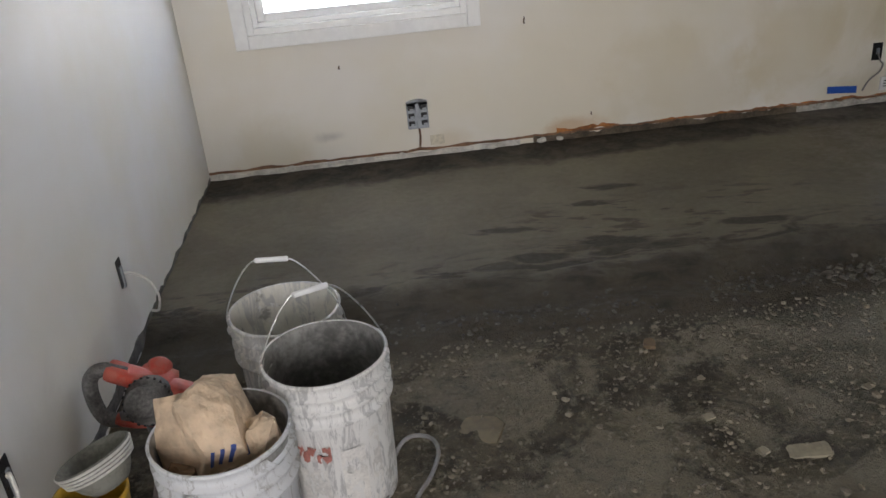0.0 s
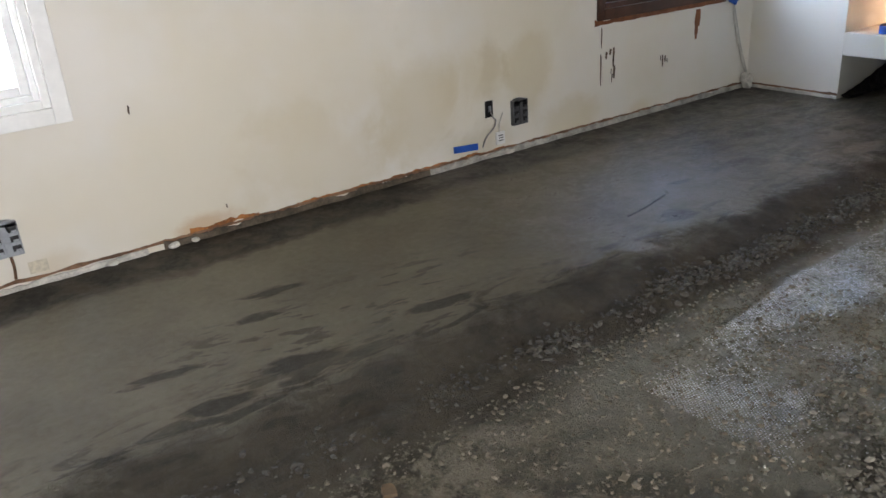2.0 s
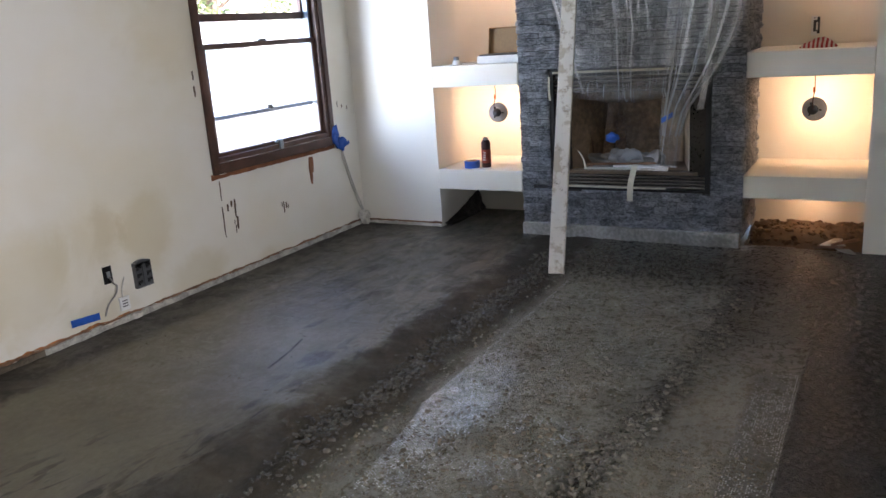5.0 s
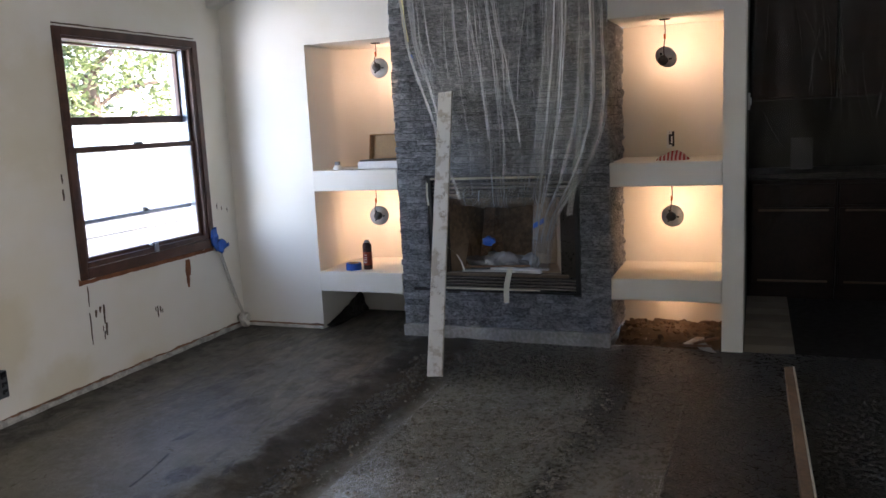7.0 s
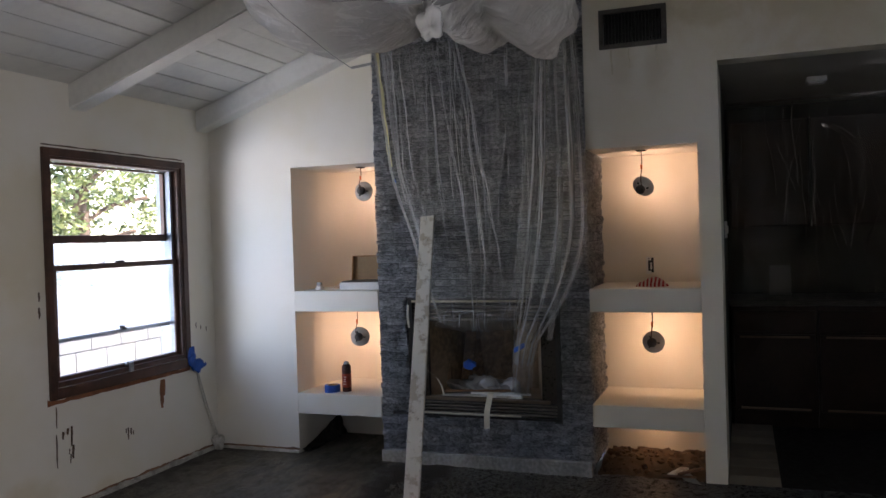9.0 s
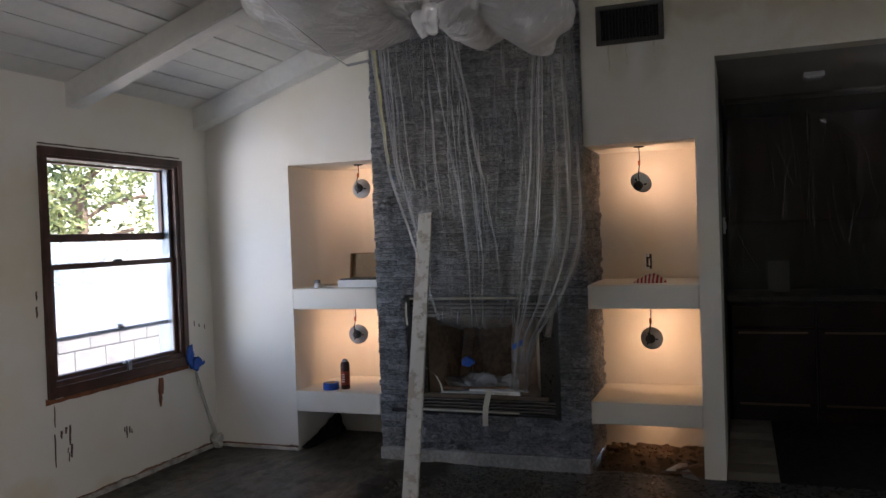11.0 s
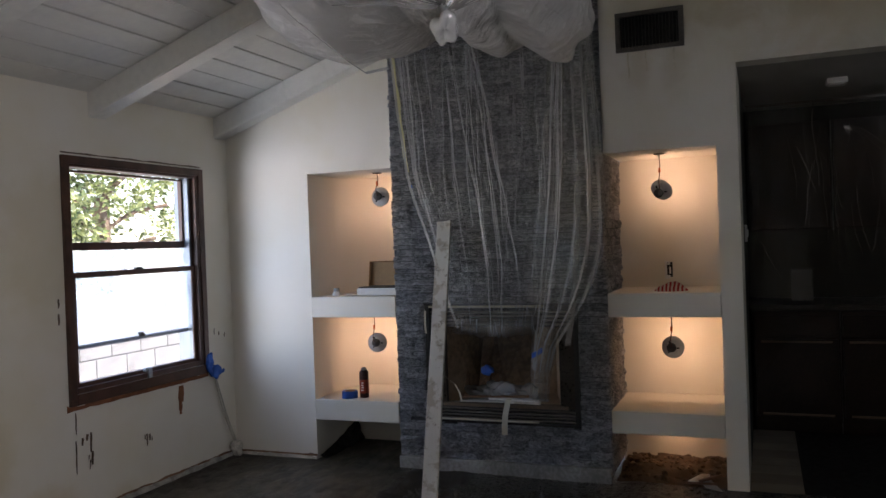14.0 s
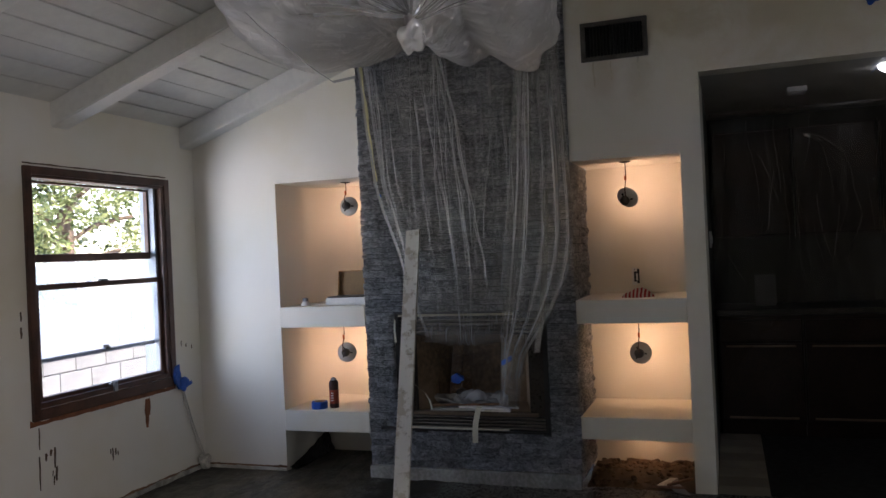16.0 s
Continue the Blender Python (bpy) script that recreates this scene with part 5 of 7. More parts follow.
for k in range(6):
    u0 = rng.uniform(0.03, 0.97)
    pts = [gathered(u0 + 0.03 * math.sin(3 * i / 14), 0.02 + 0.9 * i / 14) for i in range(15)]
    part("crease", put_in(strip([(q[0] - 0.006, q[1], q[2]) for q in pts], rng.uniform(0.004, 0.012), 0.0006, (0, 1, 0)), MD), poly_crease, dust)
tagged(part("yellow_tape", strip([(FACE - 0.045 - 0.004 * math.sin(k), -1.345 - 0.006 * k - 0.004 * math.sin(k * 1.7), 2.62 - 0.062 * k) for k in range(13)], 0.022, 0.001, (0, 1, 0.1)), yellow_tape),
            "strip of yellow tape holding the plastic edge", "tape")

# board leaning on the chimney
foot, head = Vector((4.815, -1.812, 0.008)), Vector((5.585, -1.657, 1.555))
axis = (head - foot)
board = thing("leaning_board", tuple(foot), "pale paint-splashed timber board leaning on the chimney", "board")
side = Vector((0, 1, 0)) - axis.normalized() * axis.normalized().y
side.normalize()
nrm = side.cross(axis.normalized())
m = Matrix((( side.x, nrm.x, axis.normalized().x), (side.y, nrm.y, axis.normalized().y), (side.z, nrm.z, axis.normalized().z))).to_4x4()
bm = bmesh.new()
box(bm, -0.044, 0.044, -0.010, 0.010, 0.0, axis.length, 0.003)
part("plank", bm, timber, board, "", False, m)

rail = thing("screed_rail", (4.0, -3.615, -0.03), "long brown wooden screed rail lying on the floor", "screed rail", rz=0.5)
part("rail", boxes((-1.5, 1.375, -0.026, 0.016, 0.0, 0.045), bevel=0.004), plain("weathered_rail_wood", (0.24, 0.15, 0.09), 0.7, vary=0.3), rail)
part("pale_edge", boxes((-1.5, 1.375, -0.034, -0.0262, 0.0, 0.048), bevel=0.002), paper_strip, rail, "pale painted edge")

# rubbish in the firebox
FZ = IZ0 + 0.017
rng = random.Random(9)
wad_mat = film_material("sooty_polythene_wad", 0.16, 0.20, 0.3, 30, 18, 0.08)
for k in range(5):
    bm = bmesh.new()
    lump(bm, (0, 0, 0.035), (0.06, 0.085, 0.045 + 0.014 * (k % 3)), 3.0 + k, 4, 0.9)
    for v in bm.verts:
        v.co.z = max(0.0, v.co.z + 0.028 * (0.5 - abs(n3(v.co.y * 22, v.co.x * 22, 2 + k))))
    tagged(part("crumpled_plastic", bm, wad_mat, None, "", True, Matrix.Translation((5.83 + 0.03 * math.sin(k * 2.1), -1.76 - 0.075 * k, IZ0 + 0.001))), "crumpled grey plastic wad in the firebox", "plastic", "plastic wads")
for k, (x, y, rz, l, w) in enumerate(((5.70, -1.83, 94, 0.30, 0.03), (5.71, -2.03, 83, 0.34, 0.035), (5.735, -1.90, 100, 0.42, 0.025), (5.69, -2.10, 88, 0.2, 0.03), (5.74, -2.16, 80, 0.16, 0.02))):
    bm = boxes((-l / 2, l / 2, -w / 2, w / 2, 0.0, 0.012), bevel=0.002)
    tagged(part("trim_offcut", bm, (mdf, label_white, sill_wood, timber, mdf)[k], None, "", False, pose(x, y, FZ + 0.012 * (k % 3), 0, 0, rz)), "pale board offcut lying in the fireplace", "offcut", "offcuts")
char_wood = plain("sooty_brown_offcut", (0.24, 0.155, 0.095), 0.8, vary=0.55, scale=20)
for k, (x, y, z, s) in enumerate(((5.80, -1.655, 0.0, 0.36), (5.88, -1.75, 0.0, 0.40), (5.97, -1.83, 0.0, 0.33))):
    bm = bmesh.new()
    box(bm, -0.018, 0.018, -0.036, 0.036, 0.0, s, 0.006)
    tagged(part("firewood_offcut", bm, char_wood, None, "", False, pose(x + 0.06, y, IZ0 + 0.004, (-9, 6, -4)[k], 15, 14 * k)), "upright brown wood offcut in the firebox", "offcut", "offcuts")
bm = bmesh.new()
lump(bm, (0, 0, 0), (0.02, 0.045, 0.03), 7.7, 3, 0.6)
tagged(part("blue_wad", bm, blue_tape, None, "", True, Matrix.Translation((5.80, -1.83, IZ0 + 0.20))), "crumpled wad of blue tape caught in plastic", "tape")


def firebox_sheet(u, v):
    return (5.74 + 0.10 * v + 0.03 * n3(u * 4, v * 3, 2), IY1 - 0.08 - 0.45 * u - 0.08 * v, IZ1 - 0.01 - 0.36 * v + 0.02 * n3(u * 5, v * 4, 8))


tagged(part("firebox_plastic", surface(40, 24, firebox_sheet), poly_dark, None, "", True), "torn clear plastic hanging inside the firebox", "plastic sheet")
tagged(part("paper_tail", strip([(5.645, -2.02, 0.465), (5.615, -2.018, 0.455), (5.605, -2.010, 0.41), (5.598, -2.0, 0.36), (5.60, -1.995, 0.30), (5.604, -1.993, 0.245)], 0.036, 0.001, (0, 1, 0)), paper_strip), "strip of cream masking paper hanging over the grille", "tape")
tagged(part("paper_curl", strip([(5.63, -1.485, 1.0), (5.61, -1.49, 0.93), (5.60, -1.50, 0.86)], 0.014, 0.001, (0, 1, 0.3)), paper_strip), "curl of masking paper at the grille corner", "tape")
tagged(part("paper_twist", strip([(5.60, -1.58, 0.62), (5.61, -1.63, 0.58), (5.63, -1.67, 0.54), (5.65, -1.69, 0.49), (5.66, -1.70, 0.435)], 0.02, 0.001, (0.3, 0.8, 0.5)), paper_strip), "twisted strip of masking paper in the fireplace", "tape")

# vent above the niches
vent = thing("air_vent", (EAST, -2.922, 2.478), "grimy metal air vent with upright slats", "vent")
bm = bmesh.new()
for a in ((-0.016, 0.0, -0.19, 0.19, 0.0, 0.026), (-0.016, 0.0, -0.19, 0.19, 0.20, 0.226), (-0.016, 0.0, -0.19, -0.162, 0.026, 0.20), (-0.016, 0.0, 0.162, 0.19, 0.026, 0.20)):
    box(bm, *a, 0.003)
part("frame", bm, vent_metal, vent)
part("backing", boxes((-0.002, -0.0005, -0.162, 0.162, 0.026, 0.2)), black_plastic, vent)
for i in range(17):
    bm = bmesh.new()
    box(bm, -0.006, 0.006, -0.001, 0.001, 0.026, 0.20, 0, pose(-0.009, -0.152 + i * 0.019, 0, 0, 0, 30))
    part("slat", bm, black_metal, vent)
for i in range(5):
    part("cross_slat", boxes((-0.005, -0.003, -0.162, 0.162, 0.05 + i * 0.032, 0.053 + i * 0.032)), black_metal, vent)
for y, z0, z1, w in ((-2.80, 2.33, 2.475, 0.010), (-2.90, 2.36, 2.475, 0.007), (-3.055, 2.34, 2.475, 0.012)):
    solid("grime_run", strip([(EAST - 0.0006, y + 0.003 * math.sin(i), z1 - (z1 - z0) * i / 6) for i in range(7)], w, 0.0004, (0, 1, 0)), plain("brown_grime", (0.62, 0.57, 0.46), 0.7, vary=0.15), "brown grime run below the vent", "stain")

# ---- wrapped ceiling fan ----
fan = thing("ceiling_fan", (4.02, -2.30, 2.36), "ceiling fan wrapped in cloudy plastic", "ceiling fan")
fan_metal = plain("fan_bronze", (0.12, 0.09, 0.07), 0.4, 0.5)
part("rod", tube([(0, 0, 0.16), (0, 0, 0.45), (0, 0, 0.76)], 0.013, 10), fan_metal, fan)
part("canopy", lathe([(0.0, 0.78), (0.07, 0.78), (0.065, 0.72), (0.02, 0.69)], 28), fan_metal, fan, "", True)
part("motor", lathe([(0.0, 0.02), (0.07, 0.02), (0.11, 0.05), (0.11, 0.13), (0.05, 0.17), (0.0, 0.17)], 32), fan_metal, fan, "", True)
for a in (22, 94, 166, 238, 310):
    part("blade", boxes((0.12, 0.60, -0.062, 0.062, 0.098, 0.106), bevel=0.004), cardboard, fan, "brown wooden blade", False, pose(0, 0, 0, 10, 0, a))
LOBES = ((0.0, 0.37, 0.20, 0.50, 0.45, 0.335), (-0.05, -0.02, 0.12, 0.4, 0.20, 0.20), (-0.05, -0.22, 0.02, 0.34, 0.16, 0.21), (-0.05, -0.46, 0.0, 0.36, 0.155, 0.25), (0.1, 0.0, 0.25, 0.62, 0.55, 0.22))


def bag_radius(d):
    best = 0.05
    for cx, cy, cz, a, b, c in LOBES:
        o = Vector((-cx / a, (0.0 - cy) / b, (0.14 - cz) / c))
        w = Vector((d.x / a, d.y / b, d.z / c))
        p, q, r = w.dot(w), 2 * o.dot(w), o.dot(o) - 1
        k = q * q - 4 * p * r
        if k > 0:
            best = max(best, (-q + math.sqrt(k)) / (2 * p))
    return best


def bag(u, v):
    a, e = u * 2 * math.pi, (v - 0.5) * math.pi * 0.98
    d = Vector((math.cos(e) * math.cos(a), math.cos(e) * math.sin(a), math.sin(e)))
    r = bag_radius(d)
    r *= 1 + 0.07 * n3(d.x * 3.2, d.y * 3.2, d.z * 3.2) + 0.035 * n3(d.x * 9, d.y * 9, d.z * 9) + 0.02 * math.sin(22 * math.atan2(d.y - 0.05, d.z - 0.3) + 4 * n3(d.x * 3, d.y * 3))
    return Vector((0, 0, 0.14)) + d * r


part("plastic_wrap", surface(150, 90, bag), poly_bag, fan, "cloudy plastic wrapped and knotted round the blades", True)
bm = bmesh.new()
lump(bm, (-0.36, -0.144, -0.17), (0.036, 0.038, 0.055), 2.2, 4, 0.9)
part("knot", bm, poly_bag, fan, "white twisted knot in the wrap", True)
rng = random.Random(17)
for k in range(26):
    a, l = k * 0.245 + rng.uniform(-0.1, 0.1), rng.uniform(0.10, 0.30)
    pts = []
    for t in (0.1, 0.35, 0.6, 0.8, 1.0):
        d = Vector((-0.36, -0.144 + 1.5 * l * t * math.cos(a), -0.27 + 0.9 * l * t * abs(math.sin(a)) + 0.10 * t)).normalized()
        r = bag_radius(d) * 1.03 + 0.012
        pts.append(tuple(Vector((0, 0, 0.14)) + d * r))
    part("wrap_crease", strip(pts, rng.uniform(0.003, 0.012), 0.0008, (0.2, math.sin(a), -math.cos(a))), poly_crease, fan)
# milky seam strip also stands for the rim highlight on the wrap
seam = [(-1.49, 2.545), (-1.60, 2.43), (-1.74, 2.313), (-1.85, 2.22), (-1.94, 2.155), (-2.05, 2.165)]
part("wrap_seam", strip([(-0.37, (y + 3.477) * 0.88 - 3.477 + 2.30, (z - 1.423) * 0.88 + 1.423 - 2.36) for y, z in seam], 0.012, 0.001, (0.1, 0.6, 0.8)), poly_crease, fan, "bright folded seam")
part("yellow_tab", strip([(-0.37, -0.20, 0.10), (-0.38, -0.205, 0.06)], 0.04, 0.001, (0, 1, 0)), yellow_tape, fan, "tab of yellow tape")

# glowing dome standing for a kitchen reflection; tape wad high on the wall
glim = thing("kitchen_glint", (6.13, -4.42, 2.37), "small glowing dome standing for a reflection, with blue tape", "lamp")
part("dome", lathe([(0.075, 0.0), (0.07, -0.02), (0.045, -0.04), (0.0, -0.048)], 28), glow("cool_glint_dome", (0.85, 0.93, 1.0), 1.2), glim, "glowing white dome", True)
part("tape_tab", strip([(-0.02, 0.07, -0.005), (-0.03, 0.10, -0.03), (-0.03, 0.12, -0.05)], 0.04, 0.001, (1, 0, 0)), blue_tape, glim, "blue masking tape")
bm = bmesh.new()
lump(bm, (0, 0, 0), (0.012, 0.03, 0.03), 6.1, 3, 0.8)
tagged(part("tape_wad", bm, blue_tape, None, "", True, Matrix.Translation((EAST - 0.012, -4.255, 2.635))), "small wad of dark blue tape on the wall", "tape")

# ---- north and west walls: boxes, cables, tape, stains, broken plaster at the floor ----


def ragged(x0, x1, z_low, z_high, rough, y, thick, seed, n):
    """A broken band along the north wall with an uneven upper and lower edge."""
    bm = bmesh.new()
    rows = []
    for i in range(n + 1):
        x = x0 + (x1 - x0) * i / n
        a = z_low + rough * 0.5 * n3(x * 13, seed, 1)
        b = z_high + rough * (n3(x * 9, seed, 5) + 0.6 * n3(x * 31, seed, 2))
        rows.append([bm.verts.new(p) for p in ((x, y, a), (x, y - thick * (1 + 0.6 * n3(x * 20, seed, 3)), a), (x, y - thick * (1 + 0.5 * n3(x * 25, seed, 7)), max(b, a + 0.002)), (x, y, max(b, a + 0.002)))])
    for p, q in zip(rows, rows[1:]):
        for j in range(4):
            bm.faces.new((p[j], p[(j + 1) % 4], q[(j + 1) % 4], q[j]))
    bm.faces.new(rows[0][::-1]), bm.faces.new(rows[-1])
    return bm


solid("baseboard_gap", ragged(0.0, EAST, 0.026, 0.039, 0.009, 0.001, 0.003, 2.0, 420), sill_wood, "exposed brown sill plate along the wall foot", "trim")
solid("plaster_edge", ragged(0.0, 1.55, -0.02, 0.022, 0.012, 0.0, 0.012, 4.0, 160), plaster_chip, "broken white plaster edge at the floor", "trim")
plaster_grey = plain("cement_smeared_plaster", (0.40, 0.385, 0.34), 0.85, vary=0.4, scale=40, bump=0.5, dist=0.006)
wet_skirt = plain("wet_brown_cement_skirt", (0.10, 0.080, 0.055), 0.85, vary=0.6, scale=30, bump=0.6, dist=0.006)
rust = plain("orange_rust_stain", (0.34, 0.13, 0.035), 0.8, vary=0.5, scale=30)
solid("rust_stain", ragged(1.74, 2.06, 0.034, 0.056, 0.030, 0.0, 0.0016, 21.0, 60), rust, "orange rust stain at the wall foot", "stain")
solid("rust_stain", ragged(2.25, 3.5, 0.036, 0.044, 0.014, 0.0, 0.0014, 25.0, 140), rust, "thin orange rust stain at the wall foot", "stain")
solid("plaster_edge", ragged(1.62, 3.0, -0.02, 0.028, 0.016, 0.0, 0.010, 6.0, 140), wet_skirt, "cement-smeared plaster edge at the floor", "trim")
solid("plaster_edge", ragged(3.0, EAST, -0.02, 0.028, 0.018, 0.0, 0.012, 8.0, 260), plaster_grey, "grey cement-smeared plaster edge at the floor", "trim")
bm = ragged(0.0, 0.65, -0.02, 0.018, 0.012, 0.0, 0.010, 5.0, 70)
bmesh.ops.transform(bm, matrix=pose(EAST, 0, 0, 0, 0, -90), verts=bm.verts)
solid("plaster_edge", bm, plaster_chip, "broken white plaster edge at the floor", "trim")
bm = ragged(0.0, 0.65, 0.020, 0.032, 0.010, 0.0, 0.003, 9.0, 70)
bmesh.ops.transform(bm, matrix=pose(EAST, 0, 0, 0, 0, -90), verts=bm.verts)
solid("baseboard_gap", bm, sill_wood, "exposed brown sill plate along the wall foot", "trim")
bm = ragged(0.0, 2.4, -0.03, 0.012, 0.016, 0.0, 0.004, 3.0, 160)
bmesh.ops.transform(bm, matrix=pose(0, -2.4, 0, 0, 0, 90), verts=bm.verts)
solid("cement_line", bm, dusty_rubber, "dark line along the wall foot", "trim")
for x, w, h in ((1.66, 0.05, 0.03), (1.75, 0.035, 0.025), (0.62, 0.08, 0.02), (1.40, 0.06, 0.022), (3.52, 0.07, 0.03)):
    bm = bmesh.new()
    lump(bm, (0, -0.008, h * 0.4), (w / 2, 0.012, h / 2), x * 3, 2, 0.5)
    tagged(part("plaster_crumb", bm, plaster_chip, None, "", False, pose(x, -0.012, 0.002)), "crumb of white plaster against the wall", "debris", "plaster crumbs")


def gang_box(x, plate, label):
    c = thing("electrical_box", (x, 0.0, 0.147), label, "electrical box", "wall boxes")
    bm = bmesh.new()
    box(bm, -0.052, 0.052, -0.026, 0.0, 0.0, 0.135, 0.004)
    part("plate", bm, plate, c)
    bm = lathe([(0.0, -0.026), (0.05, -0.026), (0.052, -0.022), (0.052, 0.0)], 36)
    bmesh.ops.transform(bm, matrix=pose(0, 0, 0.122, 90, 0, 0) @ Matrix.Diagonal((1, 0.42, -1, 1)), verts=bm.verts)
    for v in bm.verts:
        v.co.y = -abs(v.co.y)
    part("rounded_top", bm, plate, c, "", True)
    for sx in (-0.031, 0.031):
        for k in range(3):
            part("slot", boxes((sx - 0.015, sx + 0.015, -0.0285, -0.0255, 0.018 + k * 0.038, 0.042 + k * 0.038), bevel=0.002), black_plastic, c, "dark empty slot")
            part("tongue", boxes((sx - 0.006, sx + 0.013, -0.033, -0.0287, 0.020 + k * 0.038, 0.028 + k * 0.038), bevel=0.001), plate, c)
    part("centre_bar", boxes((-0.010, 0.010, -0.031, -0.0263, 0.01, 0.125), bevel=0.002), plate, c)
    return c


gang_box(1.048, grey_metal, "grey metal wall box with six open slots")
gang_box(3.606, plain("dark_grey_box", (0.09, 0.095, 0.10), 0.45, 0.3), "dark grey wall box with six open slots")
sw = thing("outlet_recess", (3.406, 0.0, 0.222), "open black outlet recess with a loose grey wire", "outlet")
part("box", boxes((-0.026, 0.026, -0.004, 0.0, 0.0, 0.088), bevel=0.002), black_plastic, sw)
part("tab", boxes((-0.008, 0.010, -0.010, -0.0042, 0.03, 0.062), bevel=0.002), grey_metal, sw)
part("wire", tube([(0.0, -0.008, 0.04), (0.012, -0.02, 0.0), (0.03, -0.018, -0.02), (0.02, -0.012, -0.06), (-0.03, -0.01, -0.10), (-0.06, -0.012, -0.15)], 0.004), cord_grey, sw)
jack = thing("phone_jack", (3.472, 0.0, 0.062), "small white wall jack with dark print", "outlet")
part("plate", boxes((-0.03, 0.03, -0.012, 0.0, 0.0, 0.07), bevel=0.003), white_plastic, jack)
for k in range(3):
    part("print_bar", boxes((-0.016, 0.016, -0.0130, -0.0122, 0.02 + k * 0.014, 0.025 + k * 0.014)), black_plastic, jack)
part("lead", tube([(-0.01, -0.012, 0.07), (-0.005, -0.012, 0.12), (0.02, -0.012, 0.17)], 0.003), cord_white, jack)
tagged(part("tape_strip", strip([(3.160 + 0.02 * i, -0.003 - 0.001 * (i % 2), 0.094 - 0.0016 * i + 0.004 * n3(i, 1)) for i in range(9)], 0.036, 0.0012), blue_tape), "strip of blue masking tape low on the wall", "tape")
tagged(part("wall_lead", tube([(1.05, -0.006, 0.147), (1.052, -0.006, 0.10), (1.046, -0.006, 0.05)], 0.0055, 8), sill_wood), "short brown conduit below the wall box", "conduit")
tagged(part("wall_patch", boxes((1.10, 1.17, -0.002, 0.0, 0.05, 0.10)), plain("yellowed_filler", (0.66, 0.6, 0.46), 0.7)), "yellowed filler patch on the wall", "patch")


def wall_cable(y, z, pts, label):
    c = thing("wall_outlet", (0.0, y, z), label, "outlet")
    part("opening", boxes((0.0, 0.003, -0.022, 0.022, -0.045, 0.045), bevel=0.001), black_plastic, c, "dark open slot")
    part("bracket", boxes((0.003, 0.009, -0.006, 0.008, -0.05, 0.02), bevel=0.002), grey_metal, c)
    part("cable", tube(pts, 0.0042, 8), cord_white, c, "loose white cable")


wall_cable(-1.545, 0.245, [(0.0, 0.0, 0.0), (0.028, 0.03, -0.02), (0.062, 0.045, -0.055), (0.082, 0.045, -0.11), (0.070, 0.05, -0.165), (0.045, 0.06, -0.172)], "open wall slot with a loose white cable")
wall_cable(-2.476, 0.235, [(0.0, 0.0, 0.0), (0.02, -0.02, 0.02), (0.03, -0.04, -0.03), (0.012, -0.05, -0.07)], "open wall slot with a loose white cable")


def run(x, z0, z1, w, mat, seed=0.0):
    n = 10
    bm = bmesh.new()
    rows = []
    for i in range(n + 1):
        t = i / n
        ww = w * (0.55 + 0.45 * math.sin(math.pi * (0.15 + 0.8 * t))) * (1 + 0.35 * n3(t * 5, seed, x * 7))
        xc = x + 0.004 * n3(t * 3, x * 9, seed)
        z = z1 + (z0 - z1) * t
        rows.append((bm.verts.new((xc - ww / 2, -0.0012, z)), bm.verts.new((xc, -0.0030, z)), bm.verts.new((xc + ww / 2, -0.0012, z))))
    for a, b in zip(rows, rows[1:]):
        bm.faces.new((a[0], a[1], b[1], b[0])), bm.faces.new((a[1], a[2], b[2], b[1]))
    solid("stain_run", bm, mat, "dried brown stain run on the wall", "stain", group="stain runs")


for x, z0, z1, w in ((4.240, 0.245, 0.425, 0.010), (4.285, 0.39, 0.432, 0.016), (4.318, 0.41, 0.445, 0.018), (4.345, 0.34, 0.45, 0.016), (4.352, 0.27, 0.345, 0.018), (4.333, 0.25, 0.30, 0.010), (4.326, 0.30, 0.33, 0.008),
                     (4.760, 0.31, 0.34, 0.010), (4.777, 0.27, 0.342, 0.012), (4.800, 0.295, 0.335, 0.014), (4.818, 0.29, 0.315, 0.010), (4.245, 0.46, 0.575, 0.009),
                     (4.16, 1.15, 1.20, 0.012), (4.158, 1.06, 1.12, 0.014), (5.45, 0.86, 0.90, 0.010), (5.50, 0.85, 0.875, 0.012), (5.56, 0.83, 0.862, 0.010), (1.597, 0.59, 0.625, 0.008), (1.92, 0.108, 0.128, 0.006), (0.70, 0.47, 0.49, 0.008)):
    run(x, z0, z1, w, stain_brown, x)
run(5.085, 0.395, 0.575, 0.035, worn_wood, 2.0)
run(5.105, 0.47, 0.575, 0.03, worn_wood, 5.0)
solid("worn_edge", ragged(4.19, 5.37, 0.588, 0.616, 0.014, 0.0, 0.0025, 12.0, 120), worn_wood, "scraped reddish paint edge under the window", "stain")
solid("worn_edge", ragged(4.21, 5.36, 1.984, 1.992, 0.004, 0.0, 0.002, 15.0, 90), stain_brown, "smudged brown paint edge over the window", "stain")

# taped cable at the window corner
tag = thing("taped_cable", (5.40, -0.024, 0.60), "blue tape wad with a pale cable hanging down", "cable")
bm = bmesh.new()
lump(bm, (-0.045, 0.0, 0.07), (0.035, 0.022, 0.06), 3.3, 3, 0.9)
lump(bm, (0.012, -0.008, 0.02), (0.045, 0.020, 0.045), 5.1, 3, 0.9)
part("tape_wad", bm, blue_tape, tag, "crumpled blue tape", True)
part("tape_tail", strip([(0.02, -0.01, 0.02), (0.05, -0.03, 0.01), (0.075, -0.03, 0.02)], 0.022, 0.001, (0, 0.3, 1)), blue_tape, tag, "blue tape tail")
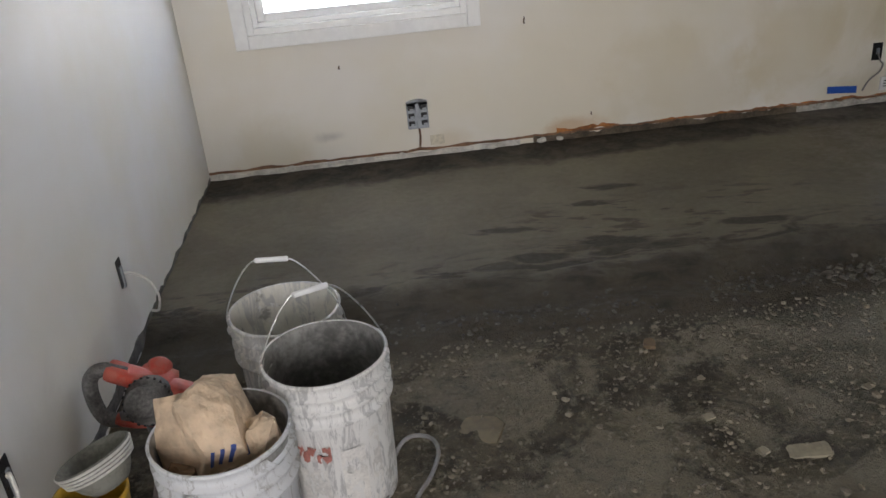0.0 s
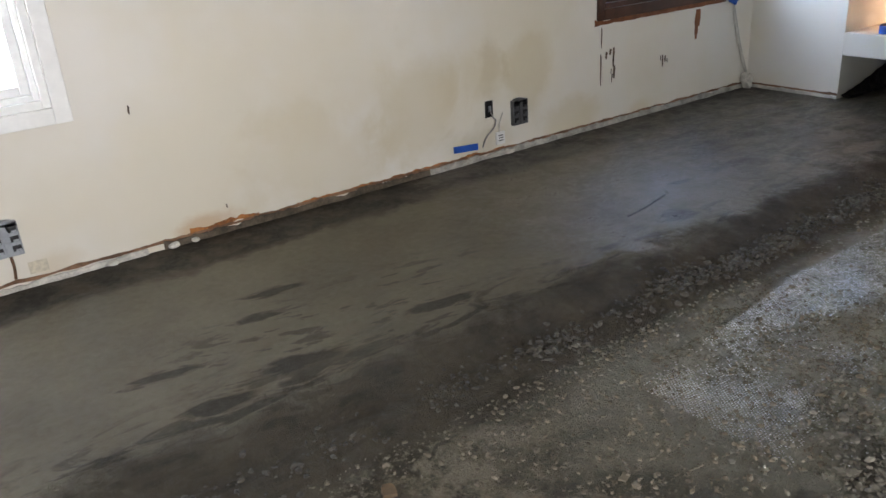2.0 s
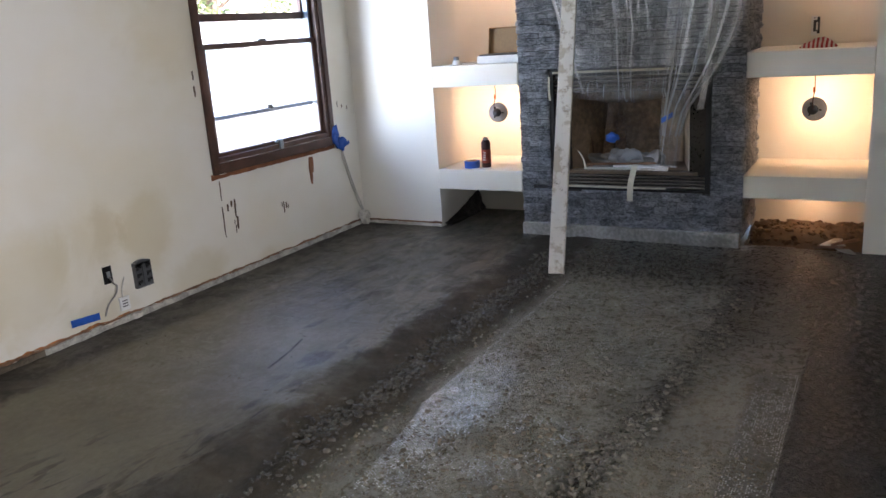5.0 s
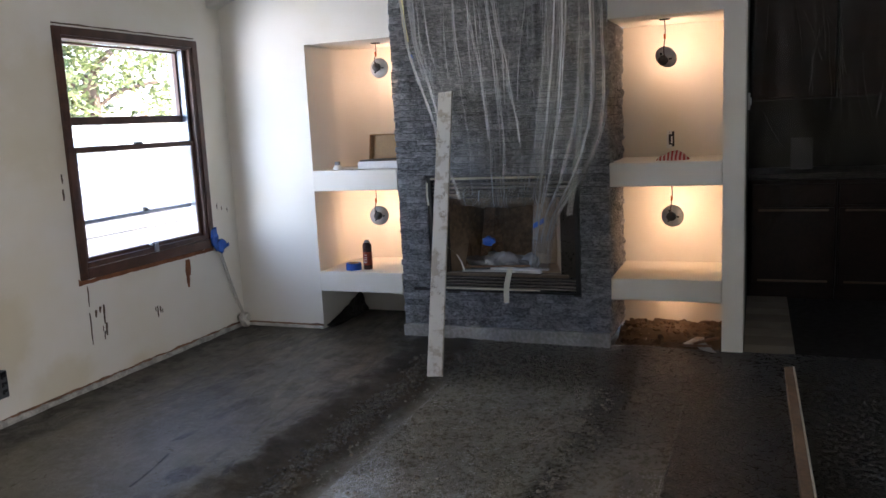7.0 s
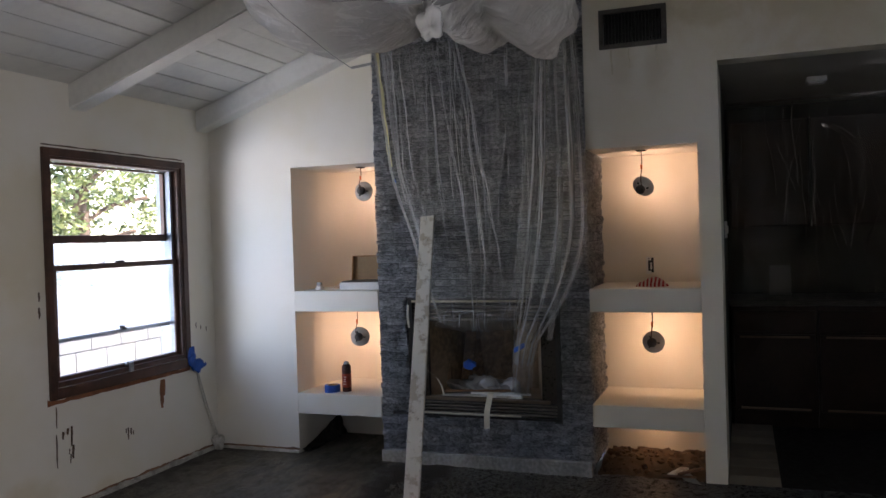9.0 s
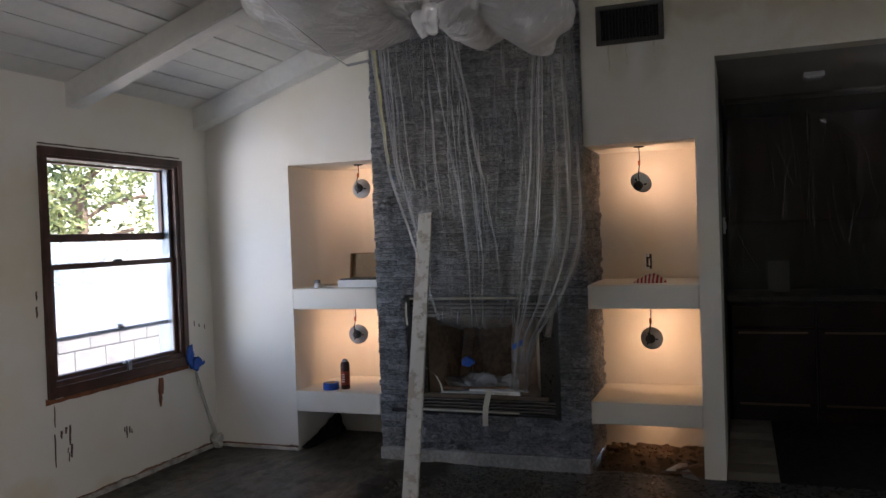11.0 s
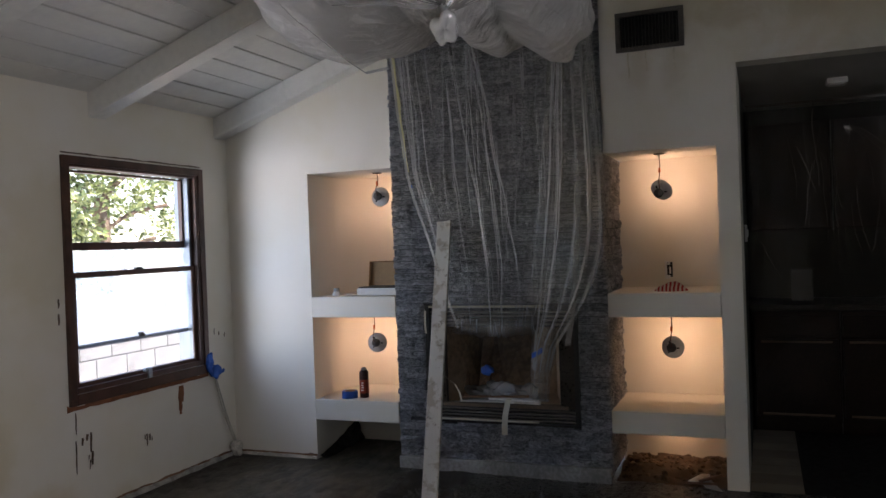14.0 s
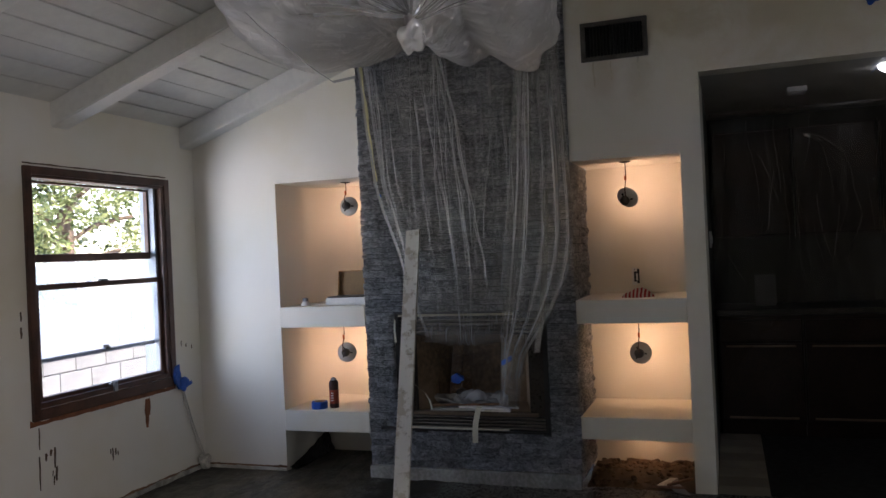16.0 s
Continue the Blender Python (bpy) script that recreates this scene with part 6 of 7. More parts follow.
for k, dx in enumerate((0.0, 0.022)):
    part("cable", tube([(0.0 + dx * 0.4, -0.004, 0.0), (0.045 + dx, 0.006, -0.13), (0.11 + dx, 0.008, -0.30), (0.17 + dx, 0.004, -0.44), (0.215 + dx * 0.3, -0.004, -0.53), (0.20, -0.02, -0.565)], 0.0046), cord_white, tag, "pale cable")
bm = bmesh.new()
lump(bm, (0.205, -0.016, -0.55), (0.05, 0.03, 0.055), 8.0, 3, 0.9)
part("cable_end", bm, plaster_chip, tag, "plaster-caked cable end", True)

# ---- buckets and tools ----


def bucket(x, y, outside, label, h=0.366, r=0.138, grip_at=90.0, lift=48.0, rz=0.0, lining=None, bail=True):
    z0 = floor_z(x, y) - 0.006
    c = thing("bucket", (x, y, z0), label, "bucket", "cement buckets", rz=rz)
    b, t = r * 0.90, 0.0035
    prof = [(0.0, 0.006), (b - 0.006, 0.006), (b - 0.004, 0.0), (b, 0.004), (b + 0.003, 0.05), (r - 0.008, h - 0.115)]
    for k in range(3):
        zz = h - 0.112 + k * 0.034
        prof += [(r - 0.007, zz), (r + 0.003, zz + 0.003), (r + 0.003, zz + 0.008), (r - 0.005, zz + 0.011)]
    prof += [(r - 0.004, h - 0.012), (r + 0.002, h - 0.009), (r + 0.003, h - 0.003), (r, h), (r - 0.004, h - 0.001)]
    bm = lathe(prof, 56)
    for v in bm.verts:
        a = math.atan2(v.co.y, v.co.x)
        v.co.x += 0.0025 * math.cos(2 * a + x * 9) * v.co.z / h
        v.co.y += 0.0015 * n3(a * 2, v.co.z * 8, x)
    part("shell", bm, outside, c, "", True)
    bm = lathe([(r - 0.004, h - 0.001), (r - 0.006, h - 0.02), (r - 0.012, h - 0.12), (b - 0.006, 0.06), (b - 0.03, 0.035), (0.0, 0.03)], 56)
    for v in bm.verts:
        a = math.atan2(v.co.y, v.co.x)
        if v.co.z < h - 0.01:
            k = 1 - 0.02 * max(0, n3(a * 3, v.co.z * 12, y)) - 0.012 * max(0, n3(a * 9, v.co.z * 30, y))
            v.co.x, v.co.y = v.co.x * k, v.co.y * k
    part("cement_lining", bm, lining or pail_in, c, "cement-crusted inside", True)
    for s in (-1, 1):
        bm = lathe([(0.0, 0.0), (0.013, 0.0), (0.013, 0.010), (0.006, 0.014), (0.0, 0.014)], 18)
        part("handle_ear", bm, outside, c, "", True, pose(0, 0, h - 0.055, 0, 0, grip_at) @ pose(s * (r + 0.001), 0, 0, 0, 90 * s, 0))
    if not bail:
        return c
    m = pose(0, 0, h - 0.055, 0, 0, grip_at) @ pose(0, 0, 0, lift, 0, 0)
    wire = tube([(-r - 0.010, 0, 0), (-r - 0.006, 0, 0.05), (-r * 0.74, 0, 0.135), (-0.05, 0, 0.198), (0, 0, 0.202), (0.05, 0, 0.198), (r * 0.74, 0, 0.135), (r + 0.006, 0, 0.05), (r + 0.010, 0, 0)], 0.0019, 8)
    part("bail", wire, wire_steel, c, "bent wire handle", True, m)
    bm = lathe([(0.0, -0.04), (0.005, -0.04), (0.0066, -0.036), (0.0062, 0.0), (0.0068, 0.036), (0.005, 0.04), (0.0, 0.04)], 16)
    part("grip", bm, white_plastic, c, "dirty white plastic grip", True, m @ pose(0, 0, 0.202, 0, 90, 0))
    return c


def wrap_label(c, r, h, a0, a1, z0, z1, mat, seed, label):
    """A torn printed wrap on the shell."""
    bm, n, m = bmesh.new(), 70, max(10, int((z1 - z0) / 0.0035))
    rows = []
    for i in range(n + 1):
        a, zs = radians(a0 + (a1 - a0) * i / n), []
        for k in range(m + 1):
            z = z0 + (z1 - z0) * k / m + (0.008 * n3(i * 0.3, seed, k) if k in (0, m) else 0)
            rr = 0.9 * r + 0.0042 + (0.1 * r - 0.008) * z / (h - 0.115)
            zs.append(bm.verts.new((rr * math.cos(a), rr * math.sin(a), z)))
        rows.append(zs)
    for p, q in zip(rows, rows[1:]):
        for k in range(m):
            x, y, z = q[k].co
            if 0.7 * n3(x * 32, y * 32, z * 22 + seed) + 0.6 * n3(x * 110, y * 110, z * 60 + seed) > -0.10:
                bm.faces.new((p[k], p[k + 1], q[k + 1], q[k]))
    part("label", bm, mat, c, label)


ba = bucket(0.650, -2.318, pail_a, "tall white plastic bucket caked with grey cement", h=0.385, r=0.139, grip_at=22, lift=-4, rz=0, lining=pail_dark)
wrap_label(ba, 0.139, 0.385, 226, 262, 0.03, 0.165, label_white, 1.0, "torn white printed wrap")
wrap_label(ba, 0.139, 0.385, 226, 268, 0.185, 0.225, label_red, 2.0, "faded red printed band")
wrap_label(ba, 0.139, 0.385, 276, 300, 0.06, 0.21, label_white, 3.0, "torn white printed wrap")
wrap_label(ba, 0.139, 0.385, 306, 318, 0.03, 0.24, label_white, 4.0, "torn white printed wrap")
bucket(0.546, -2.060, pail_b, "dirty pale plastic bucket splashed with cement", grip_at=-8, lift=8)
bucket(0.4506, -2.528, pail_c, "grey cement bucket stuffed with paper sacks", grip_at=70, lining=pail_dark, bail=False)

# crumpled paper in the third bucket


def paper_wad(size, seed):
    """Stiff crumpled paper: large flat facets, creased again at a smaller scale."""
    r, bm = random.Random(seed), bmesh.new()
    bmesh.ops.create_icosphere(bm, subdivisions=2, radius=1.0)
    for v in bm.verts:
        up = v.co.z
        k = r.uniform(0.72, 1.22) + 0.20 * n3(v.co.x * 1.4 + seed, v.co.y * 1.4, v.co.z * 1.4) - 0.10 * max(0, up)
        fold = math.atan2(v.co.y, v.co.x)
        k += 0.10 * math.copysign(1, math.sin(5 * fold + seed + 0.8 * up)) * (0.4 + 0.6 * abs(up))
        v.co = v.co * k + Vector((r.uniform(-0.1, 0.1), r.uniform(-0.1, 0.1), r.uniform(-0.1, 0.1)))
    for amount in (0.050, 0.024, 0.010):
        bmesh.ops.subdivide_edges(bm, edges=bm.edges, cuts=1, use_grid_fill=True)
        bmesh.ops.triangulate(bm, faces=bm.faces)
        for v in bm.verts:
            v.co *= 1 + r.uniform(-amount, amount)
    for v in bm.verts:
        v.co.x, v.co.y = v.co.x * (1 - 0.22 * max(0, v.co.z)), v.co.y * (1 - 0.22 * max(0, v.co.z))
        v.co = Vector((v.co.x * size[0], v.co.y * size[1], v.co.z * size[2]))
    return bm


def paper_bag(name, place, size, seed, mat, label, rz=0.0, tilt=0.0, bars=()):
    """A crumpled sack; bars of print (turn and height in degrees) lie on its folds."""
    bm = paper_wad(size, seed)
    tri = np.array([[v.co[:] for v in f.verts] for f in bm.faces])
    a, e1, e2 = tri[:, 0], tri[:, 1] - tri[:, 0], tri[:, 2] - tri[:, 0]

    def out(c):
        p = np.cross(c, e2)
        d = np.einsum("ij,ij->i", p, e1)
        d = np.where(np.abs(d) < 1e-12, 1e-12, d)
        u = -np.einsum("ij,ij->i", p, a) / d
        q = np.cross(-a, e1)
        v, t = q @ c / d, np.einsum("ij,ij->i", q, e2) / d
        return float(t[(u >= -1e-6) & (v >= -1e-6) & (u + v <= 1 + 1e-6) & (t > 0)].max())

    sack = tagged(part(name, bm, mat, None, "", False, pose(*place, tilt, tilt * 0.6, rz)), label, "paper sack")
    for a0, a1, h0, h1 in bars:
        bm, rows = bmesh.new(), []
        for i in range(8):
            row = []
            for j in range(10):
                e, w = radians(h0 + (h1 - h0) * j / 9), radians(a0 + (a1 - a0) * i / 7 + 6 * j / 9)
                c = np.array((math.cos(e) * math.cos(w), math.cos(e) * math.sin(w), math.sin(e)))
                row.append(bm.verts.new(Vector(c * (out(c) + 0.0015))))
            rows.append(row)
        for p, q in zip(rows, rows[1:]):
            for k in range(9):
                bm.faces.new((p[k], q[k], q[k + 1], p[k + 1]))
        part("print_bar", bm, ink_blue, sack)
    return sack


zb = floor_z(0.45, -2.53)
paper_bag("paper_sack", (0.420, -2.490, zb + 0.340), (0.105, 0.092, 0.15), 5, paper_tan, "crumpled tan paper cement sack with blue print", 0, -10,
          ((276, 280, -24, -4), (286, 290, -22, -2), (296, 300, -20, 0), (312, 322, -14, -4)))
paper_bag("paper_sack", (0.528, -2.540, zb + 0.315), (0.045, 0.055, 0.08), 12, paper_tan, "small crumpled tan paper sack, torn open", 30, 12)
paper_bag("paper_scrap", (0.470, -2.588, zb + 0.265), (0.075, 0.045, 0.05), 31, paper_dark, "torn dark brown paper scraps in a bucket", 0, 10)
paper_bag("paper_scrap", (0.380, -2.580, zb + 0.275), (0.045, 0.04, 0.055), 44, paper_dark, "torn dark brown paper scraps in a bucket", 40, -20)

# red mixing drill against the west wall
drill = thing("mixing_drill", (0.192, -2.075, -0.05), "dusty red power mixer with a dark ring handle", "power tool", rz=-8)
bm = bmesh.new()
box(bm, -0.12, 0.14, -0.030, 0.030, -0.020, 0.020, 0.016, pose(0.0, 0.0, 0.215, 0, 24, 0))
box(bm, -0.05, 0.05, -0.035, 0.05, -0.035, 0.030, 0.022, pose(0.0, 0.01, 0.205, 0, 20, 0))
part("housing", bm, red_plastic, drill, "dusty red plastic housing", True)
part("rear_cap", lathe([(0.0, 0.03), (0.018, 0.028), (0.030, 0.018), (0.033, 0.0), (0.033, -0.03)], 28), red_plastic, drill, "", True, pose(0.0, 0.05, 0.222, -60, 0, 0))
motor = part("motor", lathe([(0.0, 0.10), (0.032, 0.10), (0.040, 0.085), (0.042, 0.05), (0.058, 0.04), (0.063, 0.02), (0.063, -0.03)], 36), dusty_rubber, drill, "cement-caked motor end", True, pose(-0.005, -0.02, 0.178, 62, 0, 6))
for k in range(22):
    a = 2 * math.pi * k / 22
    part("vent_slot", boxes((0.050, 0.0615, -0.0035, 0.0035, 0.030, 0.041), bevel=0.001), black_plastic, motor, "", False, pose(0, 0, 0, 0, 0, math.degrees(a)))
part("ring_handle", tube([(-0.06, 0.0, 0.245), (-0.12, -0.005, 0.265), (-0.155, -0.01, 0.235), (-0.155, -0.015, 0.165), (-0.13, -0.02, 0.125), (-0.07, -0.02, 0.13), (-0.03, -0.015, 0.15)], 0.019, 12), dusty_rubber, drill, "cement-dusted loop handle", True)
part("handle_inlay", tube([(-0.105, -0.024, 0.128), (-0.06, -0.026, 0.118), (-0.015, -0.028, 0.118)], 0.017, 10), red_plastic, drill, "", True)
part("gear_neck", lathe([(0.026, 0.0), (0.028, 0.05), (0.04, 0.075), (0.042, 0.12)], 24), dusty_rubber, drill, "", True, pose(0.02, -0.03, 0.03, 8, 0, 0))
part("foot", lathe([(0.0, 0.0), (0.06, 0.0), (0.062, 0.012), (0.03, 0.03)], 28), dusty_rubber, drill, "", True, pose(0.02, -0.035, 0.008, 0, 0, 0))

# cement tub with a brush rim, standing on a yellow pail
tub = thing("mixing_tub", (0.155, -2.415, 0.136), "cement-crusted rubber tub tilted on a yellow pail", "tub")
tub_m = pose(0.012, 0, 0, -10, -20, 0) @ Matrix.Diagonal((0.86, 0.86, 0.86, 1))
part("shell", lathe([(0.0, 0.0), (0.05, 0.0), (0.066, 0.02), (0.086, 0.06), (0.095, 0.075), (0.098, 0.088), (0.092, 0.092), (0.080, 0.07), (0.058, 0.024), (0.0, 0.012)], 44), cement_skin, tub, "", True, tub_m)
for k in range(4):
    part("rim_cord", tube([((0.0965 - 0.003 * k) * math.cos(radians(a)), (0.0965 - 0.003 * k) * math.sin(radians(a)), 0.085 - 0.010 * k) for a in range(150, 400, 15)], 0.004, 6), cord_white, tub, "pale rim cord", True, tub_m)
yp = thing("yellow_pail", (0.125, -2.43, -0.04), "worn yellow plastic pail by the wall", "pail")
part("shell", lathe([(0.0, 0.0), (0.075, 0.0), (0.084, 0.11), (0.088, 0.155), (0.092, 0.16), (0.092, 0.172), (0.086, 0.172), (0.082, 0.15), (0.07, 0.01), (0.0, 0.008)], 40), plain("dirty_yellow_plastic", (0.5, 0.30, 0.03), 0.5, vary=0.3), yp, "", True, Matrix.Diagonal((0.86, 0.86, 1, 1)))
tagged(part("rolled_sheet", tube([(0.245, -2.36, 0.0), (0.27, -2.33, 0.09), (0.29, -2.30, 0.17)], 0.035, 14), plain("grey_red_wrapper", (0.22, 0.19, 0.19), 0.6, vary=0.5, scale=30), None, "", True), "rolled grey wrapper leaning beside the buckets", "wrapper")

# cord loop beside the buckets
tagged(part("cord_loop", tube([(0.74, -2.44, -0.028), (0.77, -2.27, -0.026), (0.81, -2.195, -0.024), (0.865, -2.205, -0.024), (0.882, -2.262, -0.026), (0.855, -2.345, -0.028), (0.818, -2.41, -0.028), (0.79, -2.50, -0.03)], 0.0055, 10), cord_grey, None, "", True), "loop of cement-grey cord on the floor", "cord")

# ---- rubble, slabs and lath on the floor ----


def on_floor(x, y):
    return (x, y, sheet_z(x, y))


def slab(name, x, y, l, w, t, rz, mat, label, seed, n=22):
    bm = bmesh.new()
    lo, hi = [], []
    for i in range(n):
        a = 2 * math.pi * i / n
        sq = max(abs(math.cos(a)), abs(math.sin(a))) ** -1.0
        r = sq * (1 + 0.12 * n3(i * 1.3, seed, 2) + 0.10 * n3(i * 5.1, seed, 4))
        lo.append(bm.verts.new((l / 2 * r * math.cos(a), w / 2 * r * math.sin(a), 0)))
        hi.append(bm.verts.new((l / 2 * r * math.cos(a) * 0.95, w / 2 * r * math.sin(a) * 0.92, t * (1 + 0.25 * n3(i, seed, 6)))))
    for i in range(n):
        k = (i + 1) % n
        bm.faces.new((lo[i], lo[k], hi[k], hi[i]))
    bm.faces.new(lo[::-1]), bm.faces.new(hi)
    ob = part(name, bm, mat, None, "", False, pose(x, y, floor_z(x, y) - 0.003, 2, -2, rz))
    return tagged(ob, label, "rubble")


slab("stone_slab", 1.745, -2.435, 0.105, 0.05, 0.008, -6, rock_mat, "flat pale broken piece of slab on the floor", 3.0)
slab("stone_chip", 1.545, -1.905, 0.045, 0.036, 0.014, 70, plain("tan_stone", (0.17, 0.115, 0.065), 0.9, vary=0.25), "tan broken stone on the floor", 5.0, 11)
slab("stone_chip", 1.574, -2.262, 0.030, 0.024, 0.008, 10, rock_mat, "small pale stone on the floor", 8.0, 8)
slab("stone_chip", 2.02, -2.23, 0.032, 0.02, 0.007, 20, rock_mat, "small pale stone on the floor", 2.5, 8)
slab("flat_tile", 1.00, -2.18, 0.115, 0.115, 0.004, -28, plain("brown_tile_scrap", (0.16, 0.13, 0.08), 0.8, vary=0.3), "thin brownish scrap stuck to the floor", 6.0, 10)
slab("stone_chip", 1.64, -2.415, 0.028, 0.024, 0.008, 25, rock_mat, "small pale stone on the floor", 9.5, 8)

rng = random.Random(21)
stones = []
for i in range(6500):
    x = rng.uniform(0.65, 5.3)
    clump = n3(x * 1.7, 3.3, 1.0) + 0.5 * n3(x * 5.5, 9.3, 1.0)
    if rng.random() > (0.25 + 0.75 * ease(1.7, 2.6, x)) * (0.26 + 0.95 * clump):
        continue
    y = -1.655 + 0.06 * n3(x * 2.2, 0, 4) + 0.03 * n3(x * 9, 0, 6) + rng.gauss(0, 0.042 + 0.03 * abs(n3(x * 4, 1, 1)))
    stones.append((*on_floor(x, y), 0.0035 + 0.0108 * rng.random() ** 1.7 * (1.5 if rng.random() < 0.06 else 1) * (0.6 + 0.4 * ease(1.7, 2.6, x))))
for i in range(900):
    x, y = rng.gauss(5.16, 0.13), rng.uniform(-2.62, -1.78)
    if x < 5.55:
        stones.append((*on_floor(x, y), 0.003 + 0.014 * rng.random() ** 2.2))
tagged(rubble("gravel", gravel_mat, stones), "loose dark grey concrete rubble on the floor", "rubble", "", "stuff")
stones = []
for i in range(5200):
    x = rng.uniform(2.25, 4.9)
    y = -2.615 - 0.14 * ease(2.9, 4.4, x) + 0.03 * n3(x * 1.8, 2, 4) + 0.02 * n3(x * 8, 5, 4) + rng.gauss(0, 0.038)
    clump = max(math.exp(-((x - 2.52) / 0.20) ** 2), math.exp(-((x - 3.22) / 0.34) ** 2), 0.16)
    if rng.random() < clump * (0.6 + 1.0 * n3(x * 3.4, 8, 2)):
        stones.append((*on_floor(x, y), 0.0035 + 0.0105 * rng.random() ** 1.9))
for i in range(70):
    x, y = rng.gauss(2.66, 0.13), rng.gauss(-2.43, 0.06)
    stones.append((*on_floor(x, y), rng.uniform(0.006, 0.016)))
tagged(rubble("rubble_ridge", ridge_mat, stones), "ridge of broken grey concrete lumps on the floor", "rubble", "", "stuff")
stones = []
for i in range(26000):
    x, y = 0.3 + 3.0 * rng.random() ** 1.1, rng.uniform(-3.1, -1.76)
    if n3(x * 2.1, y * 2.1, 6) + 0.6 * n3(x * 7, y * 7, 2) + rng.uniform(-0.5, 0.5) > 0.02:
        stones.append((*on_floor(x, y), 0.0018 + 0.0072 * rng.random() ** 3.5))
for i in range(170):
    x, y = rng.uniform(0.9, 4.6), rng.uniform(-2.6, -1.75)
    stones.append((*on_floor(x, y), rng.uniform(0.005, 0.013)))
for i in range(90):
    x, y = rng.gauss(2.95, 0.25), rng.gauss(-2.42, 0.08)
    stones.append((*on_floor(x, y), rng.uniform(0.005, 0.014)))
tagged(rubble("grit", grit_mat, stones), "pale dry grit and chips on the floor", "rubble", "", "stuff")


stones = []
for i in range(7000):
    x, y = rng.uniform(2.2, 4.95), rng.uniform(-2.72, -1.76)
    if n3(x * 2.2, y * 3.0, 26) + 0.5 * n3(x * 8, y * 8, 6) + rng.uniform(-0.5, 0.5) > -0.10:
        px, py, pz = on_floor(x, y)
        stones.append((px, py, pz - 0.0015, 0.0025 + 0.0065 * rng.random() ** 2.4))
tagged(rubble("set_pebbles", set_mat, stones), "small pebbles half set in the grey cement", "rubble", "", "stuff")


def lath(name, x0, x1, y0, y1, label, bare, pitch=0.0105, row_step=0.0078, dip=0.0):
    """Expanded metal lath: a regular net of small raised knots, buried where bare(x, y) is low."""
    vs, fs = [], []
    for j in range(int((y1 - y0) / row_step)):
        for i in range(int((x1 - x0) / pitch)):
            x, y = x0 + (i + 0.5 * (j % 2)) * pitch, y0 + j * row_step
            if rng.random() > bare(x, y) + 0.55 * n3(x * 6, y * 8, 13) + 0.35 * n3(x * 19, y * 19, 3):
                continue
            z, a, t = sheet_z(x, y) + 0.0008 - dip + rng.uniform(-0.0003, 0.0003), len(vs), rng.uniform(-0.0008, 0.0008)
            vs.extend(((x - 0.0043, y, z + t), (x, y - 0.0032, z), (x + 0.0043, y, z), (x, y + 0.0034, z + t), (x, y, z + 0.0009)))
            fs.extend(((a, a + 1, a + 4), (a + 1, a + 2, a + 4), (a + 2, a + 3, a + 4), (a + 3, a, a + 4)))
    me = bpy.data.meshes.new(name)
    me.from_pydata(vs, [], fs)
    me.materials.append(lath_metal)
    return tagged(new(name, me), label, "metal lath", "", "stuff")


def bare_main(x, y):
    """How far the broad sheet lies open: a near corner, a long strip on its wall side, a thin edge beyond."""
    if x < 2.345 + 0.9 * ease(-2.0, -1.86, y):
        return -1.0
    near = 1.25 - ((x - 2.47) / 0.24) ** 2 - ((y + 2.22) / 0.24) ** 2
    far = 1.35 - ((x - 3.32) / 0.62) ** 2 - ((y + 1.95) / 0.20) ** 2
    return max(near, far, 0.75 if y > -1.872 and x > 2.9 else 0.0, 0.12 if x < 4.0 and y > -2.5 else -1.0)


def bare_edge(x, y):
    return 0.95 if y < -3.098 else 0.42 - 0.3 * ease(3.7, 4.0, x)


lath_metal = plain("wet_galvanised_lath", (0.85, 0.85, 0.84), 0.26, 0.95, vary=0.3, scale=40)
lath("metal_lath", 2.335, 4.87, -2.55, -1.855, "sheet of metal lath half sunk in the wet floor", bare_main)
lath("metal_lath", 2.6, 4.0, -3.112, -2.96, "edge of metal lath in the floor", bare_edge, dip=0.0005)

# short gouge in the fresh strip
tagged(part("screed_gouge", tube([on_floor(3.25, -1.12), on_floor(3.40, -1.095), on_floor(3.57, -1.05)], 0.006, 6, None, 0.4), dusty_rubber, None, "", True), "dark gouge left in the fresh screed", "mark", "", "structure")

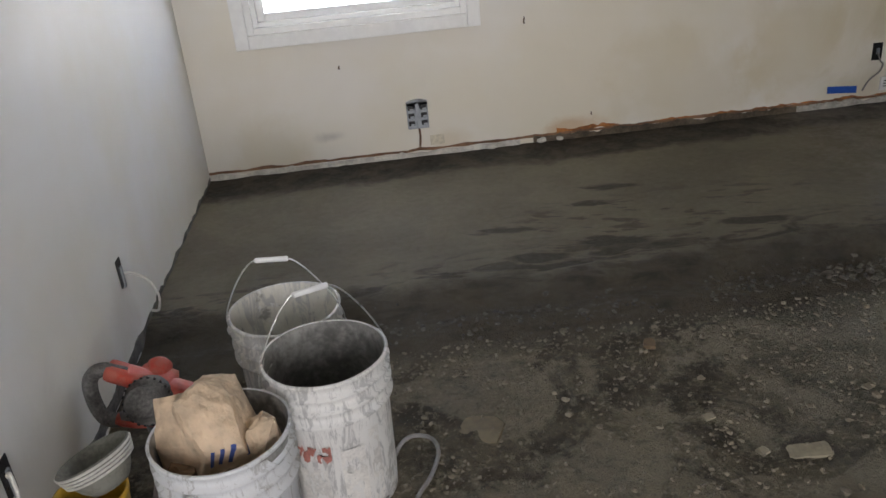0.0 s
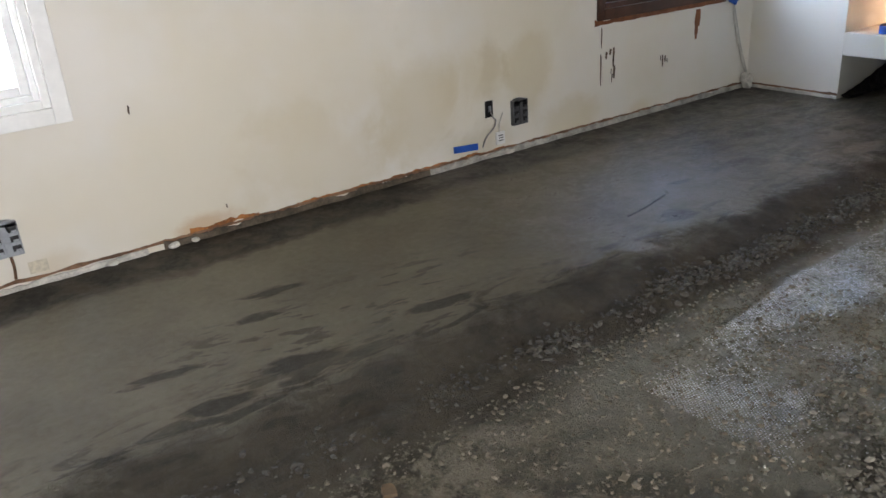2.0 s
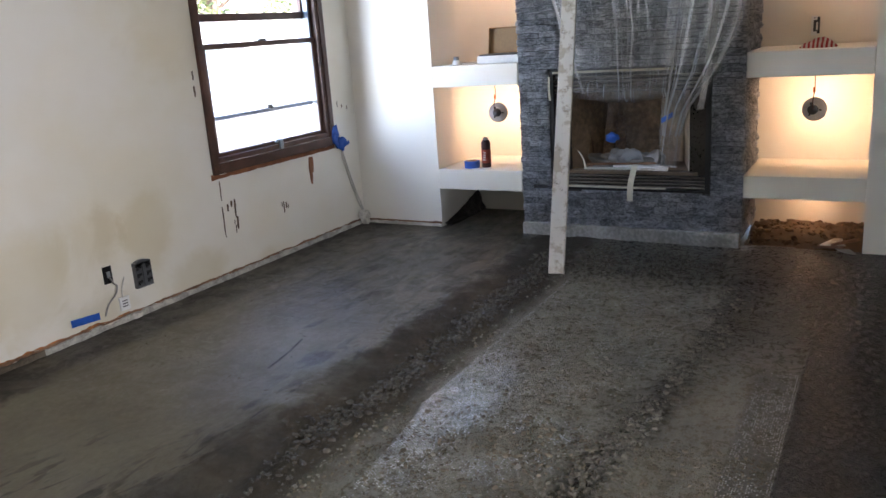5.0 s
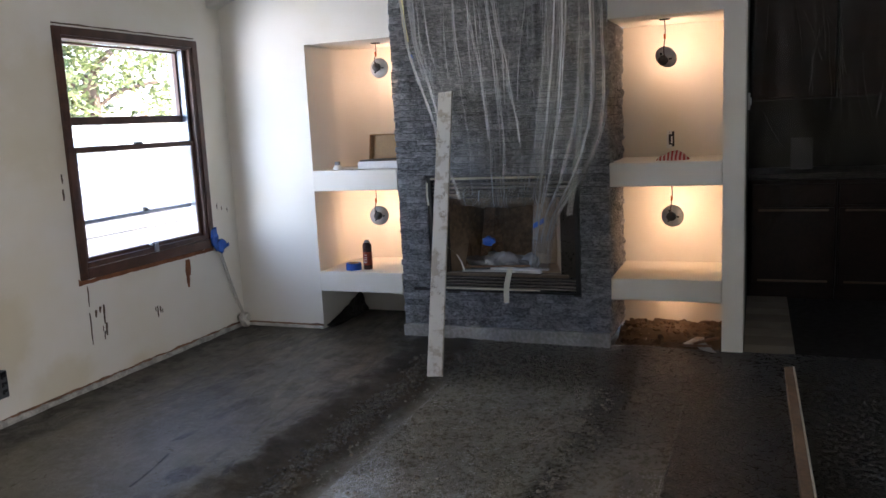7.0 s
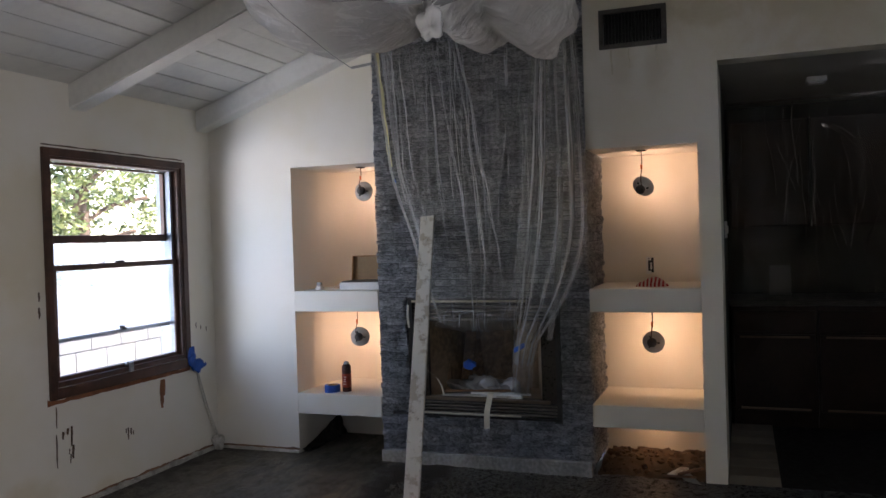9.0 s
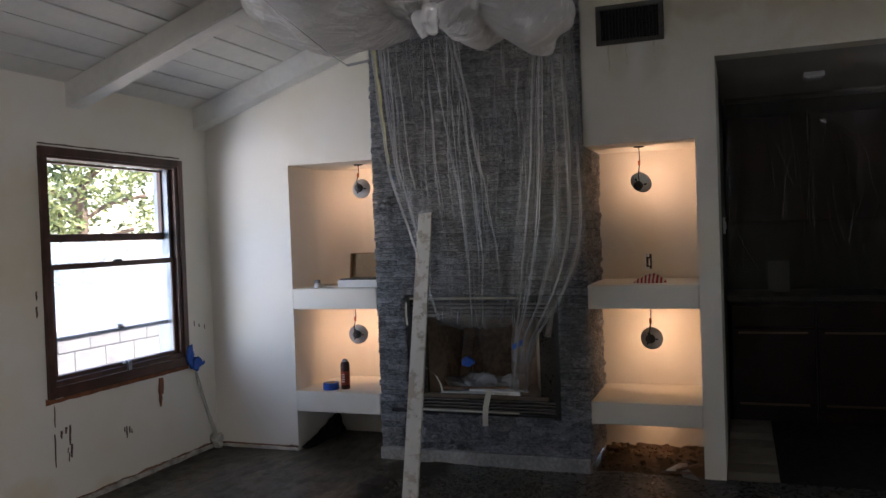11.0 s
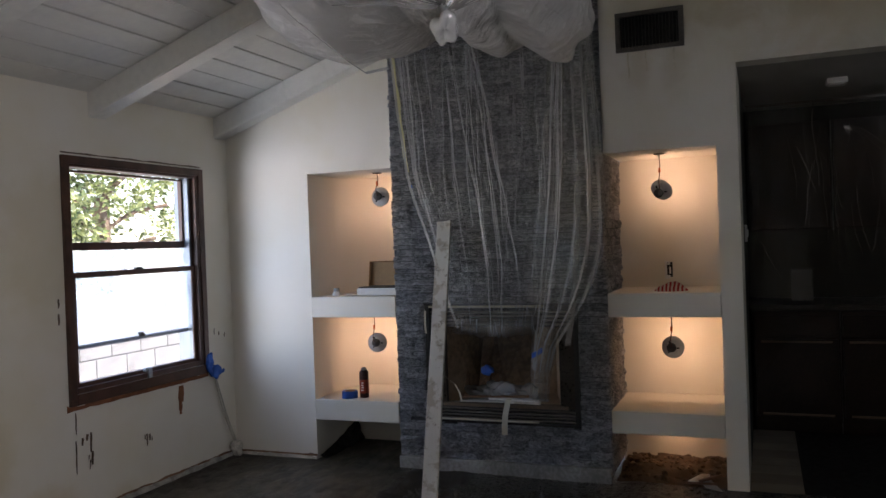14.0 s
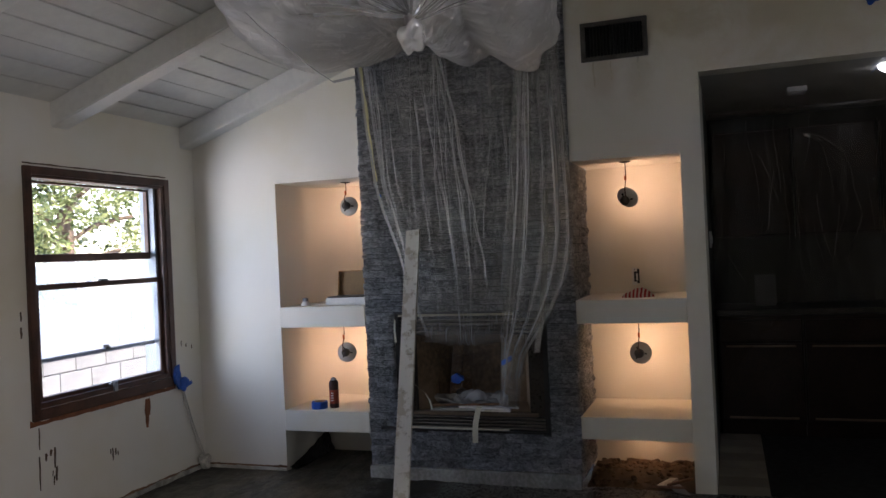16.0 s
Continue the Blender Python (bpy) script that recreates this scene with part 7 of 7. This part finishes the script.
# ---- outside the brown window ----
fence = tagged(thing("block_fence", (8.0, 2.6, -0.16), "sunlit grey concrete block garden wall", "garden wall"), kind="structure")
part("core", boxes((-3.6, 4.4, -0.07, 0.07, 0.0, 1.12)), mortar, fence)
bm = boxes((-0.195, 0.195, -0.095, 0.095, 0.0, 0.188), bevel=0.006)
block_me = mesh_of(bm, "block", block_mat)
for r in range(6):
    for i in range(19):
        ob = new("block", block_me)
        ob.parent = fence
        ob.location = (-3.3 + i * 0.4 + (0.2 if r % 2 else 0.0), 0, r * 0.198)

tree = thing("tree", (9.9, 5.3, -0.16), "leafy green garden tree in bright sun", "tree")
part("trunk", tube([(0, 0, 0), (0.04, 0.02, 0.8), (-0.02, 0.0, 1.6), (0.05, 0.05, 2.4)], 0.11, 12), bark, tree, "", True)
rng = random.Random(8)
for k in range(9):
    a, z = k * 2.4, 1.1 + 0.16 * k
    l = rng.uniform(0.8, 1.3)
    part("limb", tube([(0.0, 0.0, z), (0.4 * l * math.cos(a), 0.4 * l * math.sin(a), z + 0.3 * l), (l * math.cos(a), l * math.sin(a), z + 0.45 * l)], 0.03, 7), bark, tree, "", True)
vs, fs = [], []
for k in range(250):
    a, e, r = rng.uniform(0, 6.28), rng.uniform(-0.8, 1.4), 1.45 * rng.random() ** 0.45
    c = Vector((r * math.cos(a) * math.cos(e), r * math.sin(a) * math.cos(e), 2.75 + 0.95 * r * math.sin(e)))
    if k % 6 == 0:
        c = Vector((rng.gauss(-0.55, 0.22), rng.gauss(-0.1, 0.3), rng.uniform(0.75, 2.1)))
    size = rng.uniform(0.07, 0.15)
    for i in range(42):
        p = c + Vector((rng.gauss(0, size), rng.gauss(0, size), rng.gauss(0, size * 0.7)))
        q = Euler((rng.uniform(-1.2, 1.2), rng.uniform(-1.2, 1.2), rng.uniform(0, 6.28))).to_matrix()
        n, l = len(vs), rng.uniform(0.07, 0.13)
        for o in ((0, -0.5, 0), (0.28, 0, 0.06), (0, 0.5, 0), (-0.28, 0, 0.06)):
            vs.append(tuple(p + q @ (Vector(o) * l)))
        fs.append((n, n + 1, n + 2, n + 3))
me = bpy.data.meshes.new("crown")
me.from_pydata(vs, [], fs)
me.materials.append(leaves)
ob = new("crown", me)
ob.parent = tree
